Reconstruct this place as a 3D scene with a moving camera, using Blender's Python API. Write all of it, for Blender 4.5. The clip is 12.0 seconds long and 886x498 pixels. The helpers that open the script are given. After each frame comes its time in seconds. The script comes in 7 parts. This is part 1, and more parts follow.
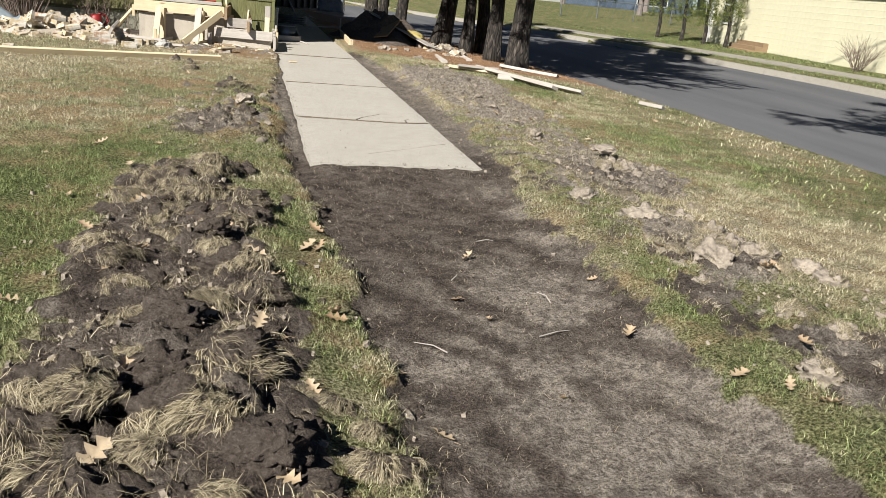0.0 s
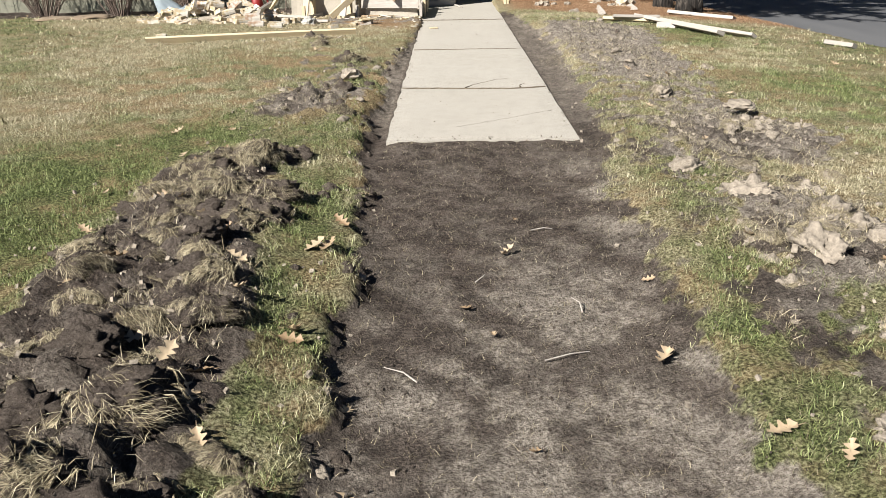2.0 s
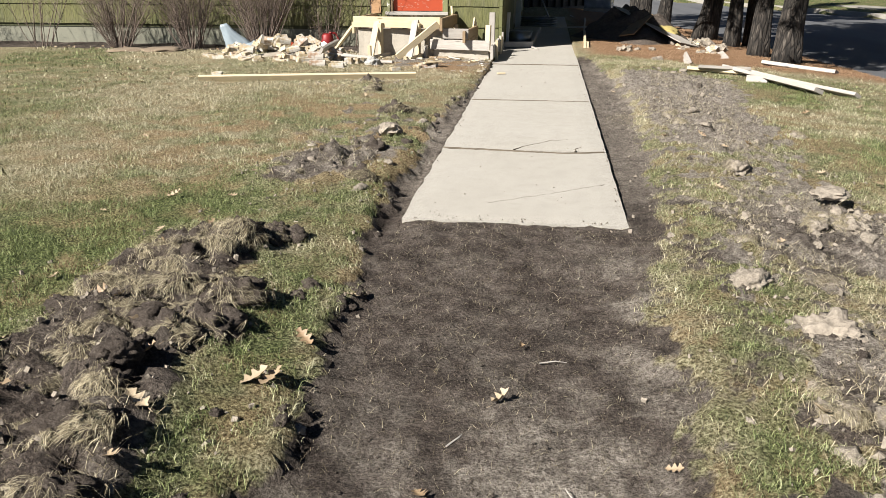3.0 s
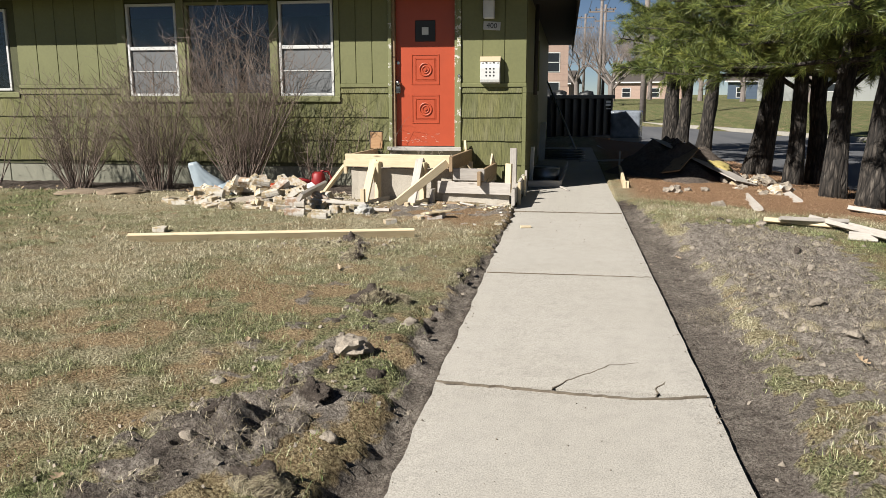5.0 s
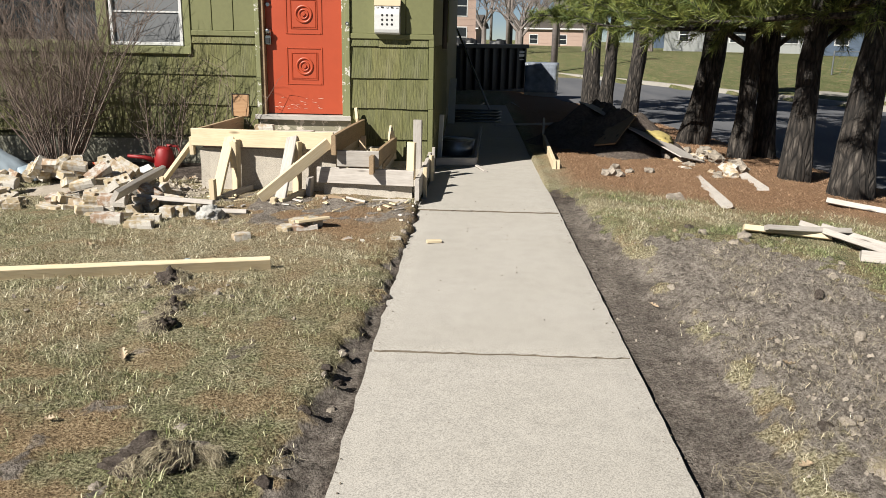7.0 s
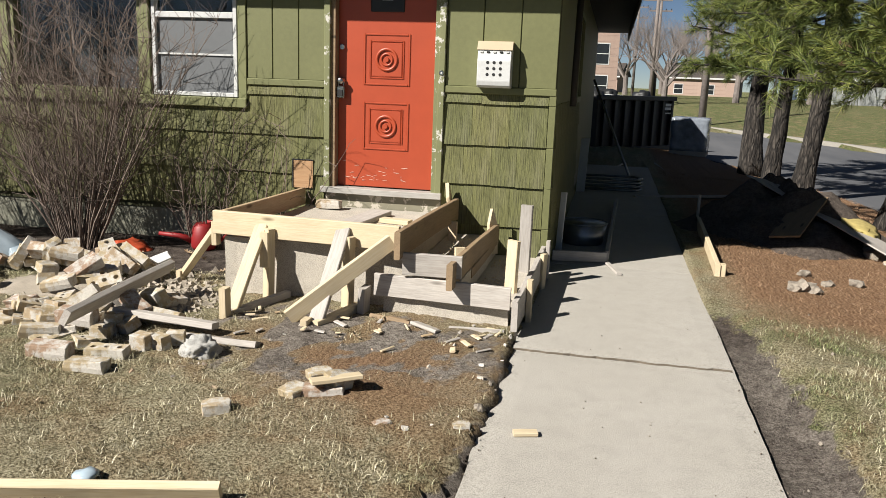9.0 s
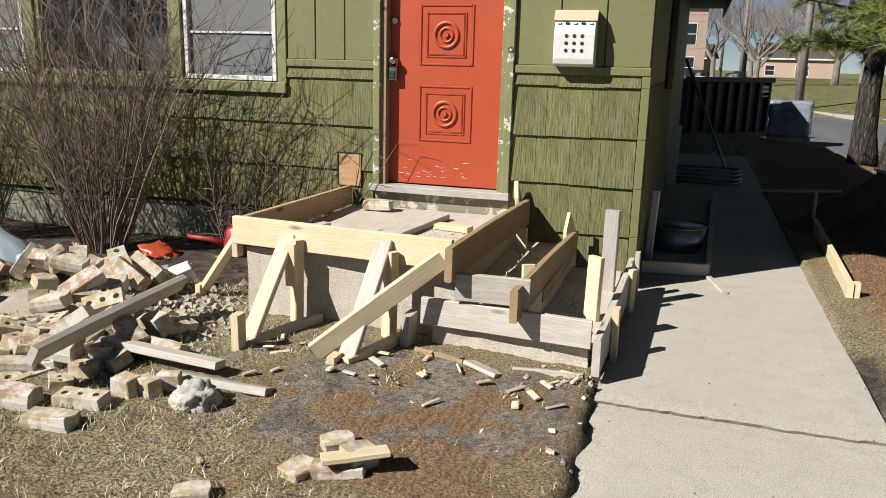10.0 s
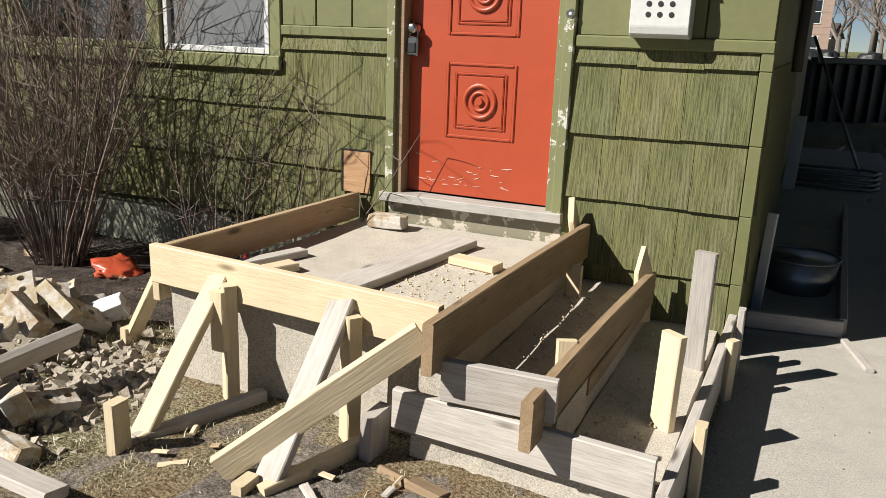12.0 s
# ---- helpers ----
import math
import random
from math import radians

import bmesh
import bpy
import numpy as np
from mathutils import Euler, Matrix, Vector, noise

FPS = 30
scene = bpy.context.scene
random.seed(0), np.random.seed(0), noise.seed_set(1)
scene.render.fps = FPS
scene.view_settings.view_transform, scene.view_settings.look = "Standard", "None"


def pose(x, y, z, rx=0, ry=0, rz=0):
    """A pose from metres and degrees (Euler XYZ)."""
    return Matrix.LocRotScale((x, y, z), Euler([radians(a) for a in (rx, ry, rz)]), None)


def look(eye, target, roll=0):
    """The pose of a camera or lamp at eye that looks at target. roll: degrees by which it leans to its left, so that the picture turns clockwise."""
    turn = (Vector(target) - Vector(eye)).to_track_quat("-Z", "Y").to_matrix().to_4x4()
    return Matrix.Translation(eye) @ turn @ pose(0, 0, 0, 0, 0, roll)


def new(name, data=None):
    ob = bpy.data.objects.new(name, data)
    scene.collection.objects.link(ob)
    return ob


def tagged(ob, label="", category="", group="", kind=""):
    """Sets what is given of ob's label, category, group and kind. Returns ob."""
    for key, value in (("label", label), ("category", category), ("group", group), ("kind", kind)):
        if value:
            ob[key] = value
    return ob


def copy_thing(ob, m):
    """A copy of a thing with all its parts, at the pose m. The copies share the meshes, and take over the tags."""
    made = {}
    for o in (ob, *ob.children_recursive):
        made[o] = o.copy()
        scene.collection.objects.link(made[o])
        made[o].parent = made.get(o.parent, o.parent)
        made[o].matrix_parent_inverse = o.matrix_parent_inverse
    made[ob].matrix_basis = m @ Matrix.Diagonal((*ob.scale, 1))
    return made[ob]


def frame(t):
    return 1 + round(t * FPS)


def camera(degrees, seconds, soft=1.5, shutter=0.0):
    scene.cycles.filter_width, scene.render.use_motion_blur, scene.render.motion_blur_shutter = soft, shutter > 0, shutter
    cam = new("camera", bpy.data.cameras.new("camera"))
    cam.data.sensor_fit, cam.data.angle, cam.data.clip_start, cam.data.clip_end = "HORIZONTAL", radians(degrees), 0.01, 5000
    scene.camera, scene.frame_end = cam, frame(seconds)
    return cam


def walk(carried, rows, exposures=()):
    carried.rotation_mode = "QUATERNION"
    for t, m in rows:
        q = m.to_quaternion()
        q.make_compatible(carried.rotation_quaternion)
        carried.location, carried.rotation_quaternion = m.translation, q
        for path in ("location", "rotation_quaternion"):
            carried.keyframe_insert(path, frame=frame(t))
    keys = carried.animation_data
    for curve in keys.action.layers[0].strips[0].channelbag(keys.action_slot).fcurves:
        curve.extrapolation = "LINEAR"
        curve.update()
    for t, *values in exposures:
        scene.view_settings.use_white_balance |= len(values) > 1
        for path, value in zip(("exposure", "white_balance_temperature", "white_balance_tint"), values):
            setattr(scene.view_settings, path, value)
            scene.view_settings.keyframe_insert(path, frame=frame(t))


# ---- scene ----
cam = camera(58.7, 12.0, soft=0.7)
PATH = [
    (0, (0.426, 0.091, 1.218), (0.915, 1.924, 0.586), 5.6),
    (0.5, (0.735, 0.151, 1.208), (1.112, 1.997, 0.537), 4.9),
    (1, (1.003, 0.177, 1.211), (1.209, 2.016, 0.453), 3.2),
    (1.5, (1.123, 0.298, 1.207), (1.206, 2.135, 0.42), 1.4),
    (2, (1.261, 0.541, 1.216), (1.238, 2.396, 0.469), -1.0),
    (2.5, (1.508, 0.875, 1.227), (1.351, 2.758, 0.573), 0.2),
    (3, (1.592, 1.346, 1.296), (1.357, 3.213, 0.62), 0.1),
    (3.5, (1.624, 1.855, 1.303), (1.329, 3.746, 0.724), -0.7),
    (3.7, (1.622, 2.08, 1.322), (1.303, 3.966, 0.738), -0.9),
    (5.3, (1.355, 4.139, 1.298), (1.075, 6.085, 0.934), 0.2),
    (5.5, (1.327, 4.359, 1.31), (1.092, 6.31, 0.941), 0.6),
    (6, (1.319, 4.949, 1.332), (1.248, 6.908, 0.935), 1.1),
    (6.5, (1.278, 5.545, 1.334), (1.204, 7.484, 0.849), 0.8),
    (6.7, (1.276, 5.748, 1.366), (1.228, 7.679, 0.849), 1.2),
    (8.3, (1.423, 7.587, 1.504), (1.111, 9.506, 1.037), 0.8),
    (8.5, (1.405, 7.814, 1.503), (1.051, 9.733, 1.063), 1.1),
    (9, (1.309, 8.356, 1.492), (0.917, 10.272, 1.074), 2.1),
    (9.5, (1.271, 8.858, 1.49), (0.752, 10.738, 1.044), 1.6),
    (10, (1.168, 9.334, 1.457), (0.591, 11.193, 0.996), 1.5),
    (10.5, (1.135, 9.804, 1.434), (0.51, 11.647, 0.968), 1.1),
    (11, (1.108, 10.232, 1.432), (0.408, 12.044, 0.953), 0.9),
    (11.5, (1.049, 10.592, 1.423), (0.318, 12.387, 0.931), 1.3),
    (12, (1.058, 10.836, 1.425), (0.26, 12.595, 0.904), 2.1),
]
EXPOSURES = [(0.0, 1.03), (1.0, 1.03), (2.0, 1.22), (3.0, 1.22), (3.7, 1.2), (4.4, 1.08), (5.5, 0.97), (6.5, 1.0), (8.5, 0.93), (12.0, 0.92)]
walk(cam, [(t, look(eye, target, roll)) for t, eye, target, roll in PATH], EXPOSURES)

# ---- world, sun ----
SUN_EL, SUN_AZ = radians(39), radians(225)
world = bpy.data.worlds.new("world")
scene.world = world
world.use_nodes = True
_nt = world.node_tree
_sky = _nt.nodes.new("ShaderNodeTexSky")
_sky.sky_type, _sky.sun_disc = "NISHITA", False
_sky.sun_elevation, _sky.sun_rotation = SUN_EL, SUN_AZ
_sky.air_density, _sky.dust_density, _sky.ozone_density = 0.5, 0.0, 1.2
_bg = _nt.nodes["Background"]
_bg.inputs["Strength"].default_value = 0.028
_nt.links.new(_sky.outputs["Color"], _bg.inputs["Color"])
sun = new("sun", bpy.data.lights.new("sun", "SUN"))
sun.data.energy, sun.data.angle, sun.data.color = 5.0, radians(0.53), (1.0, 0.95, 0.87)
_dir = Vector((math.cos(SUN_EL) * 0.70, math.cos(SUN_EL) * 0.714, -math.sin(SUN_EL)))
sun.matrix_world = look((-20, -20, 30), Vector((-20, -20, 30)) + _dir)


# ---- materials ----
def nodes_of(name):
    m = bpy.data.materials.new(name)
    m.use_nodes = True
    nt = m.node_tree
    return m, nt, nt.nodes["Principled BSDF"]


def add(nt, kind, **values):
    n = nt.nodes.new(kind)
    for key, value in values.items():
        n.inputs[key].default_value = value
    return n


def ramp(nt, source, stops):
    r = nt.nodes.new("ShaderNodeValToRGB")
    els = r.color_ramp.elements
    while len(els) < len(stops):
        els.new(0.5)
    for e, (p, c) in zip(els, stops):
        e.position, e.color = p, (c, c, c, 1) if isinstance(c, float) else (*c, 1)
    nt.links.new(source, r.inputs["Fac"])
    return r.outputs["Color"]


def mix(nt, fac, a, b, blend="MIX"):
    n = nt.nodes.new("ShaderNodeMix")
    n.data_type, n.blend_type = "RGBA", blend
    for k, v in ((0, fac), (6, a), (7, b)):
        if isinstance(v, (int, float)):
            n.inputs[k].default_value = v
        elif isinstance(v, tuple):
            n.inputs[k].default_value = (*v, 1)
        else:
            nt.links.new(v, n.inputs[k])
    return n.outputs[2]


def coords(nt, scale=(1, 1, 1), space="Object"):
    tc = nt.nodes.new("ShaderNodeTexCoord")
    mp = nt.nodes.new("ShaderNodeMapping")
    mp.inputs["Scale"].default_value = scale
    nt.links.new(tc.outputs[space], mp.inputs["Vector"])
    return mp.outputs["Vector"]


def noise_of(nt, vec, scale, detail=5.0, rough=0.6):
    n = add(nt, "ShaderNodeTexNoise", Scale=scale, Detail=detail, Roughness=rough)
    nt.links.new(vec, n.inputs["Vector"])
    return n.outputs["Fac"]


def bump(nt, bsdf, height, strength, distance):
    b = add(nt, "ShaderNodeBump", Strength=strength, Distance=distance)
    nt.links.new(height, b.inputs["Height"])
    nt.links.new(b.outputs["Normal"], bsdf.inputs["Normal"])


ALBEDO = 0.66


def coat(nt, bsdf, colour):
    """Link a base colour, scaled to the true reflectance of dry outdoor surfaces."""
    nt.links.new(mix(nt, 1.0, colour, (ALBEDO, ALBEDO, ALBEDO), "MULTIPLY"), bsdf.inputs["Base Color"])


def object_random(nt):
    return nt.nodes.new("ShaderNodeObjectInfo").outputs["Random"]


def island_random(nt):
    return nt.nodes.new("ShaderNodeNewGeometry").outputs["Random Per Island"]


def plain(name, colour, rough=0.6, metal=0.0, grain=30.0, depth=0.15, amount=0.12, spec=0.5):
    """A paint, plastic or metal with soft stains and a fine relief."""
    m, nt, b = nodes_of(name)
    v = coords(nt)
    n1, n2 = noise_of(nt, v, grain), noise_of(nt, v, grain / 12, 3.0)
    dark = tuple(c * (1 - 2.2 * amount) for c in colour)
    light = tuple(min(1, c * (1 + amount)) for c in colour)
    c1 = ramp(nt, n1, [(0.3, dark), (0.65, light)])
    c2 = ramp(nt, n2, [(0.3, dark), (0.7, light)])
    coat(nt, b, mix(nt, 0.5, c1, c2))
    b.inputs["Roughness"].default_value, b.inputs["Metallic"].default_value = rough, metal
    b.inputs["Specular IOR Level"].default_value = spec
    bump(nt, b, n1, depth, 0.01)
    return m


def wood(name, pale, dark, rough=0.75, vary=0.35, axis=0, grain=1.0, knots=True):
    """Sawn timber whose grain runs along the piece's own x axis."""
    m, nt, b = nodes_of(name)
    stretch = [14.0, 14.0, 14.0]
    stretch[axis] = 0.9
    v = coords(nt, tuple(s * grain for s in stretch))
    n1 = noise_of(nt, v, 2.2, 6.0, 0.65)
    n3 = noise_of(nt, v, 11.0, 3.0, 0.6)
    n2 = noise_of(nt, coords(nt), 3.5, 3.0)
    col = mix(nt, 0.6, ramp(nt, n1, [(0.33, dark), (0.62, pale)]), ramp(nt, n3, [(0.35, dark), (0.6, pale)]))
    stain = ramp(nt, n2, [(0.35, tuple(c * 0.7 for c in pale)), (0.65, pale)])
    col = mix(nt, 0.35, col, stain)
    if knots:
        w = add(nt, "ShaderNodeTexVoronoi", Scale=1.0)
        s2 = [9.0, 9.0, 9.0]
        s2[axis] = 2.6
        nt.links.new(coords(nt, tuple(s2)), w.inputs["Vector"])
        k = ramp(nt, w.outputs["Distance"], [(0.07, 1.0), (0.16, 0.0)])
        col = mix(nt, k, col, tuple(c * 0.45 for c in dark))
    r = ramp(nt, object_random(nt), [(0.0, 1 - vary), (1.0, 1.0)])
    coat(nt, b, mix(nt, 1.0, col, r, "MULTIPLY"))
    b.inputs["Roughness"].default_value = rough
    bump(nt, b, n3, 0.35, 0.004)
    return m


def ground_material():
    m, nt, b = nodes_of("lawn and soil")
    v = coords(nt)
    att = {}
    for key in ("soil", "dry", "needles", "dust", "thatch"):
        a = nt.nodes.new("ShaderNodeAttribute")
        a.attribute_name = key
        att[key] = a.outputs["Fac"]
    fine, mid, big = noise_of(nt, v, 90.0, 6.0, 0.7), noise_of(nt, v, 14.0, 5.0), noise_of(nt, v, 1.6, 4.0)
    green = ramp(nt, fine, [(0.38, (0.018, 0.026, 0.009)), (0.5, (0.115, 0.145, 0.05)), (0.62, (0.38, 0.42, 0.18))])
    straw = ramp(nt, fine, [(0.38, (0.1, 0.08, 0.048)), (0.5, (0.42, 0.37, 0.23)), (0.62, (0.82, 0.75, 0.54))])
    dry = mix(nt, 0.5, att["dry"], ramp(nt, mid, [(0.35, 0.0), (0.65, 1.0)]), "OVERLAY")
    lawn = mix(nt, dry, green, straw)
    dead = ramp(nt, fine, [(0.38, (0.12, 0.08, 0.044)), (0.5, (0.39, 0.28, 0.16)), (0.63, (0.7, 0.56, 0.35))])
    patch = noise_of(nt, v, 3.1, 6.0, 0.7)
    lawn = mix(nt, ramp(nt, patch, [(0.51, 0.0), (0.64, 0.75)]), lawn, dead)
    lawn = mix(nt, att["thatch"], lawn, dead)
    grain = noise_of(nt, v, 190.0, 4.0, 0.75)
    earth = ramp(nt, fine, [(0.38, (0.03, 0.022, 0.018)), (0.5, (0.118, 0.092, 0.077)), (0.63, (0.28, 0.228, 0.19))])
    earth = mix(nt, 0.8, earth, ramp(nt, grain, [(0.4, (0.45, 0.44, 0.43)), (0.5, (1.0, 1.0, 1.0)), (0.6, (1.7, 1.65, 1.6))]), "MULTIPLY")
    pale = ramp(nt, mid, [(0.36, (0.04, 0.032, 0.028)), (0.52, (0.135, 0.113, 0.1)), (0.68, (0.33, 0.288, 0.247))])
    earth = mix(nt, 0.45, earth, pale)
    sand = ramp(nt, fine, [(0.38, (0.24, 0.205, 0.17)), (0.5, (0.44, 0.39, 0.335)), (0.64, (0.62, 0.56, 0.485))])
    # uneven patches that darken the soil to 0.6 of its colour
    mottle = ramp(nt, noise_of(nt, v, 5.0, 8.0, 0.75), [(0.4, 0.6), (0.55, 1.0)])
    earth = mix(nt, 1.0, earth, mottle, "MULTIPLY")
    veil = nt.nodes.new("ShaderNodeMath")
    veil.operation = "MULTIPLY"
    nt.links.new(att["dust"], veil.inputs[0])
    nt.links.new(ramp(nt, noise_of(nt, v, 26.0, 6.0, 0.75), [(0.42, 0.35), (0.55, 1.0)]), veil.inputs[1])
    earth = mix(nt, veil.outputs[0], earth, sand)
    w = add(nt, "ShaderNodeTexWave", Scale=9.0, Distortion=14.0, Detail=4.0)
    nt.links.new(v, w.inputs["Vector"])
    needles = mix(nt, 0.5, ramp(nt, fine, [(0.3, (0.13, 0.07, 0.04)), (0.55, (0.42, 0.25, 0.14)), (0.75, (0.64, 0.44, 0.28))]),
                  ramp(nt, w.outputs["Fac"], [(0.2, (0.2, 0.11, 0.065)), (0.8, (0.5, 0.32, 0.19))]))
    lawn = mix(nt, att["needles"], lawn, needles)
    soft = nt.nodes.new("ShaderNodeMath")
    soft.operation = "ADD"
    nt.links.new(att["soil"], soft.inputs[0])
    nt.links.new(ramp(nt, mid, [(0.3, 0.0), (0.7, 0.35)]), soft.inputs[1])
    k = ramp(nt, soft.outputs[0], [(0.55, 0.0), (0.75, 1.0)])
    coat(nt, b, mix(nt, k, lawn, earth))
    b.inputs["Roughness"].default_value = 0.95
    b.inputs["Specular IOR Level"].default_value = 0.15
    bump(nt, b, mix(nt, 0.4, fine, mid), 1.0, 0.045)
    return m


def blade_material(name, greens, straws, gloss=0.55):
    m, nt, b = nodes_of(name)
    a = nt.nodes.new("ShaderNodeAttribute")
    a.attribute_name = "dry"
    r = island_random(nt)
    g = ramp(nt, r, [(0.0, greens[0]), (0.5, greens[1]), (1.0, greens[2])])
    s = ramp(nt, r, [(0.0, straws[0]), (0.5, straws[1]), (1.0, straws[2])])
    coat(nt, b, mix(nt, a.outputs["Fac"], g, s))
    b.inputs["Roughness"].default_value = gloss
    b.inputs["Specular IOR Level"].default_value = 0.25
    return m


def concrete(name, tone=(0.56, 0.53, 0.478), rough=0.9):
    m, nt, b = nodes_of(name)
    v = coords(nt)
    grit, mid, big = noise_of(nt, v, 160.0, 4.0, 0.7), noise_of(nt, v, 9.0, 6.0, 0.65), noise_of(nt, v, 1.1, 4.0)
    c = ramp(nt, grit, [(0.4, tuple(t * 0.7 for t in tone)), (0.5, tone), (0.62, tuple(min(1, t * 1.18) for t in tone))])
    st = ramp(nt, mid, [(0.36, 0.88), (0.55, 1.0)])
    c = mix(nt, 0.7, c, st, "MULTIPLY")
    c = mix(nt, 0.35, c, ramp(nt, big, [(0.4, (0.85, 0.84, 0.81)), (0.65, (1.0, 1.0, 1.0))]), "MULTIPLY")
    blot = noise_of(nt, v, 30.0, 8.0, 0.8)
    c = mix(nt, 0.75, c, ramp(nt, blot, [(0.32, (0.78, 0.76, 0.73)), (0.45, (1.0, 1.0, 1.0)), (0.7, (1.06, 1.05, 1.03))]), "MULTIPLY")
    pits = add(nt, "ShaderNodeTexVoronoi", Scale=55.0)
    nt.links.new(v, pits.inputs["Vector"])
    c = mix(nt, ramp(nt, pits.outputs["Distance"], [(0.05, 0.45), (0.14, 0.0)]), c, tuple(t * 0.45 for t in tone))
    coat(nt, b, c)
    b.inputs["Roughness"].default_value = rough
    bump(nt, b, mix(nt, 0.3, grit, mid), 0.5, 0.006)
    return m


def striated(name, colour):
    """Combed cedar shakes: fine vertical grooves, weathered paint."""
    m, nt, b = nodes_of(name)
    v = coords(nt, (1, 1, 0.012))
    g = noise_of(nt, v, 105.0, 3.0, 0.75)
    s = noise_of(nt, coords(nt, (1, 1, 0.25)), 9.0, 4.0)
    lo, hi = tuple(c * 0.42 for c in colour), tuple(min(1, c * 1.4) for c in colour)
    c = ramp(nt, g, [(0.34, lo), (0.5, colour), (0.68, hi)])
    c = mix(nt, ramp(nt, s, [(0.5, 0.0), (0.8, 0.35)]), c, (0.33, 0.31, 0.22))
    r = ramp(nt, object_random(nt), [(0.0, (0.84, 0.87, 0.85)), (1.0, (1.03, 1.0, 0.97))])
    coat(nt, b, mix(nt, 1.0, c, r, "MULTIPLY"))
    b.inputs["Roughness"].default_value = 0.72
    b.inputs["Specular IOR Level"].default_value = 0.3
    bump(nt, b, g, 0.9, 0.008)
    return m


def chipped(name, colour, under, amount=0.5, scale=7.0):
    """Paint with flakes gone, showing what lies under it."""
    m, nt, b = nodes_of(name)
    v = coords(nt)
    n = noise_of(nt, v, scale, 6.0, 0.7)
    base = ramp(nt, noise_of(nt, v, 3.0, 4.0), [(0.3, tuple(c * 0.86 for c in colour)), (0.7, colour)])
    k = ramp(nt, n, [(amount, 0.0), (amount + 0.02, 1.0)])
    coat(nt, b, mix(nt, k, base, under))
    b.inputs["Roughness"].default_value = 0.55
    bump(nt, b, k, 0.3, 0.002)
    return m


def brick_material():
    m, nt, b = nodes_of("salvaged brick")
    v = coords(nt)
    r = object_random(nt)
    body = ramp(nt, r, [(0.0, (0.47, 0.37, 0.22)), (0.4, (0.58, 0.47, 0.3)), (0.8, (0.48, 0.36, 0.23)), (1.0, (0.4, 0.26, 0.18))])
    n = noise_of(nt, v, 9.0, 5.0, 0.7)
    k = ramp(nt, n, [(0.43, 0.0), (0.54, 0.85)])
    c = mix(nt, k, body, (0.76, 0.73, 0.67))
    g = noise_of(nt, v, 120.0, 3.0)
    c = mix(nt, 0.5, c, ramp(nt, g, [(0.3, 0.65), (0.6, 1.0)]), "MULTIPLY")
    coat(nt, b, c)
    b.inputs["Roughness"].default_value = 0.95
    bump(nt, b, mix(nt, 0.4, g, n), 0.8, 0.006)
    return m


def bark_material():
    m, nt, b = nodes_of("pine bark")
    v = coords(nt, (1, 1, 0.22))
    vo = add(nt, "ShaderNodeTexVoronoi", Scale=17.0)
    vo.feature = "DISTANCE_TO_EDGE"
    nt.links.new(v, vo.inputs["Vector"])
    n = noise_of(nt, v, 20.0, 5.0)
    c = ramp(nt, n, [(0.36, (0.016, 0.013, 0.011)), (0.52, (0.052, 0.043, 0.036)), (0.68, (0.15, 0.13, 0.11))])
    crack = ramp(nt, vo.outputs["Distance"], [(0.0, 0.25), (0.16, 1.0)])
    coat(nt, b, mix(nt, 1.0, c, crack, "MULTIPLY"))
    b.inputs["Roughness"].default_value = 0.95
    bump(nt, b, mix(nt, 0.5, crack, n), 1.0, 0.03)
    return m


def asphalt_material():
    m, nt, b = nodes_of("asphalt")
    v = coords(nt)
    g, mid = noise_of(nt, v, 110.0, 3.0), noise_of(nt, coords(nt, (1, 0.12, 1)), 1.2, 5.0)
    c = mix(nt, 0.5, ramp(nt, g, [(0.3, (0.07, 0.075, 0.085)), (0.7, (0.17, 0.175, 0.19))]),
            ramp(nt, mid, [(0.35, (0.075, 0.08, 0.09)), (0.7, (0.19, 0.19, 0.195))]))
    coat(nt, b, c)
    b.inputs["Roughness"].default_value = 0.85
    bump(nt, b, g, 0.4, 0.008)
    return m


def glass_material(name="window glass"):
    m, nt, b = nodes_of(name)
    b.inputs["Base Color"].default_value = (0.9, 0.93, 0.92, 1)
    b.inputs["Roughness"].default_value = 0.03
    b.inputs["IOR"].default_value = 1.45
    b.inputs["Transmission Weight"].default_value = 1.0
    return m


def leaf_material(name, a, c):
    m, nt, b = nodes_of(name)
    r = object_random(nt)
    n = noise_of(nt, coords(nt), 60.0, 3.0)
    col = ramp(nt, r, [(0.0, a), (1.0, c)])
    col = mix(nt, 0.6, col, ramp(nt, n, [(0.3, 0.6), (0.65, 1.0)]), "MULTIPLY")
    coat(nt, b, col)
    b.inputs["Roughness"].default_value = 0.6
    return m


M_GROUND = ground_material()
M_BLADE = blade_material("lawn grass", ((0.03, 0.048, 0.014), (0.17, 0.225, 0.07), (0.48, 0.54, 0.24)), ((0.15, 0.12, 0.068), (0.52, 0.46, 0.28), (1.0, 0.94, 0.72)))
M_STRAW = blade_material("dead sod grass", ((0.25, 0.2, 0.1), (0.4, 0.33, 0.19), (0.55, 0.46, 0.29)), ((0.12, 0.095, 0.06), (0.4, 0.34, 0.22), (0.88, 0.79, 0.57)))
M_WALK = concrete("walk concrete")
M_CRACK = plain("packed dirt in cracks", (0.2, 0.165, 0.125), 0.95, grain=80)
M_BLOCK = concrete("rough stoop concrete", (0.66, 0.605, 0.52))
M_FOUND = concrete("painted foundation", (0.33, 0.33, 0.26))
OLIVE = (0.19, 0.192, 0.078)
M_SHAKE = striated("olive combed shakes", OLIVE)
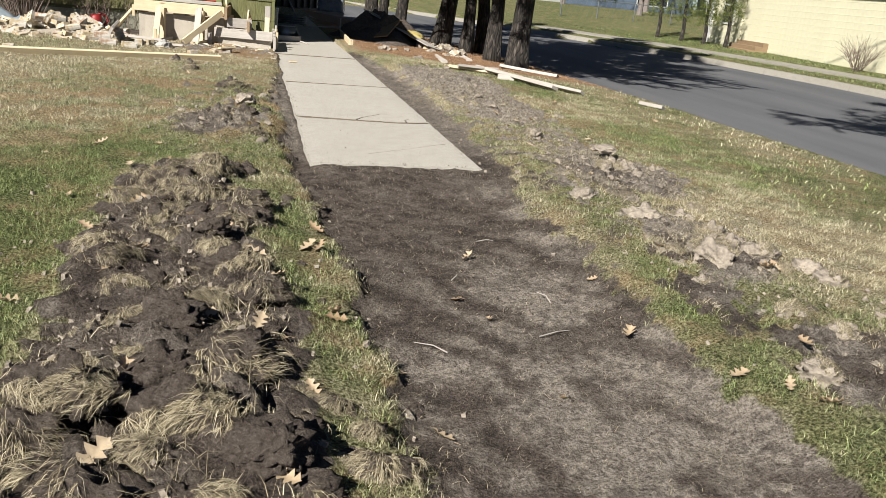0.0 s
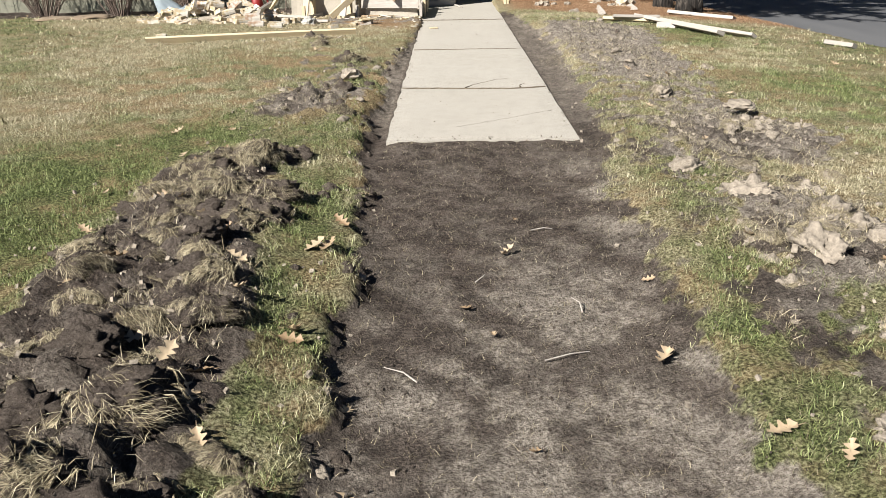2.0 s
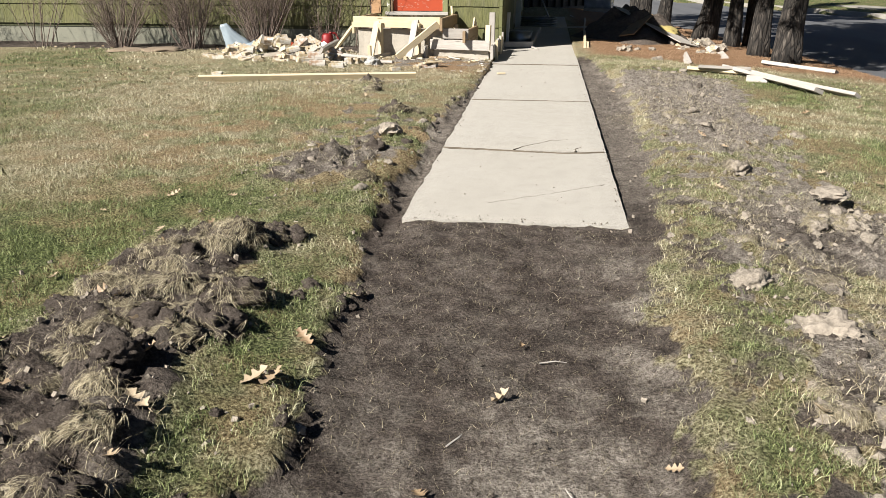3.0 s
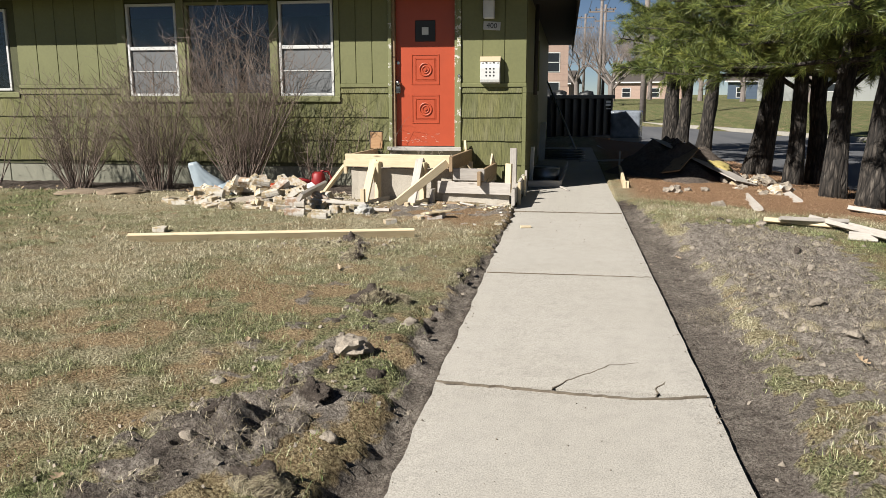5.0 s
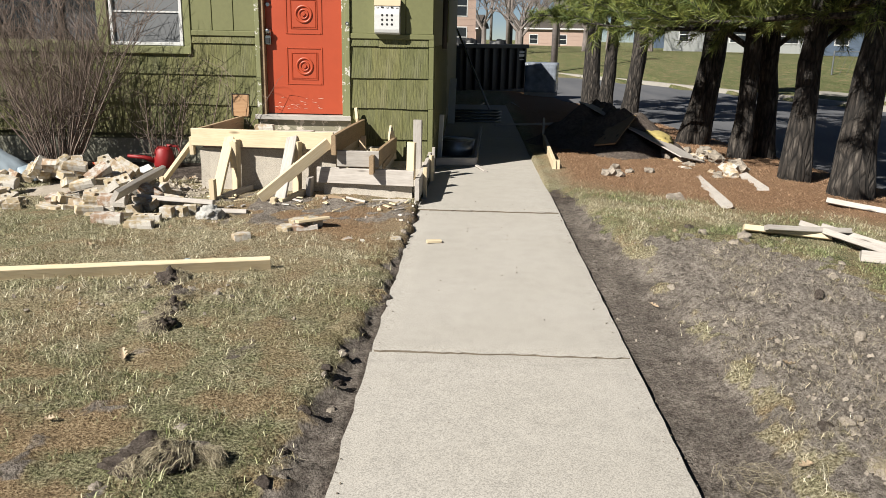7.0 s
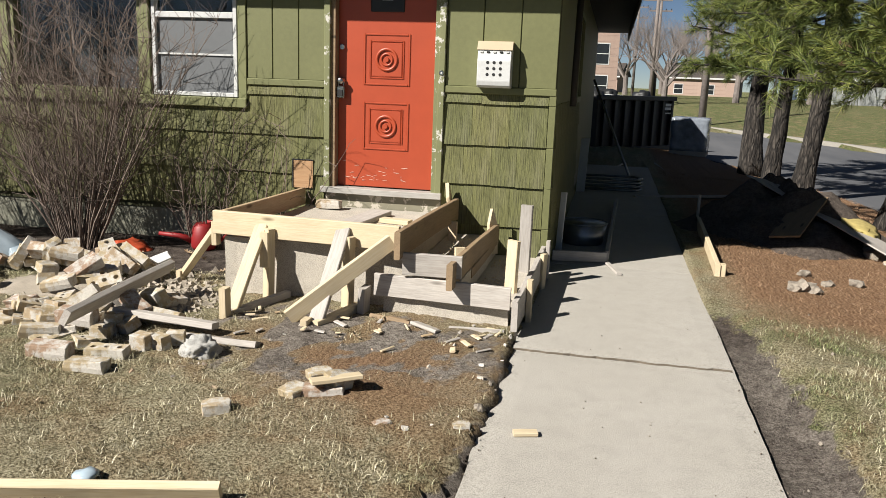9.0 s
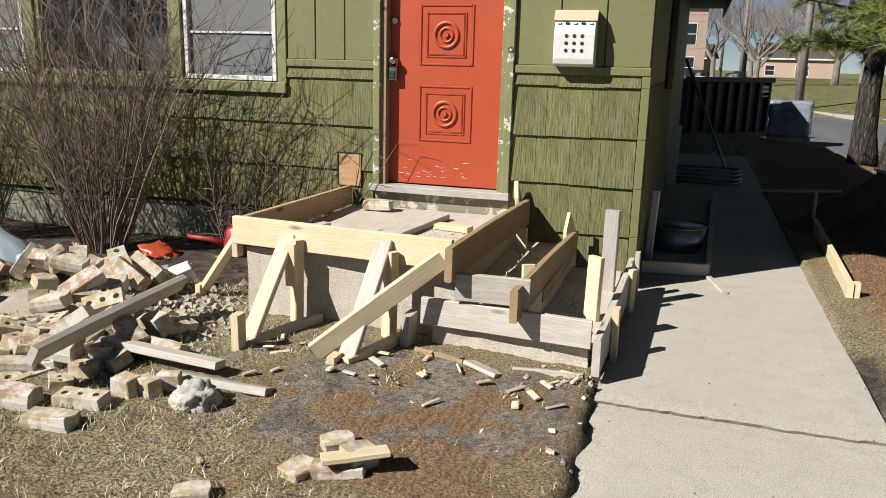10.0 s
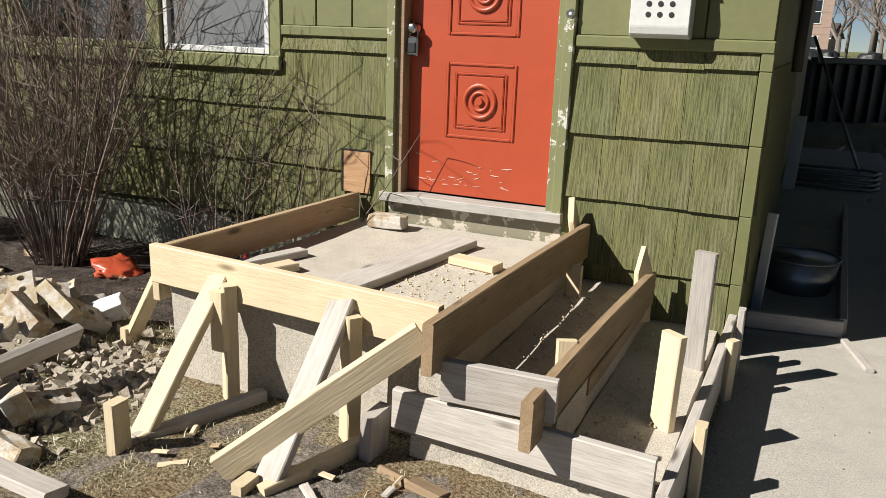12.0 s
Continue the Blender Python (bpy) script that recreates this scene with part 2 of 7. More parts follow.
M_PANEL = plain("olive painted panel", (0.2, 0.207, 0.083), 0.6, grain=25, amount=0.07, depth=0.1)
M_TRIMGREEN = chipped("olive trim paint", (0.24, 0.25, 0.105), (0.62, 0.58, 0.48), 0.68)
M_CASING = chipped("flaking casing paint", (0.25, 0.26, 0.12), (0.72, 0.7, 0.63), 0.57, 11.0)
# one dark olive for the wall core and the indoor surfaces
M_WALLDARK = plain("dark wall core and rooms", (0.1, 0.105, 0.05), 0.9)
M_DOOR = plain("orange red door paint", (0.52, 0.082, 0.03), 0.42, grain=8, amount=0.05, depth=0.03)
M_SCUFF = plain("primer under door paint", (0.75, 0.5, 0.42), 0.7, grain=60)
M_WHITE = plain("white painted frame", (0.78, 0.79, 0.78), 0.45, grain=40, amount=0.05)
M_SCREEN = plain("grey insect screen", (0.18, 0.19, 0.2), 0.8, grain=300, amount=0.05)
M_GLASS = glass_material()
M_CHROME = plain("worn chrome", (0.62, 0.62, 0.6), 0.25, 1.0, grain=60, amount=0.1)
M_BLACK = plain("black metal", (0.02, 0.02, 0.021), 0.5, grain=40)
M_RAW = wood("fresh sawn pine", (0.95, 0.81, 0.56), (0.78, 0.6, 0.36), vary=0.14)
M_OLDWOOD = wood("grey weathered board", (0.76, 0.71, 0.65), (0.44, 0.385, 0.335), vary=0.3)
M_BROWNWOOD = wood("old stained form board", (0.48, 0.34, 0.2), (0.24, 0.155, 0.085), vary=0.25)
M_TANWOOD = wood("tan form board", (0.7, 0.53, 0.33), (0.45, 0.3, 0.16), vary=0.15)
M_SILL = wood("peeling grey sill", (0.58, 0.56, 0.52), (0.36, 0.33, 0.29), vary=0.1, knots=False)
M_BRICK = brick_material()
M_MORTAR = concrete("mortar rubble", (0.66, 0.63, 0.58))
M_RUBBLE = concrete("tan broken rubble", (0.5, 0.44, 0.36))
M_BARK = bark_material()
M_TWIG = plain("bare shrub twigs", (0.25, 0.19, 0.155), 0.85, grain=40, amount=0.2)
M_GREYTWIG = plain("far bare branches", (0.28, 0.24, 0.22), 0.9, grain=10, amount=0.2)
M_NEEDLE = blade_material("pine needles", ((0.035, 0.06, 0.018), (0.085, 0.125, 0.032), (0.17, 0.21, 0.055)), ((0.11, 0.145, 0.033), (0.24, 0.275, 0.06), (0.44, 0.45, 0.12)), 0.45)
M_STRAWPINE = blade_material("fallen pine needles", ((0.24, 0.13, 0.07), (0.47, 0.29, 0.17), (0.7, 0.5, 0.33)), ((0.24, 0.13, 0.07), (0.47, 0.29, 0.17), (0.7, 0.5, 0.33)), 0.7)
M_DRYCLOD = plain("dry grey clods", (0.43, 0.375, 0.31), 0.97, grain=45, amount=0.28, depth=0.9, spec=0.1)
M_ASPHALT = asphalt_material()
M_KERB = concrete("kerb concrete", (0.4, 0.375, 0.33))
M_SOIL, _n, _b = nodes_of("dark turned soil")
_v = coords(_n)
_f, _m = noise_of(_n, _v, 75.0, 6.0, 0.75), noise_of(_n, _v, 21.0, 8.0, 0.75)
_c = mix(_n, 0.5, ramp(_n, _f, [(0.32, (0.03, 0.024, 0.021)), (0.52, (0.18, 0.148, 0.127)), (0.68, (0.42, 0.36, 0.305))]), ramp(_n, _m, [(0.36, (0.04, 0.032, 0.028)), (0.5, (0.17, 0.14, 0.12)), (0.7, (0.33, 0.28, 0.235))]))
coat(_n, _b, _c)
_b.inputs["Roughness"].default_value, _b.inputs["Specular IOR Level"].default_value = 0.97, 0.1
bump(_n, _b, mix(_n, 0.55, _f, _m), 1.0, 0.05)
M_OAK = leaf_material("dry oak leaf", (0.38, 0.26, 0.15), (0.6, 0.48, 0.33))
M_ROOF = plain("brown roof shingle", (0.09, 0.075, 0.065), 0.9, grain=20, amount=0.2)
M_SOFFIT = plain("dark brown eave", (0.05, 0.042, 0.035), 0.7, grain=20)


# ---- mesh helpers ----
def mesh_of(bm, name, smooth=False):
    me = bpy.data.meshes.new(name)
    bmesh.ops.recalc_face_normals(bm, faces=bm.faces)
    bm.to_mesh(me)
    bm.free()
    if smooth:
        me.polygons.foreach_set("use_smooth", [True] * len(me.polygons))
    return me


def thing(name, bm, material, label="", category="", group="", kind="", at=None, smooth=False):
    """A top-level thing: one mesh, or an Empty when bm is None."""
    ob = new(name, None if bm is None else mesh_of(bm, name, smooth))
    if bm is not None:
        ob.data.materials.append(material)
    if at is not None:
        ob.matrix_world = at
    return tagged(ob, label, category, group, kind)


def part(name, bm, material, parent, label="", at=None, smooth=False):
    """One mesh under a thing or a part; at is its pose in the parent."""
    me = bm if isinstance(bm, bpy.types.Mesh) else mesh_of(bm, name, smooth)
    ob = new(name, me)
    if not me.materials:
        me.materials.append(material)
    ob.parent = parent
    if at is not None:
        ob.matrix_local = at
    return tagged(ob, label)


def box(x0, x1, y0, y1, z0, z1, bevel=0.0, bm=None):
    bm = bm or bmesh.new()
    made = bmesh.ops.create_cube(bm, size=1.0)["verts"]
    for v in made:
        v.co = Vector(((x0 + x1) / 2 + v.co.x * (x1 - x0), (y0 + y1) / 2 + v.co.y * (y1 - y0), (z0 + z1) / 2 + v.co.z * (z1 - z0)))
    if bevel:
        edges = {e for v in made for e in v.link_edges}
        bmesh.ops.bevel(bm, geom=list(edges), offset=bevel, segments=1, affect="EDGES")
    return bm


def tube(points, radii, sides=6, bm=None, cap=True):
    """A round bar along points, with a radius at each."""
    bm = bm or bmesh.new()
    rings = []
    pts = [Vector(p) for p in points]
    side = None
    for i, p in enumerate(pts):
        d = (pts[min(i + 1, len(pts) - 1)] - pts[max(i - 1, 0)]).normalized()
        if side is None:
            side = d.cross(Vector((0.3, 0.2, 1)) if abs(d.z) < 0.9 else Vector((1, 0.2, 0))).normalized()
        side = (side - d * side.dot(d)).normalized()
        up = d.cross(side)
        r = radii[i] if hasattr(radii, "__len__") else radii
        rings.append([bm.verts.new(p + (side * math.cos(a) + up * math.sin(a)) * r) for a in (k * math.tau / sides for k in range(sides))])
    for a, b in zip(rings, rings[1:]):
        for k in range(sides):
            bm.faces.new((a[k], a[(k + 1) % sides], b[(k + 1) % sides], b[k]))
    if cap:
        bm.faces.new(rings[0][::-1])
        bm.faces.new(rings[-1])
    return bm


def disc(radius, depth, sides=20, bm=None, inner=0.0):
    """A round plate about the y axis, its front at y = -depth."""
    bm = bm or bmesh.new()
    return tube([(0, 0, 0), (0, -depth * 0.8, 0), (0, -depth, 0)], [radius, radius, radius * 0.9], sides, bm)


def ring(radius, thick, sides=24, bm=None):
    bm = bm or bmesh.new()
    loops = []
    for k in range(sides):
        a = k * math.tau / sides
        c, s = math.cos(a), math.sin(a)
        loops.append([bm.verts.new(((radius + thick * dr) * c, dy * thick, (radius + thick * dr) * s)) for dr, dy in ((-1, 0), (-0.5, -0.8), (0.5, -0.8), (1, 0))])
    for a, b in zip(loops, loops[1:] + loops[:1]):
        for k in range(3):
            bm.faces.new((a[k], a[k + 1], b[k + 1], b[k]))
    return bm


def along(p0, p1, roll=0.0):
    """A pose at p0 whose x axis points at p1, turned by roll degrees about it."""
    p0, p1 = Vector(p0), Vector(p1)
    q = (p1 - p0).to_track_quat("X", "Z")
    return Matrix.Translation(p0) @ q.to_matrix().to_4x4() @ Matrix.Rotation(radians(roll), 4, "X")


def lumber_bm(length, wide, thick, seed=0, cut0=0.0, cut1=0.0, point=False):
    """A sawn board from the origin along x; wide along z, thick along y, slightly warped."""
    rnd = random.Random(seed)
    bm = bmesh.new()
    n = max(3, int(length / 0.12))
    bow, twist = rnd.uniform(-0.006, 0.006) * min(length, 2), rnd.uniform(-0.02, 0.02)
    rings = []
    c = 0.004
    for i in range(n + 1):
        f = i / n
        x = f * length
        prof = [(-thick / 2 + c, -wide / 2), (thick / 2 - c, -wide / 2), (thick / 2, -wide / 2 + c), (thick / 2, wide / 2 - c),
                (thick / 2 - c, wide / 2), (-thick / 2 + c, wide / 2), (-thick / 2, wide / 2 - c), (-thick / 2, -wide / 2 + c)]
        a = twist * (f - 0.5)
        off = bow * math.sin(f * math.pi)
        row = []
        for y, z in prof:
            xx = x + (cut0 * z if i == 0 else 0) + (cut1 * z if i == n else 0)
            k = 1.0
            if point and f > 0.86:
                k = max(0.06, (1 - f) / 0.14)
            row.append(bm.verts.new((xx, y * math.cos(a) - z * k * math.sin(a) + off + rnd.uniform(-1, 1) * 0.0007, z * k + y * math.sin(a))))
        rings.append(row)
    for r0, r1 in zip(rings, rings[1:]):
        for k in range(8):
            bm.faces.new((r0[k], r0[(k + 1) % 8], r1[(k + 1) % 8], r1[k]))
    bm.faces.new(rings[0][::-1])
    bm.faces.new(rings[-1])
    return bm


def vnoise(x, y, seed=0, period=256):
    """Smooth lattice noise, 0 to 1."""
    table = np.random.default_rng(seed).random((period, period))
    xi, yi = np.floor(x).astype(int), np.floor(y).astype(int)
    fx, fy = x - xi, y - yi
    fx, fy = fx * fx * (3 - 2 * fx), fy * fy * (3 - 2 * fy)
    g = lambda a, b: table[a % period, b % period]
    return (g(xi, yi) * (1 - fx) + g(xi + 1, yi) * fx) * (1 - fy) + (g(xi, yi + 1) * (1 - fx) + g(xi + 1, yi + 1) * fx) * fy


def fbm(x, y, scale, octaves=4, seed=0):
    out, amp, total = 0.0, 1.0, 0.0
    for k in range(octaves):
        out = out + amp * vnoise(x * scale + 17.3 * k, y * scale - 9.1 * k, seed + k)
        total += amp
        amp *= 0.5
        scale *= 2.03
    return out / total


def step(a, b, x):
    t = np.clip((x - a) / (b - a), 0, 1)
    return t * t * (3 - 2 * t)


def blob(x, y, cx, cy, rx, ry, turn=0.0):
    c, s = math.cos(radians(turn)), math.sin(radians(turn))
    dx, dy = x - cx, y - cy
    return np.exp(-(((dx * c + dy * s) / rx) ** 2 + ((dy * c - dx * s) / ry) ** 2))


# ---- ground ----
ROAD_Y = np.array([-300, -40, 0, 8, 12, 17, 22, 27, 33, 40, 52, 68, 95, 300.0])
ROAD_N = np.array([7.6, 7.3, 7.0, 6.8, 6.6, 6.1, 5.4, 4.5, 2.8, 0.4, -5.0, -14, -38, -240.0])
ROAD_F = np.array([14.9, 14.7, 14.3, 14.2, 14.1, 14.0, 13.5, 12.4, 10.4, 7.8, 2.5, -6.5, -30, -232.0])
SLAB_L, SLAB_R, SLAB_END = 0.854, 2.072, 5.4


def road_near(y):
    return np.interp(y, ROAD_Y, ROAD_N)


def road_far(y):
    return np.interp(y, ROAD_Y, ROAD_F)


def lay(x, y):
    """Height and the soil, dry and needles masks of the ground."""
    n1, n2, n3 = fbm(x, y, 1.3, 4, 3), fbm(x, y, 7.0, 4, 11), fbm(x, y, 22.0, 3, 23)
    rag = (n2 - 0.5) * 0.22 + (n3 - 0.5) * 0.14
    z = 0.05 + (n1 - 0.5) * 0.05 + (n3 - 0.5) * 0.034
    z = z - 0.045 * step(0.35, 0.85, x + rag) * (1 - step(1.2, 1.5, x)) * (1 - step(5.0, 5.8, y))
    soil = np.zeros_like(x)
    # the ground falls towards the street
    z = z - 0.05 * np.clip(x - 2.6, 0, 4.2) - 0.012 * np.clip(y - 13, 0, 12) * step(1.0, 3.0, x)
    # ridges of turned sod on both sides
    left = step(-0.4, -0.05, x) * (1 - step(0.5, 0.78, x)) * step(0.9, 1.5, y) * (1 - step(4.6, 5.25, y))
    left = left * (1 - step(0.1, 0.45, x + (y - 4.9) * 0.16) * step(2.4, 3.2, y) * 0.85)
    left2 = blob(x, y, 0.22, 6.35, 0.33, 0.75, -22) + 0.55 * blob(x, y, -0.35, 10.0, 0.45, 0.22) + 0.4 * blob(x, y, 0.3, 8.4, 0.12, 0.3)
    right = (blob(x, y, 3.05, 5.3, 0.55, 0.75) + blob(x, y, 2.78, 3.55, 0.42, 0.6) + blob(x, y, 2.72, 2.1, 0.42, 0.5)
             + blob(x, y, 3.0, 8.8, 0.55, 2.2, 4) * 1.0 + blob(x, y, 3.25, 10.8, 0.75, 1.1) * 0.8)
    lump = np.clip(left * 1.0 + left2 + np.clip(right * 1.25, 0, 1) * 0.9, 0, 1.2)
    crumble = np.abs(fbm(x, y, 5.0, 4, 41) - 0.5) * 2.6
    relief = 1 - 0.62 * step(1.5, 2.5, x)
    z = z + lump * relief * (0.03 + 0.10 * crumble * (0.5 + n1)) + lump * ((n3 - 0.5) * 0.085 + (fbm(x, y, 60.0, 2, 47) - 0.5) * 0.04)
    soil = np.maximum(soil, step(0.2, 0.6, lump * (0.5 + crumble * 0.75 + rag)))
    # bared soil where the old walk was taken up, and beside the slab
    pl = np.interp(y, [-10, 2.0, 3.2, 4.2, 5.0, 5.9, 6.9, 7.7, 8.3, 9.4, 10, 11.9, 13.5], [0.9, 0.91, 0.88, 0.82, 0.74, 0.68, 0.76, 0.65, 0.67, 0.75, 0.79, 0.86, 0.9])
    pr = np.interp(y, [-10, 1.7, 2.5, 3.6, 4.6, 5.3, 6.8, 8.1, 10, 11.6, 13.4, 14.4], [2.14, 2.12, 2.08, 2.12, 2.12, 2.26, 2.38, 2.43, 2.5, 2.42, 2.3, 2.14])
    cut = step(-0.07, 0.05, x - pl - rag * 0.85) * (1 - step(-0.14, 0.08, x - pr - rag)) * (1 - step(13.2, 14.2, y))
    base = -0.058 + 0.05 * step(4.5, 5.3, y) - 0.018 * step(5.45, 6.2, y) + (n2 - 0.5) * 0.035 + (n3 - 0.5) * 0.022 + 0.03 * step(1.75, 2.1, x) * (1 - step(4.9, 5.3, y)) - 0.012 * step(5.3, 5.8, y) * step(1.9, 2.1, x)
    deep = 0.05 * blob(x, y, 0.78, 5.7, 0.1, 0.8)
    z = z - 0.014 * step(0.2, 0.75, x) * (1 - step(0.9, 1.2, x)) * step(5.2, 6.5, y)
    z = z * (1 - cut) + (base - deep) * cut
    soil = np.maximum(soil, cut)
    # the planting bed along the house and the pine-straw under the trees
    bed = step(13.35, 13.75, y + (n1 - 0.5) * 0.6) * (1 - step(-1.3, -1.05, x)) * (1 - step(14.9, 15.2, y))
    soil = np.maximum(soil, bed * 0.85)
    soil = np.maximum(soil, 0.95 * blob(x, y, -0.05, 12.35, 1.1, 0.75) * step(0.36, 0.56, n2))
    soil = np.maximum(soil, 0.8 * np.clip(1.4 * blob(x, y, 2.75, 6.0, 0.7, 2.6), 0, 1) * step(0.44, 0.58, n2 * 0.6 + n3 * 0.4))
    soil = np.maximum(soil, 0.72 * blob(x, y, 2.4, 3.1, 0.35, 1.3) * step(0.46, 0.58, n2))
    tuft = blob(x, y, 0.2, 7.8, 0.75, 2.2) * step(0.55, 0.68, n2)
    z, soil = z + tuft * 0.035 * n3, np.maximum(soil, tuft * 0.75)
    z = z - 0.02 * bed
    needles = np.clip(step(12.7, 14.0, y + (n1 - 0.5) * 1.6 + 0.35 * (x - 3.2)) * step(2.1, 2.5, x) * (1 - step(6.6, 7.2, x)) + 0.85 * blob(x, y, 0.25, 12.1, 0.75, 0.75) * step(0.35, 0.6, n1), 0, 1)
    needles = needles * (1 - step(30, 40, y))
    # under the slab, the stoop, the house and the road
    under = step(SLAB_L + 0.02, SLAB_L + 0.05, x) * (1 - step(SLAB_R - 0.05, SLAB_R - 0.02, x)) * step(SLAB_END + 0.02, SLAB_END + 0.05, y) * (1 - step(24, 25, y))
    z = z * (1 - under) - 0.12 * under
    near, far = road_near(y), road_far(y)
    on = step(-0.15, 0.15, x - near + rag * 0.6) * (1 - step(-0.1, 0.05, x - far - 0.1))
    edge = 1 - step(0.0, 0.8, near - x)
    z = z * (1 - edge * 0.7) + -0.2 * edge * 0.7
    z = np.where(x > far, -0.09 + 0.01 * np.clip(x - far, 0, 8) + 0.06 * np.clip(x - far, 0, 12) * step(30, 42, y) + (n1 - 0.5) * 0.05, z)
    z = z * (1 - on) + -0.34 * on
    # dry and green stretches; a blob darkens the lawn at the near left
    n0 = fbm(x, y, 0.55, 4, 71)
    dry = np.clip(0.32 + (n0 - 0.5) * 2.4 + (n2 - 0.5) * 1.1, 0, 1)
    dry = dry + 0.35 * step(5.2, 7.5, y) * (1 - step(2.5, 4, np.abs(x))) + 0.25 * step(7.0, 9.5, y) * (1 - step(0.4, 0.8, x)) - 0.5 * (1 - step(4.5, 6.8, y)) * (1 - step(-0.2, 0.4, x)) - 0.6 * blob(x, y, 0.66, 3.4, 0.28, 1.5)
    dry = dry + 0.4 * blob(x, y, 3.4, 6.0, 1.1, 4.0) - 0.6 * blob(x, y, -0.9, 2.8, 0.9, 1.7) - 0.9 * blob(x, y, 2.55, 2.1, 0.4, 0.6) - 0.75 * blob(x, y, 2.4, 2.9, 0.35, 1.0) - 0.6 * blob(x, y, 2.45, 4.4, 0.25, 0.8) + 0.5 * blob(x, y, 0.1, 12, 1.3, 1.4)
    dry = np.where(x > far, dry * 0.12, np.clip(dry, 0.02, 1))
    dry = np.maximum(dry, lump * 0.85)
    return z, np.clip(soil, 0, 1), np.clip(dry, 0, 1), needles


def thatch_of(x, y):
    """Patches where the grass is dead down to brown thatch."""
    zone = 0.95 * blob(x, y, -0.2, 7.6, 1.5, 1.9) + 1.1 * blob(x, y, 0.2, 12.0, 1.0, 1.0) + 0.35 * blob(x, y, 0.75, 3.0, 0.18, 2.2) + 0.5 * blob(x, y, 3.6, 8.0, 0.9, 4.0) + 0.1
    return np.clip(zone * 1.3 * step(0.44, 0.6, fbm(x, y, 4.2, 5, 77)), 0, 1)


def dust_of(x, y):
    """Where the bared soil is dried out to pale sand."""
    u, v = x * 0.8 + y * 0.6, y * 0.8 - x * 0.6
    n = fbm(u * 2.2, v * 0.9, 4.0, 4, 131)
    d = 2.6 * blob(x, y, 1.86, 2.25, 0.34, 0.9, 14) + 0.8 * blob(x, y, 1.55, 2.2, 0.5, 0.7) + 0.22 - 0.08 * step(2.8, 3.6, y) + 0.5 * blob(x, y, 2.0, 4.3, 0.12, 0.7)
    d = d + 1.2 * blob(x, y, -0.1, 12.3, 1.2, 0.8) + 1.3 * step(2.3, 2.75, x) * (1 - step(4.2, 5.2, x)) * step(2.4, 4.2, y) + 0.55 * step(2.35, 2.6, x) * (1 - step(4, 5, x)) * step(2.1, 2.7, y) + 0.25 * (1 - step(0.6, 0.9, x)) * step(5.2, 5.8, y)
    m = fbm(x, y, 16.0, 3, 137)
    bank = step(2.4, 2.75, x) * (1 - step(3.6, 4.4, x)) * step(4.6, 6.5, y) * 0.8 + (step(2.08, 2.12, x) + 1 - step(0.82, 0.86, x)) * step(5.5, 6.5, y) * 0.6
    d = d * (1 - step(13.2, 13.5, y))
    return np.clip(bank * (0.6 + 0.4 * m) * (1 - step(12.8, 13.5, y)) + d * (0.1 + 1.25 * step(0.42, 0.58, n) * (0.5 + 0.9 * step(0.4, 0.6, m))), 0, 1)


def axis_steps(lo, hi, fine, mid_lo, mid_hi, mid):
    inner = np.arange(lo, hi + 1e-6, fine)
    a, b = np.arange(mid_lo, lo - 1e-6, mid), np.arange(hi + mid, mid_hi, mid)
    out, d = [], mid
    x = mid_hi
    while x < 900:
        d *= 1.22
        x += d
        out.append(x)
    low, d, x = [], mid, mid_lo
    while x > -900:
        d *= 1.22
        x -= d
        low.append(x)
    return np.concatenate([low[::-1], a, inner, b, out])


def build_ground():
    xs = axis_steps(-1.0, 3.7, 0.033, -7.0, 15.0, 0.09)
    ys = axis_steps(1.2, 12.0, 0.033, -2.5, 20.0, 0.09)
    gx, gy = np.meshgrid(xs, ys)
    z, soil, dry, needles = lay(gx.ravel(), gy.ravel())
    nx, ny = len(xs), len(ys)
    me = bpy.data.meshes.new("ground")
    me.vertices.add(nx * ny)
    me.vertices.foreach_set("co", np.stack([gx.ravel(), gy.ravel(), z], 1).astype(np.float32).ravel())
    i = (np.arange(ny - 1)[:, None] * nx + np.arange(nx - 1)[None, :]).ravel()
    quads = np.stack([i, i + 1, i + nx + 1, i + nx], 1).astype(np.int32)
    me.loops.add(quads.size)
    me.loops.foreach_set("vertex_index", quads.ravel())
    me.polygons.add(len(quads))
    me.polygons.foreach_set("loop_start", np.arange(0, quads.size, 4, dtype=np.int32))
    me.update(calc_edges=True)
    me.polygons.foreach_set("use_smooth", np.ones(len(quads), dtype=bool))
    for key, value in (("soil", soil), ("dry", dry), ("needles", needles), ("thatch", thatch_of(gx.ravel(), gy.ravel())), ("dust", dust_of(gx.ravel(), gy.ravel()))):
        me.attributes.new(key, "FLOAT", "POINT").data.foreach_set("value", value.astype(np.float32))
    me.materials.append(M_GROUND)
    tagged(new("ground", me), "patchy half-dry lawn with bared dark soil", "ground", kind="structure")


build_ground()


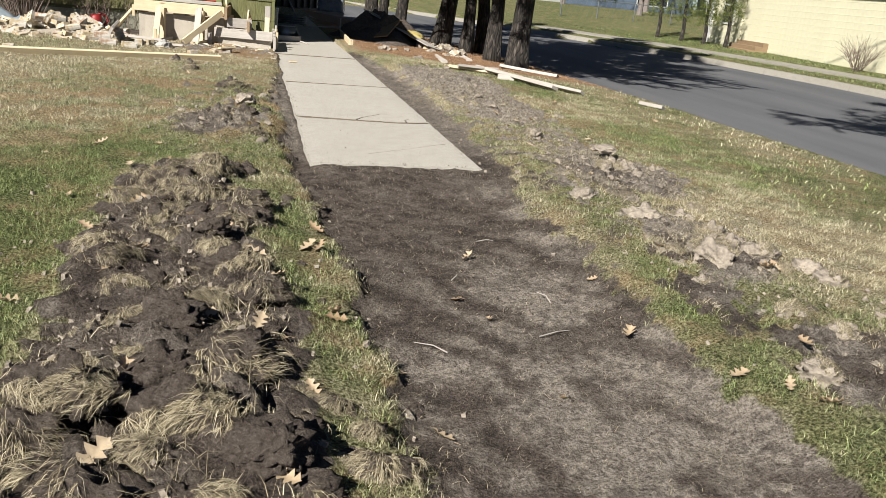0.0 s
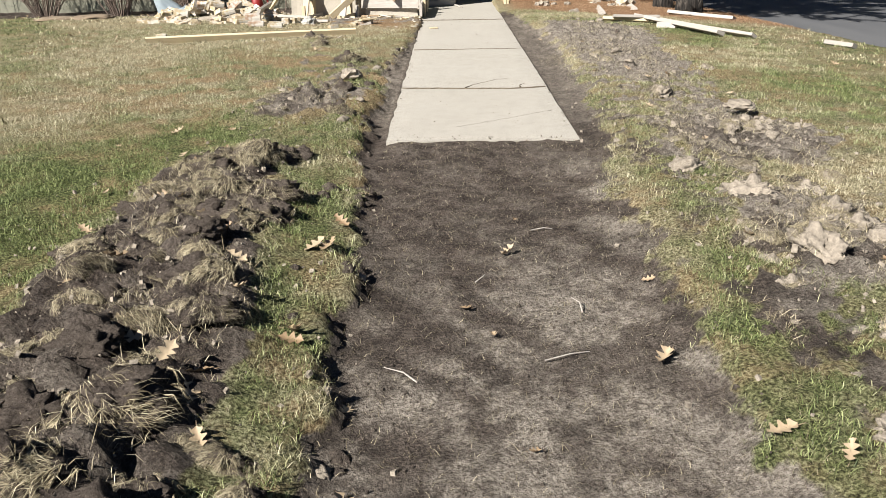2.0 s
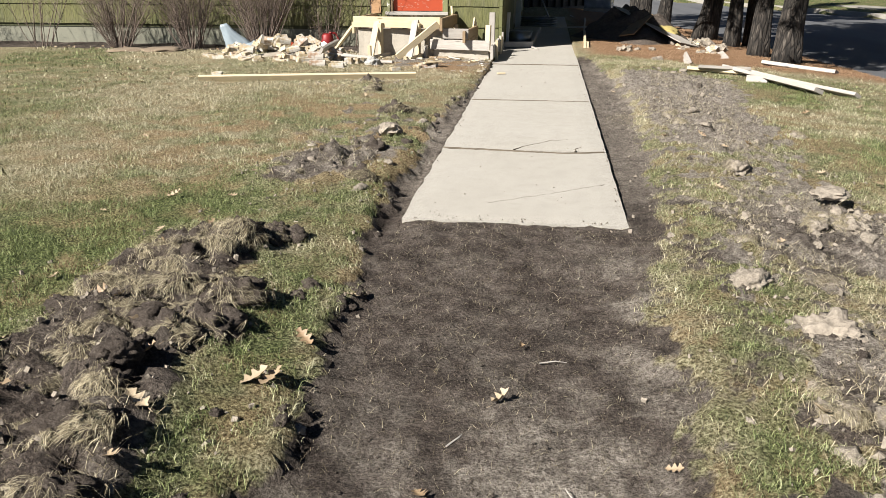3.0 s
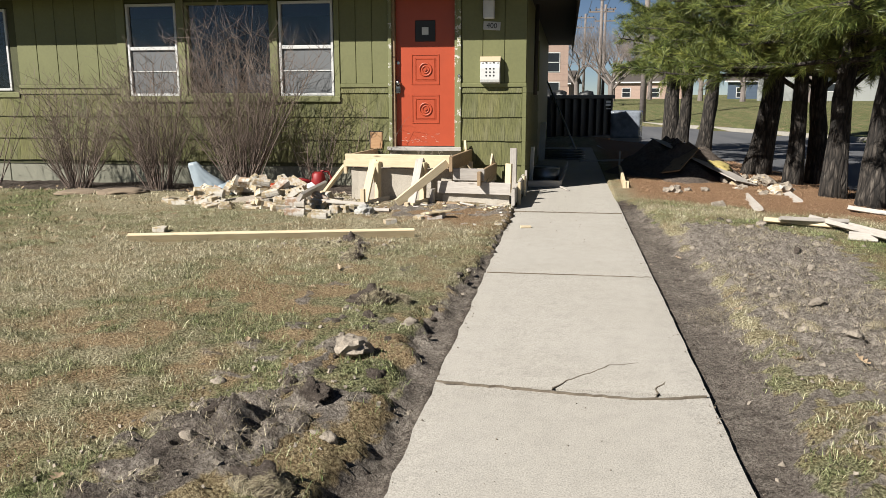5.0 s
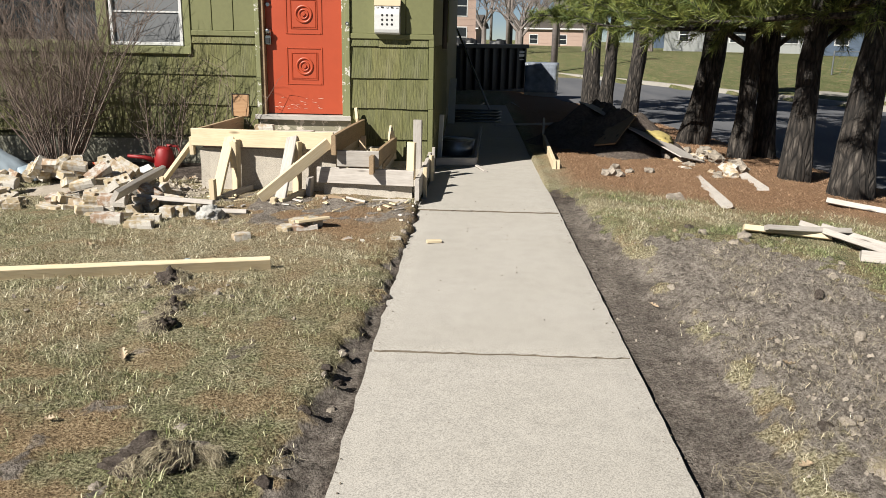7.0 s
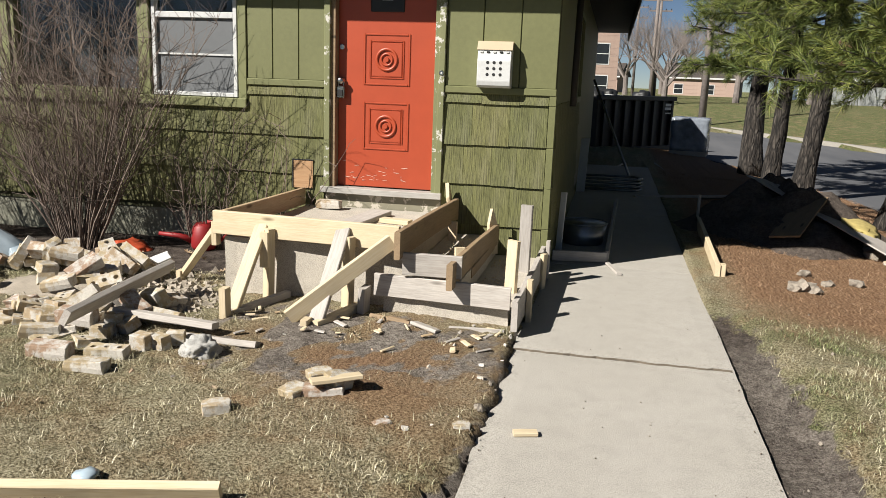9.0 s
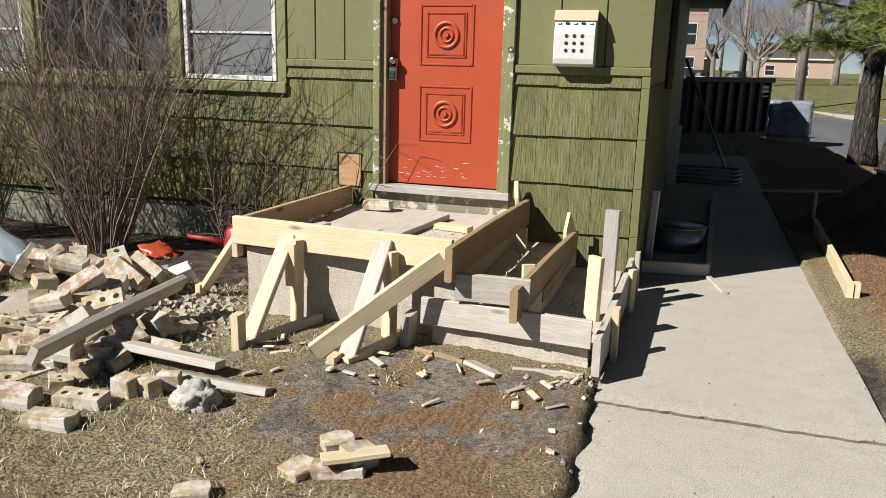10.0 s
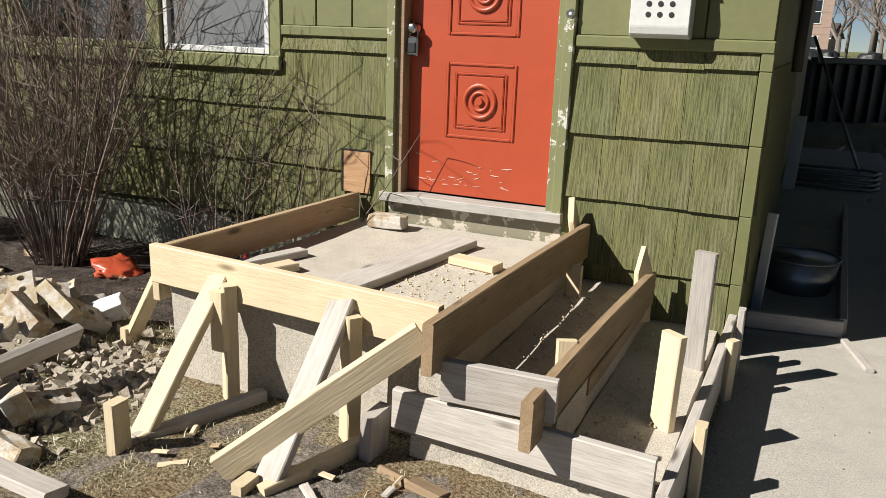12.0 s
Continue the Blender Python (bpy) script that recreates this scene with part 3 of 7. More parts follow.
def blades(name, x, y, z, dry, height, width, lean, material, label, category, seed, curl=0.4, turn=None):
    """Grass as single bent blades of two faces each."""
    rng = np.random.default_rng(seed)
    n = len(x)
    a = rng.random(n) * math.tau if turn is None else turn
    h = height * (0.5 + rng.random(n))
    w = width * (0.6 + 0.8 * rng.random(n))
    ln = lean * (0.3 + rng.random(n)) * h
    b = rng.random(n) * math.tau
    cx, cy = np.cos(a) * w / 2, np.sin(a) * w / 2
    lx, ly = np.cos(b) * ln, np.sin(b) * ln
    p = np.zeros((n, 5, 3))
    p[:, 0] = np.stack([x - cx, y - cy, z - 0.008], 1)
    p[:, 1] = np.stack([x + cx, y + cy, z - 0.008], 1)
    p[:, 2] = np.stack([x + cx * 0.8 + lx * 0.4, y + cy * 0.8 + ly * 0.4, z + h * 0.6], 1)
    p[:, 3] = np.stack([x - cx * 0.8 + lx * 0.4, y - cy * 0.8 + ly * 0.4, z + h * 0.6], 1)
    p[:, 4] = np.stack([x + lx, y + ly, z + h * (1 - curl * rng.random(n))], 1)
    me = bpy.data.meshes.new(name)
    me.vertices.add(n * 5)
    me.vertices.foreach_set("co", p.astype(np.float32).ravel())
    base = np.arange(n)[:, None] * 5
    loops = np.concatenate([base + np.array([[0, 1, 2, 3]]), base + np.array([[3, 2, 4]])], 1).astype(np.int32)
    me.loops.add(n * 7)
    me.loops.foreach_set("vertex_index", loops.ravel())
    me.polygons.add(n * 2)
    starts = (np.arange(n)[:, None] * 7 + np.array([[0, 4]])).ravel().astype(np.int32)
    me.polygons.foreach_set("loop_start", starts)
    me.update(calc_edges=True)
    me.attributes.new("dry", "FLOAT", "POINT").data.foreach_set("value", np.repeat(dry, 5).astype(np.float32))
    me.materials.append(material)
    return tagged(new(name, me), label, category, kind="stuff")


def sow():
    rng = np.random.default_rng(5)
    spots = [(-1.7, 4.4, 1.0, 6.0, 420000, 0.021), (-3.2, 5.0, 6.0, 13.6, 330000, 0.024), (-6.5, 7.2, 1.0, 14.0, 80000, 0.028), (14.2, 24.0, 10.0, 34.0, 50000, 0.05)]
    for k, (x0, x1, y0, y1, n, h) in enumerate(spots):
        x, y = rng.uniform(x0, x1, n), rng.uniform(y0, y1, n)
        z, soil, dry, needles = lay(x, y)
        keep = (soil + 0.9 * needles < rng.random(n) * 0.75) & (z > -0.17)
        keep &= (fbm(x, y, 6.0, 3, 90) > 0.34 + 0.26 * rng.random(n)) | (x > 13)
        if k == 2:
            keep &= ~((x > -3.2) & (x < 5.0) & (y > 6.0)) & ~((x > -1.7) & (x < 4.4) & (y < 6.0))
        keep &= rng.random(n) > 0.6 * thatch_of(x, y)
        keep &= ~((x > SLAB_L - 0.02) & (x < SLAB_R + 0.02) & (y > SLAB_END)) & ~((y > 12.85) & (x > -1.3) & (x < 2.2))
        x, y, z, dry = x[keep], y[keep], z[keep], dry[keep]
        d = np.clip((dry - 0.5) * 1.7 + 0.45 + rng.normal(0, 0.22, len(x)), 0, 1)
        blades("lawn_grass", x, y, z, d, h, 0.0018 if k < 1 else 0.0028 if k < 2 else 0.008, 1.4, M_BLADE, "short patchy lawn grass, green and straw", "grass", 100 + k)
    # limp dead stalks hanging on the turned sods
    n = 170000
    x, y = rng.uniform(-0.7, 4.0, n), rng.uniform(1.0, 11.5, n)
    z, soil, dry, needles = lay(x, y)
    clump = fbm(x, y, 4.5, 2, 55)
    rise = (x < 0.85) & (z > 0.085) | (x > 2.25) & (z > 0.03)
    keep = rise & (clump > 0.47)
    x, y, z = x[keep], y[keep], z[keep]
    blades("dead_sod_grass", x, y, z, np.ones(len(x)), 0.026, 0.0018, 2.4, M_STRAW, "long dead straw on overturned sods", "dead grass", 300, 0.9)
    # loose straws on the bare soil
    n = 7000
    x, y = rng.uniform(0.85, 2.2, n), rng.uniform(1.2, 5.4, n)
    z, soil, dry, needles = lay(x, y)
    blades("loose_straw", x, y, z + 0.008, np.ones(len(x)), 0.006, 0.0011, 6.0, M_STRAW, "loose dry straw scattered on bare soil", "straw", 310, 0.6)
    n = 60000
    x, y = rng.uniform(2.2, 6.4, n), rng.uniform(12.6, 24.0, n)
    z, soil, dry, needles = lay(x, y)
    keep = needles > rng.random(n)
    x, y, z = x[keep], y[keep], z[keep]
    blades("pine_straw", x, y, z + 0.006, np.ones(len(x)), 0.011, 0.003, 6.0, M_STRAWPINE, "fallen orange-brown pine needles under the trees", "pine straw", 320, 0.6)


sow()


# ---- road, kerb, walk ----
def strip(name, left, right, ys, z, thick, material, label, category):
    bm = bmesh.new()
    rows = []
    for y in ys:
        a, b = float(left(y)), float(right(y))
        rows.append([bm.verts.new(p) for p in ((a, y, z - thick), (a, y, z), ((a + b) / 2, y, z + 0.04 if b - a > 3 else z), (b, y, z), (b, y, z - thick))])
    for r0, r1 in zip(rows, rows[1:]):
        for k in range(4):
            bm.faces.new((r0[k], r0[k + 1], r1[k + 1], r1[k]))
    bm.faces.new(rows[0])
    bm.faces.new(rows[-1][::-1])
    return thing(name, bm, material, label, category, kind="structure")


_ys = list(np.concatenate([np.linspace(-200, -10, 12), np.linspace(-6, 60, 67), np.linspace(64, 280, 40)]))
strip("road", road_near, road_far, _ys, -0.235, 0.1, M_ASPHALT, "dark grey asphalt street with worn patches", "road")
kerb = thing("kerb", None, None, "pale concrete street kerb", "kerb", kind="structure")
for y0 in np.arange(4, 58, 3.0):
    bm = bmesh.new()
    rows = []
    for y in (y0, y0 + 1.0, y0 + 2.0, y0 + 2.985):
        f = float(road_far(y))
        rows.append([bm.verts.new((f + dx, y, dz)) for dx, dz in ((-0.02, -0.3), (-0.0, -0.21), (0.04, -0.095), (0.19, -0.085), (0.2, -0.3))])
    for r0, r1 in zip(rows, rows[1:]):
        for k in range(4):
            bm.faces.new((r0[k], r0[k + 1], r1[k + 1], r1[k]))
    bm.faces.new(rows[0])
    bm.faces.new(rows[-1][::-1])
    part("kerb_stone", bm, M_KERB, kerb)


def slab_bm(x0, x1, y0, y1, z1, seed, tilt=0.0):
    rnd = random.Random(seed)
    bm = bmesh.new()
    nx, ny = 10, max(4, int((y1 - y0) / 0.12))
    top = []
    for j in range(ny + 1):
        row = []
        for i in range(nx + 1):
            fx, fy = i / nx, j / ny
            edge = i in (0, nx) or j in (0, ny)
            x, y = x0 + (x1 - x0) * fx, y0 + (y1 - y0) * fy
            if i in (0, nx):
                x += rnd.uniform(-1, 1) * (0.009 if i == 0 else 0.003)
            if j in (0, ny):
                y += rnd.uniform(-1, 1) * 0.006
            row.append(bm.verts.new((x, y, z1 - (0.005 if edge else 0) + tilt * (fx - 0.5))))
        top.append(row)
    for j in range(ny):
        for i in range(nx):
            bm.faces.new((top[j][i], top[j][i + 1], top[j + 1][i + 1], top[j + 1][i]))
    rim = [top[0][i] for i in range(nx + 1)] + [top[j][nx] for j in range(1, ny + 1)] + [top[ny][i] for i in range(nx - 1, -1, -1)] + [top[j][0] for j in range(ny - 1, 0, -1)]
    low = [bm.verts.new((v.co.x, v.co.y, z1 - 0.1)) for v in rim]
    for k in range(len(rim)):
        bm.faces.new((rim[k], low[k], low[(k + 1) % len(rim)], rim[(k + 1) % len(rim)]))
    bm.faces.new(low)
    return bm


walkway = thing("walkway", None, None, "cracked pale concrete front walk", "walkway", kind="structure")
for k, (y0, y1) in enumerate(((SLAB_END, 7.17), (7.185, 9.495), (9.499, 12.66), (12.665, 15.0), (15.01, 18.0), (18.01, 21.0), (21.01, 24.0))):
    part("slab", slab_bm(SLAB_L, SLAB_R, y0, y1, 0.0 + (0.004 if k == 1 else 0), 40 + k, 0.004 * (k % 2)), M_WALK, walkway)


def crack(points, width, seed, z=0.006):
    """A ragged strip of dirt that fills a crack."""
    rnd = random.Random(seed)
    bm = bmesh.new()
    pts = [Vector((*p, z)) for p in points]
    fine = []
    for a, b in zip(pts, pts[1:]):
        n = max(2, int((b - a).length / 0.035))
        for i in range(n):
            fine.append(a.lerp(b, i / n) + Vector((rnd.uniform(-1, 1), rnd.uniform(-1, 1), 0)) * 0.009)
    fine.append(pts[-1])
    rows = []
    for i, p in enumerate(fine):
        d = (fine[min(i + 1, len(fine) - 1)] - fine[max(0, i - 1)]).normalized()
        s = Vector((-d.y, d.x, 0)) * width * rnd.uniform(0.3, 1.0) * (0.25 if i in (0, len(fine) - 1) else 1)
        rows.append([bm.verts.new(p + s), bm.verts.new(p - s), bm.verts.new(p - s - Vector((0, 0, 0.012))), bm.verts.new(p + s - Vector((0, 0, 0.012)))])
    for a, b in zip(rows, rows[1:]):
        for k in range(4):
            bm.faces.new((a[k], a[(k + 1) % 4], b[(k + 1) % 4], b[k]))
    part("crack", bm, M_CRACK, walkway, "dirt-filled crack")


crack([(0.86, 7.19), (1.1, 7.17), (1.38, 7.14), (1.75, 7.10), (1.86, 7.12), (2.06, 7.18)], 0.006, 1)
crack([(1.38, 7.15), (1.45, 7.28), (1.58, 7.42), (1.66, 7.52), (1.8, 7.58)], 0.0035, 2)
crack([(1.84, 7.12), (1.86, 7.26), (1.9, 7.33)], 0.005, 3)
crack([(1.3, 5.75), (1.6, 5.95), (2.0, 6.25)], 0.0007, 4, 0.0012)
crack([(0.86, 12.66), (1.3, 12.66), (1.7, 12.65), (2.06, 12.66)], 0.002, 5)
crack([(0.86, 9.495), (1.4, 9.495), (2.06, 9.495)], 0.0018, 6)


# ---- house ----
WALL, CORNER, WEST, BACK = 14.62, 0.872, -10.5, 27.0
house = thing("house", None, None, "one-storey house in olive green shakes and panels", "house", kind="structure")
# wall core, cut round the openings: (x0, x1, z0, z1)
OPEN = [(-7.62, -6.7, 1.36, 2.55), (-4.84, -4.06, 1.28, 2.58), (-3.94, -2.66, 1.29, 2.58), (-2.57, -1.77, 1.28, 2.58), (-0.94, -0.05, 0.54, 2.62)]


def wall_with_openings(x0, x1, y0, y1, z0, z1, holes):
    bm = bmesh.new()
    x = x0
    for a, b, lo, hi in sorted(holes):
        box(x, a, y0, y1, z0, z1, bm=bm)
        box(a, b, y0, y1, z0, lo, bm=bm)
        box(a, b, y0, y1, hi, z1, bm=bm)
        x = b
    box(x, x1, y0, y1, z0, z1, bm=bm)
    return bm


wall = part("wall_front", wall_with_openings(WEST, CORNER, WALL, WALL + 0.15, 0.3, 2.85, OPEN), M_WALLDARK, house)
part("wall_side", box(CORNER - 0.15, CORNER - 0.001, WALL + 0.15, BACK, 0.3, 2.85), M_PANEL, house)
part("wall_back", box(WEST, CORNER, BACK, BACK + 0.15, 0.0, 2.85), M_PANEL, house)
part("wall_west", box(WEST, WEST + 0.15, WALL + 0.15, BACK, 0.3, 2.85), M_PANEL, house)
# added indoor surfaces, in the same dark colour as the wall core
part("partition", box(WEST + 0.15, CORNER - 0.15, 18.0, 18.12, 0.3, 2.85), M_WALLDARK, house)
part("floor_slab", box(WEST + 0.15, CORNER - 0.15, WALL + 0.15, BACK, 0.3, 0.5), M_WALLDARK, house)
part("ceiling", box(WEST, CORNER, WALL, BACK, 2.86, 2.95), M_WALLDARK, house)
for k in range(7):
    a = WEST + 1.2 * k
    part("foundation_block", box(a, a + 1.19, WALL + 0.012, WALL + 0.16, -0.3, 0.30, 0.006), M_FOUND, house)
part("foundation", box(WEST + 8.4, CORNER, WALL + 0.012, WALL + 0.16, -0.3, 0.30), M_FOUND, house)
part("foundation_side", box(CORNER - 0.16, CORNER - 0.02, WALL + 0.16, BACK, -0.4, 0.30), M_FOUND, house)

# roof: low hip with deep eaves
bm = bmesh.new()
e0, e1 = WALL - 0.50, BACK + 0.5
w0, w1 = WEST - 0.6, CORNER + 0.66
low = [bm.verts.new(p) for p in ((w0, e0, 2.74), (w1, e0, 2.74), (w1, e1, 2.74), (w0, e1, 2.74))]
rid = [bm.verts.new(p) for p in ((w0 + 4.5, 20.8, 3.9), (w1 - 4.5, 20.8, 3.9))]
for f in ((low[0], low[1], rid[1], rid[0]), (low[1], low[2], rid[1]), (low[2], low[3], rid[0], rid[1]), (low[3], low[0], rid[0])):
    bm.faces.new(f)
part("roof", bm, M_ROOF, house)
part("soffit", box(w0, w1, e0, e1, 2.70, 2.735), M_SOFFIT, house)
part("fascia", box(w0, w1, e0 - 0.03, e0, 2.60, 2.75), M_SOFFIT, house)
part("fascia", box(w1, w1 + 0.03, e0 - 0.03, e1, 2.52, 2.75), M_SOFFIT, house)

# shakes, course by course
rnd = random.Random(8)


def shake_mesh(w, h):
    bm = bmesh.new()
    v = [bm.verts.new(p) for p in ((0, 0, h), (w, 0, h), (w, -0.024, 0), (0, -0.024, 0), (0, 0.0, 0), (w, 0.0, 0), (0, -0.006, h), (w, -0.006, h))]
    for f in ((v[6], v[7], v[2], v[3]), (v[3], v[2], v[5], v[4]), (v[0], v[6], v[3], v[4]), (v[1], v[5], v[2], v[7]), (v[0], v[1], v[7], v[6])):
        bm.faces.new(f)
    me = mesh_of(bm, "shake")
    me.materials.append(M_SHAKE)
    return me


SHAKES = {}


def shake_course(x0, x1, z0, z1, parent, side=False):
    x = x0
    while x < x1 - 0.01:
        w = min(rnd.choice((0.17, 0.2, 0.23, 0.26, 0.3)), x1 - x)
        if x1 - x - w < 0.09:
            w = x1 - x
        key = (round(w, 3), round(z1 - z0, 3))
        if key not in SHAKES:
            SHAKES[key] = shake_mesh(w - 0.0025, z1 - z0)
        dz = rnd.uniform(-0.004, 0.004)
        at = pose(x, WALL - 0.002 - rnd.uniform(0, 0.003), z0 + dz) if not side else pose(CORNER + 0.002, x, z0 + dz, 0, 0, 90)
        part("shake", SHAKES[key], M_SHAKE, parent, at=at)
        x += w


for z0, z1 in ((0.355, 0.69), (0.68, 1.01), (1.0, 1.335)):
    if z1 < 1.3:
        shake_course(WEST, -1.01, z0, z1, wall)
    shake_course(0.0, CORNER - 0.045, z0, z1, wall)
shake_course(0.0, CORNER - 0.045, 0.06, 0.365, wall)
for x0, x1, z1 in ((WEST, -7.72, 1.335), (-7.72, -6.6, 1.275), (-6.6, -4.98, 1.335), (-4.98, -1.69, 1.21), (-1.69, -1.01, 1.335)):
    shake_course(x0, x1, 1.0, z1, wall)
    if z1 > 1.3:
        shake_course(x0, x1, 1.325, 1.42, wall)
shake_course(0.0, CORNER - 0.045, 1.325, 1.42, wall)
for z0, z1 in ((0.06, 0.365), (0.355, 0.69), (0.68, 1.01), (1.0, 1.335), (1.325, 1.42)):
    part("corner_piece", box(CORNER - 0.042, CORNER + 0.012, WALL - 0.026, WALL + 0.04, z0, z1 - 0.012, 0.003), M_PANEL, wall)
side = house.children[1]
for z0, z1 in ((0.06, 0.365), (0.355, 0.69), (0.68, 1.01), (1.0, 1.335)):
    shake_course(WALL + 0.05, 19.0, z0, z1, side, True)

# grooved panels above the belt
for x0, x1 in ((WEST, -7.72), (-6.6, -4.98), (-1.69, -1.005)):
    part("belt", box(x0, x1, WALL - 0.032, WALL - 0.001, 1.40, 1.455, 0.006), M_PANEL, wall)
part("belt", box(0.0, CORNER + 0.012, WALL - 0.032, WALL - 0.001, 1.40, 1.455, 0.006), M_PANEL, wall)


def panels(x0, x1, z0, z1, w):
    n = max(1, round((x1 - x0) / w))
    d = (x1 - x0) / n
    for k in range(n):
        part("panel_board", box(x0 + k * d + 0.003, x0 + (k + 1) * d - 0.003, WALL - 0.016, WALL - 0.002, z0, z1, 0.004), M_PANEL, wall)


panels(0.0, CORNER + 0.005, 1.455, 2.70, 0.29)
panels(-1.69, -1.005, 1.455, 2.70, 0.22)
panels(WEST, -7.75, 1.455, 2.70, 0.3)
panels(-6.58, -4.98, 1.455, 2.70, 0.3)


# windows
def window(name, x0, x1, z0, z1, rail, label, screen=True):
    w = thing(name, None, None, label, "window", kind="structure", at=pose(0, WALL, 0))
    f = 0.035
    for a, b, c, d in ((x0, x0 + f, z0, z1), (x1 - f, x1, z0, z1), (x0 + f, x1 - f, z0, z0 + f), (x0 + f, x1 - f, z1 - f, z1)):
        part("window_frame", box(a, b, -0.014, 0.05, c, d, 0.004), M_WHITE, w)
    if rail:
        part("meeting_rail", box(x0 + f, x1 - f, -0.008, 0.04, rail - 0.025, rail + 0.025, 0.004), M_WHITE, w)
        part("pane", box(x0 + f, x1 - f, 0.03, 0.034, rail + 0.025, z1 - f), M_GLASS, w).visible_shadow = False
        part("screen_bar", box(x0 + f, x1 - f, 0.004, 0.014, (z0 + rail) / 2 + 0.005, (z0 + rail) / 2 + 0.02), M_WHITE, w)
        part("insect_screen", box(x0 + f, x1 - f, 0.016, 0.018, z0 + f, rail - 0.025), M_SCREEN, w)
    else:
        part("pane", box(x0 + f, x1 - f, 0.03, 0.034, z0 + f, z1 - f), M_GLASS, w).visible_shadow = False
    return w


window("window_1", -2.56, -1.78, 1.29, 2.57, 1.955, "white double-hung window with grey insect screen")
window("window_2", -4.83, -4.07, 1.29, 2.57, 1.955, "white double-hung window with grey insect screen")
pic = thing("window_3", None, None, "wide dark picture window in olive trim", "window", kind="structure", at=pose(0, WALL, 0))
part("pane", box(-3.92, -2.68, 0.04, 0.045, 1.31, 2.57), M_GLASS, pic).visible_shadow = False
for a, b, c, d in ((-3.94, -3.9, 1.29, 2.58), (-2.7, -2.66, 1.29, 2.58), (-3.9, -2.7, 1.29, 1.33), (-3.9, -2.7, 2.54, 2.58)):
    part("window_frame", box(a, b, -0.01, 0.06, c, d, 0.004), M_TRIMGREEN, pic)
w4 = window("window_4", -7.6, -6.72, 1.37, 2.54, None, "small white-framed window behind shrubs")
for a in (-7.3, -7.01):
    part("muntin", box(a - 0.012, a + 0.012, 0.0, 0.03, 1.4, 2.5), M_WHITE, w4)
for a, b in ((-4.98, -4.845), (-4.055, -3.945), (-2.655, -2.575), (-1.765, -1.69)):
    part("window_trim", box(a, b, WALL - 0.03, WALL - 0.001, 1.21, 2.70, 0.005), M_TRIMGREEN, house)
part("window_sill", box(-4.845, -1.69, WALL - 0.045, WALL - 0.001, 1.205, 1.285, 0.006), M_TRIMGREEN, house)
part("window_trim", box(-7.72, -6.6, WALL - 0.03, WALL - 0.001, 1.27, 1.35, 0.005), M_TRIMGREEN, house)
for a, b in ((-3.95, -3.2), (-3.35, -2.65)):
    part("curtain", box(a, b, WALL + 0.35, WALL + 0.37, 0.6, 2.6), plain("dark curtain", (0.05, 0.05, 0.06), 0.95, grain=10), house)

# front door
door = thing("door_1", None, None, "orange-red panelled front door, closed, paint scuffed at the bottom", "door", kind="structure", at=pose(-0.503, WALL, 0.6))
DW = 0.41
part("door_leaf", box(-DW, DW, 0.055, 0.1, 0.0, 2.0, 0.003), M_DOOR, door)
for s in (-1, 1):
    # the left jamb's darker material stands in for shade in the reveal
    part("jamb", box(s * 0.432 - 0.02, s * 0.432 + 0.02, -0.02, 0.12, -0.03, 2.03, 0.003), M_CASING if s > 0 else M_BROWNWOOD, door)
    part("casing", box(s * 0.476 - 0.026, s * 0.476 + 0.026, -0.045, -0.001, -0.045, 2.07, 0.005), M_CASING, door)
part("head_casing", box(-0.505, 0.505, -0.045, -0.001, 2.03, 2.09, 0.005), M_CASING, door)
part("threshold", lumber_bm(1.03, 0.13, 0.05, 3), M_SILL, door, "peeling grey wooden sill", at=pose(-0.525, 0.0, -0.032, 90))
part("riser", box(-0.5, 0.5, -0.004, 0.1, -0.2, -0.06, 0.004), chipped("peeling riser board", (0.3, 0.28, 0.2), (0.66, 0.6, 0.5), 0.54, 9.0), door)


def door_panel(cz, half_w, half_h):
    for k, (w, h, t, d) in enumerate(((half_w, half_h, 0.016, 0.007), (half_w * 0.74, half_h * 0.74, 0.012, 0.006))):
        for a, b, c, e in ((-w, -w + t, -h, h), (w - t, w, -h, h), (-w + t, w - t, -h, -h + t), (-w + t, w - t, h - t, h)):
            part("moulding", box(0.0 + a, 0.0 + b, 0.055 - d, 0.0545, cz + c, cz + e, 0.004), M_DOOR, door)
    p = part("raised_field", box(-half_w * 0.66, half_w * 0.66, 0.049, 0.0545, cz - half_h * 0.66, cz + half_h * 0.66, 0.005), M_DOOR, door)
    for r, t in ((0.083, 0.012), (0.046, 0.009)):
        part("rosette_ring", ring(r, t), M_DOOR, p, at=pose(0, 0.046, cz), smooth=True)
    part("rosette_boss", disc(0.02, 0.014, 14), M_DOOR, p, at=pose(0, 0.046, cz))


door_panel(1.04, 0.195, 0.205)
door_panel(0.505, 0.195, 0.195)
part("moulding_plate", box(-0.14, 0.14, 0.045, 0.0545, 1.41, 1.69, 0.006), M_BLACK, door, "black metal peephole plate")
part("sticker", box(-0.045, 0.045, 0.043, 0.0445, 1.5, 1.6), M_WHITE, door, "small white sticker")
rnd = random.Random(17)
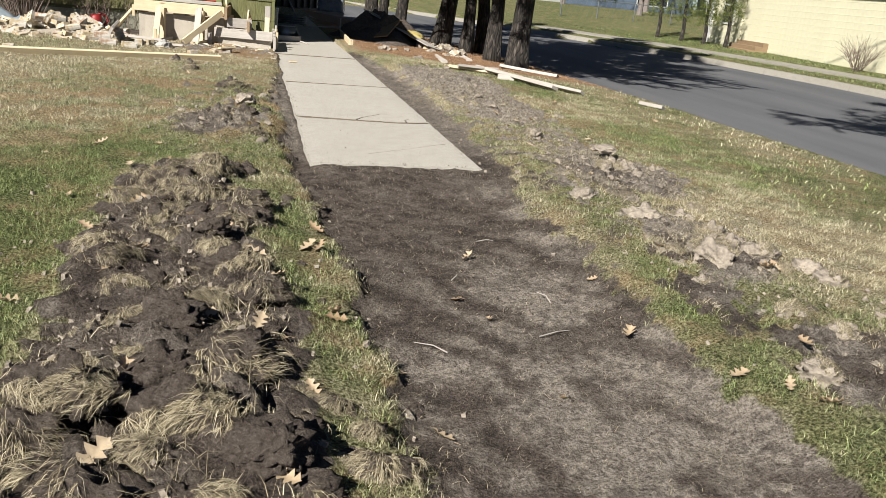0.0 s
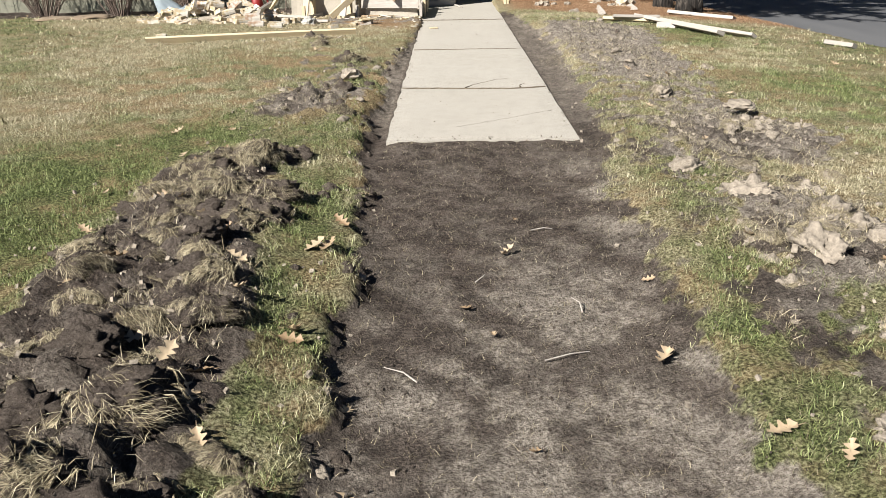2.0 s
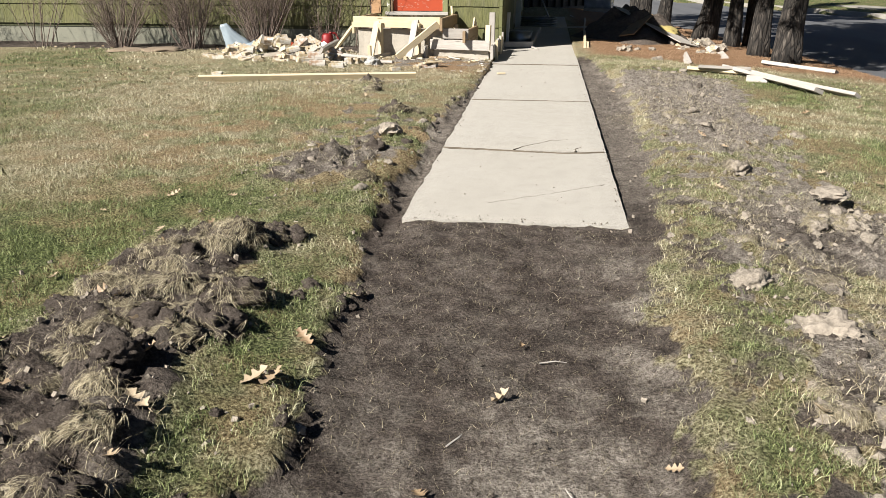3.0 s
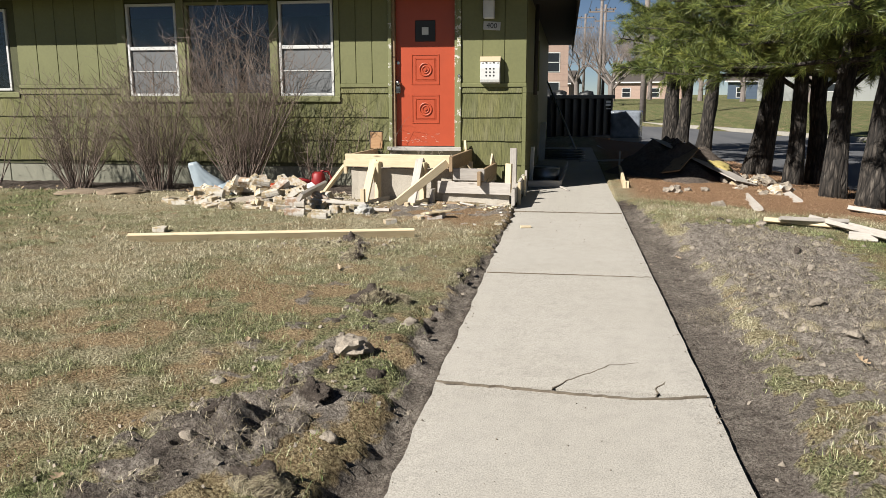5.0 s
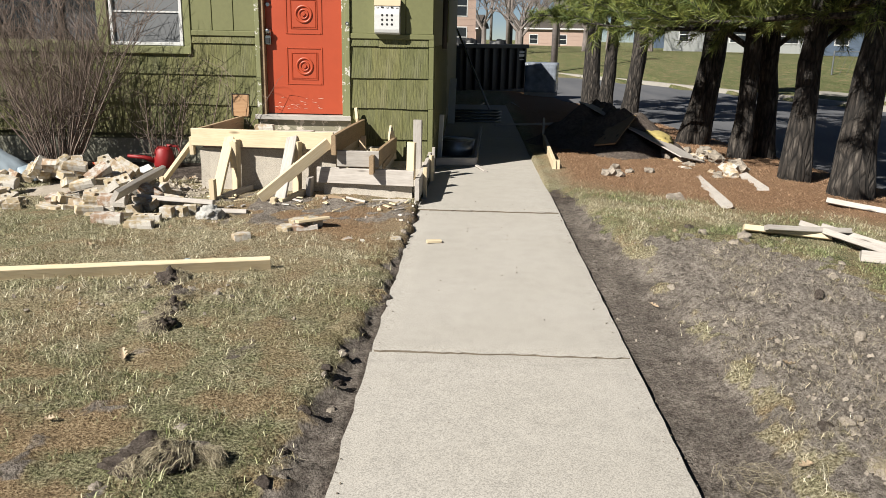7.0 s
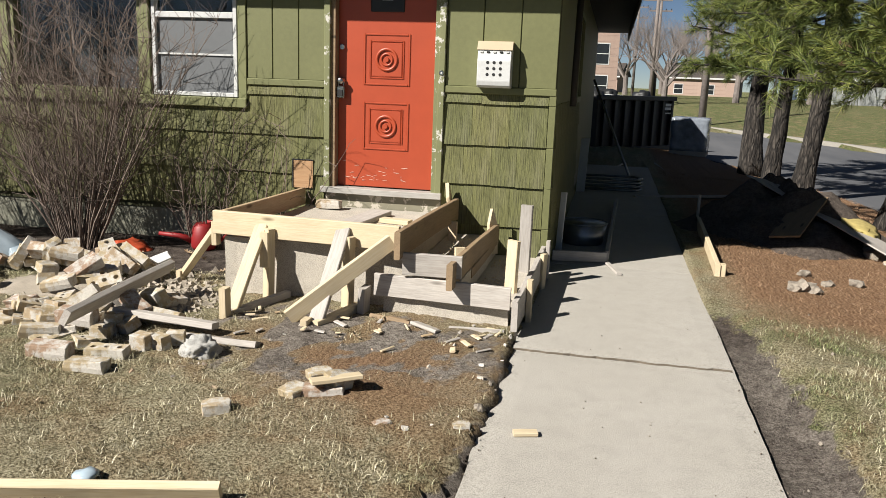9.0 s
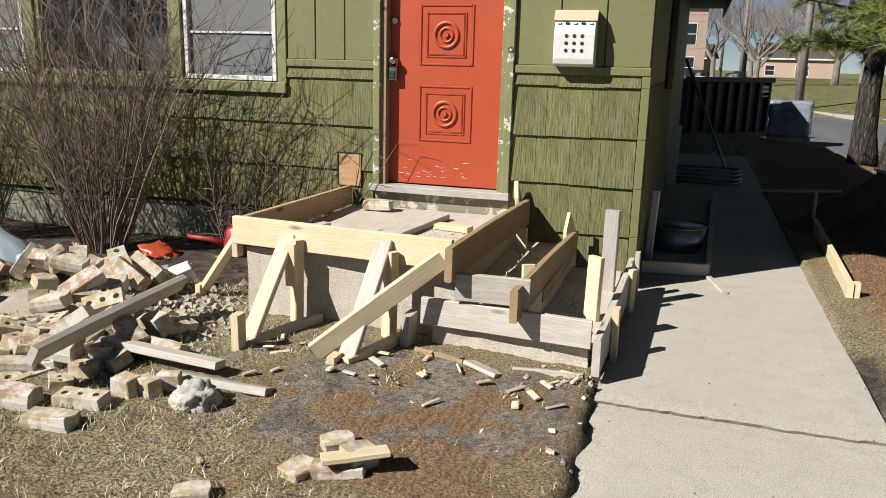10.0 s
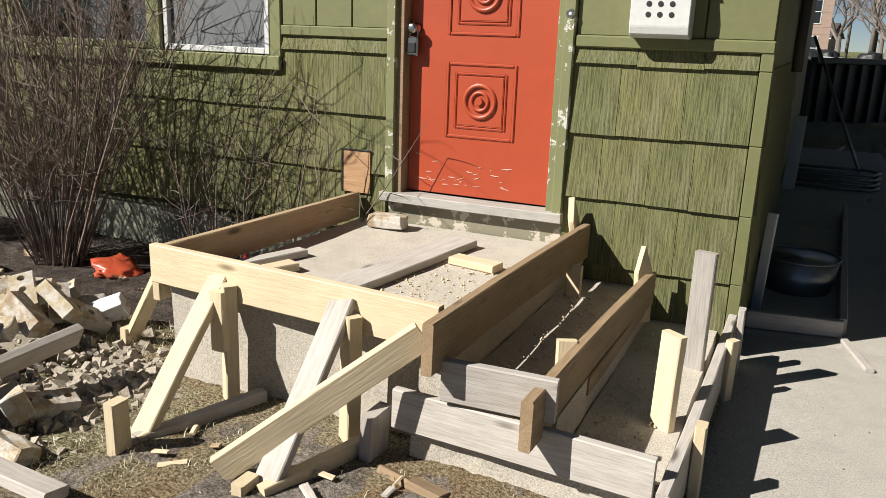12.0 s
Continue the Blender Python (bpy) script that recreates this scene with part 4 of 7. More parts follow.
for k in range(26):
    x, z, a = rnd.gauss(-0.02, 0.14), 0.05 + abs(rnd.gauss(0, 0.06)), rnd.uniform(-25, 25)
    bm = tube([(-rnd.uniform(0.004, 0.035), 0, 0), (0, 0, rnd.uniform(-0.004, 0.004)), (rnd.uniform(0.004, 0.03), 0, 0)], [0.0008, rnd.uniform(0.0012, 0.004), 0.0006], 5)
    part("paint_scuff", bm, M_SCUFF, door, "pale scratch in the paint" if k == 0 else "", at=pose(x, 0.0545, z, 0, a))
part("deadbolt", disc(0.022, 0.02, 16), M_CHROME, door, "dull deadbolt", at=pose(-0.375, 0.054, 1.13))
knob = part("knob", tube([(0, 0, 0), (0, -0.02, 0), (0, -0.03, 0), (0, -0.05, 0), (0, -0.065, 0), (0, -0.07, 0)], [0.028, 0.028, 0.014, 0.026, 0.026, 0.015], 16), M_CHROME, door, "chrome door knob", at=pose(-0.375, 0.054, 0.86), smooth=True)
part("key_box", box(-0.41, -0.345, 0.0, 0.035, 0.72, 0.82, 0.008), M_CHROME, door, "metal key lock box hung on the knob")
part("key_box_shackle", tube([(-0.4, 0.018, 0.8), (-0.4, 0.018, 0.86), (-0.377, 0.018, 0.885), (-0.354, 0.018, 0.86), (-0.354, 0.018, 0.8)], 0.005, 6), M_CHROME, door)
part("key_box_dial", box(-0.4, -0.355, -0.006, 0.0, 0.735, 0.79, 0.003), M_BLACK, door)
bell = thing("doorbell", ring(0.013, 0.009, 20), M_CHROME, "round doorbell button on the casing", "doorbell", at=pose(-0.027, WALL - 0.046, 1.55))
part("button", disc(0.008, 0.006, 12), M_WHITE, bell)

# missing siding beside the door
hole = thing("siding_gap", None, None, "gap in the siding showing raw sheathing", "siding gap", kind="structure", at=pose(-1.19, WALL - 0.028, 0.68))
part("sheathing", box(-0.085, 0.085, -0.004, 0.003, -0.115, 0.115), wood("bare orange sheathing", (0.62, 0.38, 0.2), (0.42, 0.22, 0.1), vary=0.05), hole)
# thin black strips along the gap's left and top edges
part("torn_paper", box(-0.098, -0.086, -0.008, 0.003, -0.12, 0.125, 0.002), M_BLACK, hole)
part("torn_paper", box(-0.098, 0.09, -0.008, 0.003, 0.116, 0.126, 0.002), M_BLACK, hole)

# letter box
mail = thing("letter_box", None, None, "white metal wall letter box with round holes and a tan lid", "letter box", at=pose(0.40, WALL - 0.018, 1.45))
bm = bmesh.new()
prof = [(0.0, 0.33), (-0.07, 0.34), (-0.1, 0.29), (-0.12, 0.2), (-0.12, 0.05), (-0.11, 0.015), (-0.08, 0.0), (0.0, 0.0)]
a = [bm.verts.new((-0.13, y, z)) for y, z in prof]
b = [bm.verts.new((0.13, y, z)) for y, z in prof]
bm.faces.new(a)
bm.faces.new(b[::-1])
for k in range(len(prof)):
    bm.faces.new((a[k], b[k], b[(k + 1) % len(prof)], a[(k + 1) % len(prof)]))
bmesh.ops.bevel(bm, geom=bm.edges[:], offset=0.004, segments=1, affect="EDGES")
part("body", bm, M_WHITE, mail)
bm = bmesh.new()
prof = [(0.002, 0.345), (-0.074, 0.35), (-0.112, 0.285), (-0.106, 0.282), (-0.071, 0.342), (0.002, 0.338)]
a = [bm.verts.new((-0.136, y, z)) for y, z in prof]
b = [bm.verts.new((0.136, y, z)) for y, z in prof]
bm.faces.new(a)
bm.faces.new(b[::-1])
for k in range(len(prof)):
    bm.faces.new((a[k], b[k], b[(k + 1) % len(prof)], a[(k + 1) % len(prof)]))
lid = part("lid", bm, chipped("faded tan lid", (0.66, 0.52, 0.34), (0.25, 0.3, 0.27), 0.62, 14.0), mail, "faded tan lid with a stain")
for i in range(3):
    for j in range(3):
        part("hole", disc(0.012, 0.004, 12), M_BLACK, mail, at=pose(-0.05 + 0.05 * i, -0.119, 0.1 + 0.045 * j))
for i in range(5):
    part("lid_stud", box(-0.1 + 0.05 * i - 0.012, -0.1 + 0.05 * i + 0.012, -0.115, -0.104, 0.262, 0.274, 0.002), M_BLACK if i % 2 else M_WHITE, mail)

# porch lamp and number plate
lamp = thing("porch_lamp", None, None, "frosted white box porch lamp, switched off", "wall lamp", at=pose(0.375, WALL - 0.017, 2.285))
part("shade", box(-0.075, 0.075, -0.11, -0.01, 0.0, 0.24, 0.012), M_WHITE, lamp)
part("cap", box(-0.085, 0.085, -0.12, 0.0, 0.24, 0.28, 0.008), M_BLACK, lamp)
plate = thing("number_plate", None, None, "grey house number plate reading 400", "number plate", at=pose(0.41, WALL - 0.02, 2.2, 0, 4, 0))
part("plate", box(-0.115, 0.115, -0.006, 0.002, -0.055, 0.055, 0.003), plain("pale plate", (0.6, 0.6, 0.58), 0.5), plate)


def writing(text, size, material, parent, at, depth=0.002):
    cu = bpy.data.curves.new("digits", "FONT")
    cu.body, cu.size, cu.extrude, cu.align_x, cu.align_y = text, size, depth, "CENTER", "CENTER"
    tmp = bpy.data.objects.new("tmp", cu)
    scene.collection.objects.link(tmp)
    me = bpy.data.meshes.new_from_object(tmp.evaluated_get(bpy.context.evaluated_depsgraph_get()))
    bpy.data.objects.remove(tmp)
    me.materials.clear()
    me.materials.append(material)
    return part("lettering", me, material, parent, at=at)


writing("400", 0.095, M_BLACK, plate, pose(0, -0.008, 0, 90))


# ---- stoop and its forms ----
def rough_block(x0, x1, y0, y1, z0, z1, seed, bite=0.012, cells=0.08):
    """Weathered concrete: a gridded block with worn, uneven faces."""
    bm = box(x0, x1, y0, y1, z0, z1)
    n = max(2, int(max(x1 - x0, y1 - y0) / cells))
    bmesh.ops.subdivide_edges(bm, edges=bm.edges[:], cuts=min(n, 14), use_grid_fill=True)
    for v in bm.verts:
        p = v.co * 7 + Vector((seed, 0, 0))
        v.co += Vector((noise.noise(p), noise.noise(p + Vector((9, 3, 1))), noise.noise(p + Vector((2, 7, 4))) * 0.6)) * bite
    return bm


stoop = thing("stoop", rough_block(-1.15, 0.08, 13.105, 14.60, -0.1, 0.425, 1, 0.008), M_BLOCK, "rough grey concrete front stoop below the door", "stoop")
part("lower_step", rough_block(0.085, 0.47, 13.06, 14.60, -0.1, 0.27, 2, 0.008), M_BLOCK, stoop)
part("bottom_step", rough_block(0.475, 0.80, 13.08, 14.60, -0.1, 0.12, 3, 0.008), M_BLOCK, stoop)
part("old_footing", rough_block(0.0, 0.78, 12.97, 13.055, -0.1, 0.15, 4, 0.018, 0.05), M_BLOCK, stoop)

SEED = [100]


def lumber(name, p0, p1, wide, thick, material, label, roll=0.0, category="board", group="", point=False, cut0=0.0, cut1=0.0):
    """A loose or nailed board from p0 to p1; its width stands up when roll is 0."""
    SEED[0] += 1
    bm = lumber_bm((Vector(p1) - Vector(p0)).length, wide, thick, SEED[0], cut0, cut1, point)
    return thing(name, bm, material, label, category, group, at=along(p0, p1, roll))


FORM = "concrete forms round the stoop"
lumber("form_board", (-1.21, 13.08, 0.525), (0.085, 12.985, 0.525), 0.155, 0.038, M_RAW, "fresh pale pine form board across the stoop front", group=FORM)
lumber("form_board", (-1.195, 13.11, 0.52), (-1.18, 14.57, 0.50), 0.14, 0.038, M_TANWOOD, "tan form board along the stoop edge", group=FORM)
lumber("form_board", (0.11, 12.835, 0.51), (0.14, 14.55, 0.48), 0.17, 0.038, M_BROWNWOOD, "dark old riser form board over the steps", group=FORM)
lumber("form_board", (0.44, 12.82, 0.345), (0.485, 14.50, 0.31), 0.16, 0.038, M_BROWNWOOD, "grey-brown riser form board over the lower step", group=FORM)
lumber("form_board", (0.125, 12.925, 0.385), (0.49, 12.955, 0.38), 0.14, 0.034, M_OLDWOOD, "short weathered grey form board", group=FORM)
lumber("form_board", (-0.06, 12.955, 0.232), (0.80, 12.925, 0.22), 0.14, 0.034, M_OLDWOOD, "weathered grey form board with dark knots", group=FORM)
lumber("form_board", (0.835, 12.86, 0.13), (0.865, 14.52, 0.145), 0.185, 0.038, M_OLDWOOD, "weathered form board beside the walk", group=FORM)
lumber("form_board", (0.46, 13.42, 0.235), (0.47, 14.40, 0.24), 0.07, 0.035, M_BROWNWOOD, "narrow cleat behind the riser board", group=FORM)
# stakes
lumber("form_stake", (0.755, 14.08, 0.0), (0.757, 14.09, 0.62), 0.088, 0.038, M_OLDWOOD, "tall weathered form stake with a fresh cut top", 90, "stake", FORM)
lumber("form_stake", (0.735, 13.47, 0.0), (0.742, 13.48, 0.47), 0.09, 0.036, M_RAW, "fresh pine form stake inside the step", 90, "stake", FORM)
lumber("form_stake", (0.895, 14.10, -0.05), (0.9, 14.11, 0.26), 0.055, 0.036, M_RAW, "short pine stake against the form", 0, "stake", FORM)
lumber("form_stake", (0.885, 13.24, -0.05), (0.885, 13.25, 0.27), 0.06, 0.036, M_RAW, "short pine stake against the form", 0, "stake", FORM)
lumber("form_stake", (0.905, 14.42, -0.05), (0.905, 14.43, 0.3), 0.06, 0.03, M_OLDWOOD, "short grey stake against the form", 0, "stake", FORM)
lumber("form_stake", (0.12, 14.53, 0.36), (0.06, 14.53, 0.69), 0.1, 0.03, M_RAW, "pointed pine stake near the door", 90, "stake", FORM, True)
lumber("form_stake", (0.47, 14.42, 0.16), (0.445, 14.44, 0.52), 0.09, 0.03, M_RAW, "pointed pine stake at the lower step", 90, "stake", FORM, True)
lumber("form_stake", (0.405, 13.35, 0.25), (0.40, 13.36, 0.42), 0.07, 0.034, M_RAW, "broken pine stake with a splintered top", 90, "stake", FORM)
lumber("form_stake", (0.165, 14.30, 0.25), (0.165, 14.30, 0.42), 0.07, 0.034, M_RAW, "short pine cleat under the riser board", 0, "stake", FORM)
# braces in front
lumber("brace", (-0.88, 12.62, 0.03), (-0.855, 13.05, 0.53), 0.085, 0.038, M_RAW, "fresh pine brace leaning on the form", 90, "brace", FORM, cut1=0.3)
lumber("form_stake", (-0.815, 13.035, -0.05), (-0.795, 13.02, 0.52), 0.07, 0.05, M_RAW, "upright pine stake holding the form", 0, "stake", FORM)
lumber("form_stake", (-0.81, 12.985, 0.27), (-0.81, 12.985, 0.5), 0.06, 0.04, M_RAW, "short pine block on the stake", 0, "stake", FORM)
lumber("form_stake", (-0.865, 12.535, -0.03), (-0.865, 12.535, 0.24), 0.07, 0.045, M_RAW, "squat pine stake in the ground", 90, "stake", FORM)
lumber("brace", (-0.88, 12.58, 0.05), (-0.69, 13.08, 0.07), 0.06, 0.045, M_OLDWOOD, "short strut lying on the ground", 0, "brace", FORM)
lumber("brace", (-0.315, 12.57, 0.03), (-0.28, 12.99, 0.55), 0.09, 0.038, M_OLDWOOD, "old whitewashed brace leaning on the form", 90, "brace", FORM, cut1=0.3)
lumber("form_stake", (-0.25, 12.975, -0.05), (-0.235, 12.965, 0.52), 0.075, 0.05, M_RAW, "upright pine stake holding the form", 0, "stake", FORM)
lumber("form_stake", (-0.13, 12.94, 0.0), (-0.12, 12.94, 0.21), 0.13, 0.045, M_OLDWOOD, "grey block against the footing", 90, "stake", FORM)
lumber("brace", (-0.3, 12.55, 0.05), (-0.17, 12.93, 0.07), 0.065, 0.045, M_RAW, "short strut lying on the ground", 0, "brace", FORM)
lumber("form_stake", (-0.355, 12.545, -0.03), (-0.355, 12.545, 0.095), 0.085, 0.045, M_RAW, "pine stake cut off near the ground", 90, "stake", FORM)
lumber("brace", (-0.475, 12.57, 0.08), (0.055, 12.92, 0.52), 0.095, 0.038, M_RAW, "long fresh pine diagonal brace with a knot", 0, "brace", FORM)
lumber("brace", (-1.6, 13.3, 0.05), (-1.24, 13.15, 0.46), 0.065, 0.035, M_RAW, "thin pine brace leaning on the form corner", 90, "brace", FORM)
lumber("form_stake", (-1.225, 13.125, 0.36), (-1.225, 13.125, 0.52), 0.06, 0.04, M_RAW, "small pine block under the form corner", 90, "stake", FORM)
lumber("form_stake", (-1.58, 13.27, -0.02), (-1.58, 13.27, 0.12), 0.07, 0.04, M_RAW, "pine stake cut off near the ground", 90, "stake", FORM)
# timber left on the stoop
lumber("plank", (-0.58, 13.10, 0.448), (-0.42, 14.32, 0.448), 0.17, 0.036, M_OLDWOOD, "wide grey plank lying across the stoop", 90, "plank")
lumber("wood_offcut", (-0.33, 14.02, 0.445), (-0.1, 13.98, 0.445), 0.09, 0.035, M_RAW, "short pine offcut on the stoop", 90, "offcut")
lumber("wood_offcut", (-1.1, 13.35, 0.445), (-0.97, 13.75, 0.445), 0.07, 0.035, M_OLDWOOD, "grey offcut lying on the stoop", 90, "offcut")
lumber("wood_offcut", (-0.95, 13.35, 0.445), (-0.88, 13.55, 0.445), 0.08, 0.04, M_RAW, "short brown offcut on the stoop", 90, "offcut")

# ---- bricks ----
def brick_mesh(length, wide, high, cores):
    """A cored brick standing on its bed; round holes run through it."""
    bm = bmesh.new()
    n = cores
    angles = [k * math.pi / 4 for k in range(8)]
    for c in range(n):
        cx, hw, hl = (c + 0.5) / n * length - length / 2, wide / 2, length / n / 2
        rows = []
        for z in (0.0, high):
            outer, inner = [], []
            for a in angles:
                dx, dy = math.cos(a), math.sin(a)
                k = min(hl / abs(dx) if abs(dx) > 1e-6 else 9, hw / abs(dy) if abs(dy) > 1e-6 else 9)
                if abs(abs(dx) - abs(dy)) < 1e-6:
                    outer.append(bm.verts.new((cx + math.copysign(hl, dx), math.copysign(hw, dy), z)))
                else:
                    outer.append(bm.verts.new((cx + dx * k, dy * k, z)))
                inner.append(bm.verts.new((cx + dx * 0.017, dy * 0.017, z)))
            rows.append((outer, inner))
        (o0, i0), (o1, i1) = rows
        for k in range(8):
            j = (k + 1) % 8
            bm.faces.new((o1[k], o1[j], i1[j], i1[k]))
            bm.faces.new((o0[j], o0[k], i0[k], i0[j]))
            bm.faces.new((i0[k], i1[k], i1[j], i0[j]))
            mid = (o0[k].co + o0[j].co) / 2
            if abs(abs(mid.y) - hw) < 1e-5 or abs(abs(mid.x) - length / 2) < 1e-5:
                bm.faces.new((o0[k], o0[j], o1[j], o1[k]))
    bmesh.ops.remove_doubles(bm, verts=bm.verts[:], dist=0.0005)
    for v in bm.verts:
        v.co += Vector((noise.noise(v.co * 40), noise.noise(v.co * 40 + Vector((5, 1, 2))), noise.noise(v.co * 40 + Vector((3, 8, 1))))) * 0.004
    bm2 = mesh_of(bm, "brick")
    bm2.materials.append(M_BRICK)
    return bm2


def chipped_brick(length, wide, high, seed):
    bm = box(-length / 2, length / 2, -wide / 2, wide / 2, 0, high, 0.004)
    bmesh.ops.subdivide_edges(bm, edges=bm.edges[:], cuts=1, use_grid_fill=True)
    for v in bm.verts:
        p = v.co * 22 + Vector((seed * 3.1, 0, 0))
        v.co += Vector((noise.noise(p), noise.noise(p + Vector((5, 1, 2))), noise.noise(p + Vector((3, 8, 1))))) * 0.012
    me = mesh_of(bm, "brick")
    me.materials.append(M_BRICK)
    return me


BRICKS = [brick_mesh(0.205, 0.095, 0.062, 3), chipped_brick(0.2, 0.095, 0.065, 1), chipped_brick(0.12, 0.095, 0.06, 2), brick_mesh(0.2, 0.1, 0.06, 3), chipped_brick(0.21, 0.1, 0.085, 4)]
PILE = "heap of salvaged bricks"


def pile_height(x, y):
    h = 0.21 * math.exp(-((x + 2.0) / 0.62) ** 2 - ((y - 12.95) / 0.5) ** 2) + 0.15 * math.exp(-((x + 1.45) / 0.4) ** 2 - ((y - 12.45) / 0.38) ** 2)
    h += 0.14 * math.exp(-((x + 2.75) / 0.45) ** 2 - ((y - 12.85) / 0.35) ** 2)
    return 0.03 + h


def lay_brick(kind, x, y, z, rx=0, ry=0, rz=0, label="mortar-crusted tan brick in a rubble heap", group=PILE):
    ob = new("brick", BRICKS[kind])
    ob.matrix_world = pose(x, y, z, rx, ry, rz)
    return tagged(ob, label, "brick", group)


# mound of mortar and earth under the bricks
def heap(name, cx, cy, rx, ry, height, seed, material, label, category, cells=34, sharp=0.35, base=None):
    bm = bmesh.new()
    rings = []
    for i in range(cells + 1):
        f = i / cells
        row = []
        n = 48
        for k in range(n):
            a = k * math.tau / n
            wob = 1 + 0.22 * noise.noise(Vector((math.cos(a) * 1.5 + seed, math.sin(a) * 1.5, 0)))
            x, y = cx + math.cos(a) * rx * f * wob, cy + math.sin(a) * ry * f * wob
            z = height * (1 - f ** 1.3) * (1 + sharp * noise.noise(Vector((x * 3, y * 3, seed)))) + 0.12 * height * noise.noise(Vector((x * 13, y * 13, seed))) * (1 - f)
            g = 0.0 if base is None else base
            row.append(bm.verts.new((x, y, g + z - 0.06 * (f > 0.97))))
        rings.append(row)
    for a, b in zip(rings, rings[1:]):
        for k in range(48):
            bm.faces.new((a[k], a[(k + 1) % 48], b[(k + 1) % 48], b[k]))
    bm.faces.new(rings[-1])
    bmesh.ops.remove_doubles(bm, verts=bm.verts[:], dist=0.0008)
    return thing(name, bm, material, label, category, smooth=True)


heap("rubble_mound", -2.25, 12.9, 0.72, 0.6, 0.11, 3, M_RUBBLE, "grey mound of crushed mortar under bricks", "rubble", 26)
rnd = random.Random(21)
placed = 0
while placed < 88:
    x, y = rnd.uniform(-3.25, -0.95), rnd.uniform(11.75, 13.7)
    front = 12.6 - 0.42 * (x + 3.3)
    if y < front - 0.12 or y > 13.75 - 0.25 * (x + 3.2) or (x > -1.75 and y > 12.45) or (x > -1.25 and y > 12.0):
        continue
    h = pile_height(x, y)
    steep = min(1.0, h * 4)
    lay_brick(rnd.choice((0, 0, 1, 1, 2, 3, 4)), x, y, max(0.02, h - 0.04 + rnd.uniform(-0.03, 0.05) * steep), rnd.uniform(-55, 55) * steep, rnd.uniform(-50, 50) * steep, rnd.uniform(0, 180))
    placed += 1
for k, (x, y, z, rx, ry, rz) in enumerate(((-1.88, 12.68, 0.17, 32, 8, 40), (-1.86, 12.83, 0.17, 25, -6, 20), (-1.92, 12.98, 0.17, 15, 8, 5), (-1.7, 12.6, 0.16, 38, -14, 35), (-1.95, 12.5, 0.15, 10, -12, 10),
                                           (-1.14, 12.36, 0.07, 65, 6, 0), (-1.45, 12.36, 0.13, 20, 52, 40), (-1.3, 12.3, 0.08, 8, 35, 60), (-1.33, 12.46, 0.13, 70, 10, 150), (-1.27, 12.58, 0.08, 12, 10, 70), (-1.55, 12.5, 0.1, 20, 14, 120),
                                           (-1.02, 11.86, 0.03, 0, 88, 80), (-0.93, 11.9, 0.03, 0, 86, 70), (-0.87, 11.99, 0.03, 0, 85, 110), (-1.38, 11.67, 0.04, 0, 0, 8), (-1.12, 11.76, 0.04, 3, 0, 10),
                                           (-1.63, 11.9, 0.06, 0, 6, 35), (-1.5, 12.05, 0.1, 5, 0, 5))):
    lay_brick((0, 1, 4)[k % 3], x, y, z, rx, ry, rz)
for x, y, rz, kind in ((-1.10, 11.57, 8, 1), (-0.27, 11.29, 30, 2), (0.45, 11.39, 50, 2), (0.78, 11.47, 15, 2), (-3.05, 12.36, 5, 0), (-2.6, 12.2, 60, 2), (-3.3, 12.6, 20, 2), (0.02, 11.78, 40, 2), (-2.3, 10.55, 3, 2), (-0.02, 11.55, 70, 2)):
    ob = lay_brick(kind, x, y, 0.035 if x < 0.3 else 0.02, rnd.uniform(-6, 6), 0, rz, "broken tan brick lying on the lawn", "bricks strewn on the lawn")
    if x > 0.3:
        ob.scale = (0.62, 0.62, 0.55)
# little heap by the walk
lay_brick(1, 0.1, 11.6, 0.03, 0, 0, 20, "broken tan brick lying on the lawn", "bricks strewn on the lawn")
lay_brick(2, 0.15, 11.66, 0.075, 10, 8, 60, "broken tan brick lying on the lawn", "bricks strewn on the lawn")
lumber("wood_offcut", (1.0, 11.53, 0.012), (1.1, 11.56, 0.012), 0.045, 0.02, M_RAW, "small wood scrap on the concrete walk", 90, "offcut")
lumber("wood_offcut", (0.06, 11.56, 0.125), (0.26, 11.68, 0.135), 0.09, 0.022, M_RAW, "split pine scrap on broken bricks", 80, "offcut")


def stones(name, spots, sizes, seed, material, label, category):
    """Many small broken stones joined as stuff."""
    rs = random.Random(seed)
    verts, faces = [], []
    for (x, y, z), s in zip(spots, sizes):
        m = Euler((rs.random() * 6, rs.random() * 6, rs.random() * 6)).to_matrix()
        pts = [Vector((a, b, c)) * s * rs.uniform(0.6, 1.1) for a in (-1, 1) for b in (-0.8, 0.8) for c in (-0.6, 0.6)]
        i = len(verts)
        verts += [tuple(m @ p + Vector((x, y, z))) for p in pts]
        faces += [(i, i + 1, i + 3, i + 2), (i + 4, i + 6, i + 7, i + 5), (i, i + 4, i + 5, i + 1), (i + 2, i + 3, i + 7, i + 6), (i, i + 2, i + 6, i + 4), (i + 1, i + 5, i + 7, i + 3)]
    me = bpy.data.meshes.new(name)
    me.from_pydata(verts, [], faces)
    me.materials.append(material)
    return tagged(new(name, me), label, category, kind="stuff")


spots, sizes = [], []
while len(spots) < 1700:
    x, y = rnd.uniform(-2.6, -0.9), rnd.uniform(11.8, 13.9)
    d = ((x + 1.28) / 0.32) ** 2 + ((y - 12.75) / 0.5) ** 2
    if rnd.random() < math.exp(-d) and not (x > -1.06 and y > 12.95):
        spots.append((x, y, max(0.03, pile_height(x, y) * 0.4)))
        sizes.append(0.005 + 0.03 * rnd.random() ** 2.2)
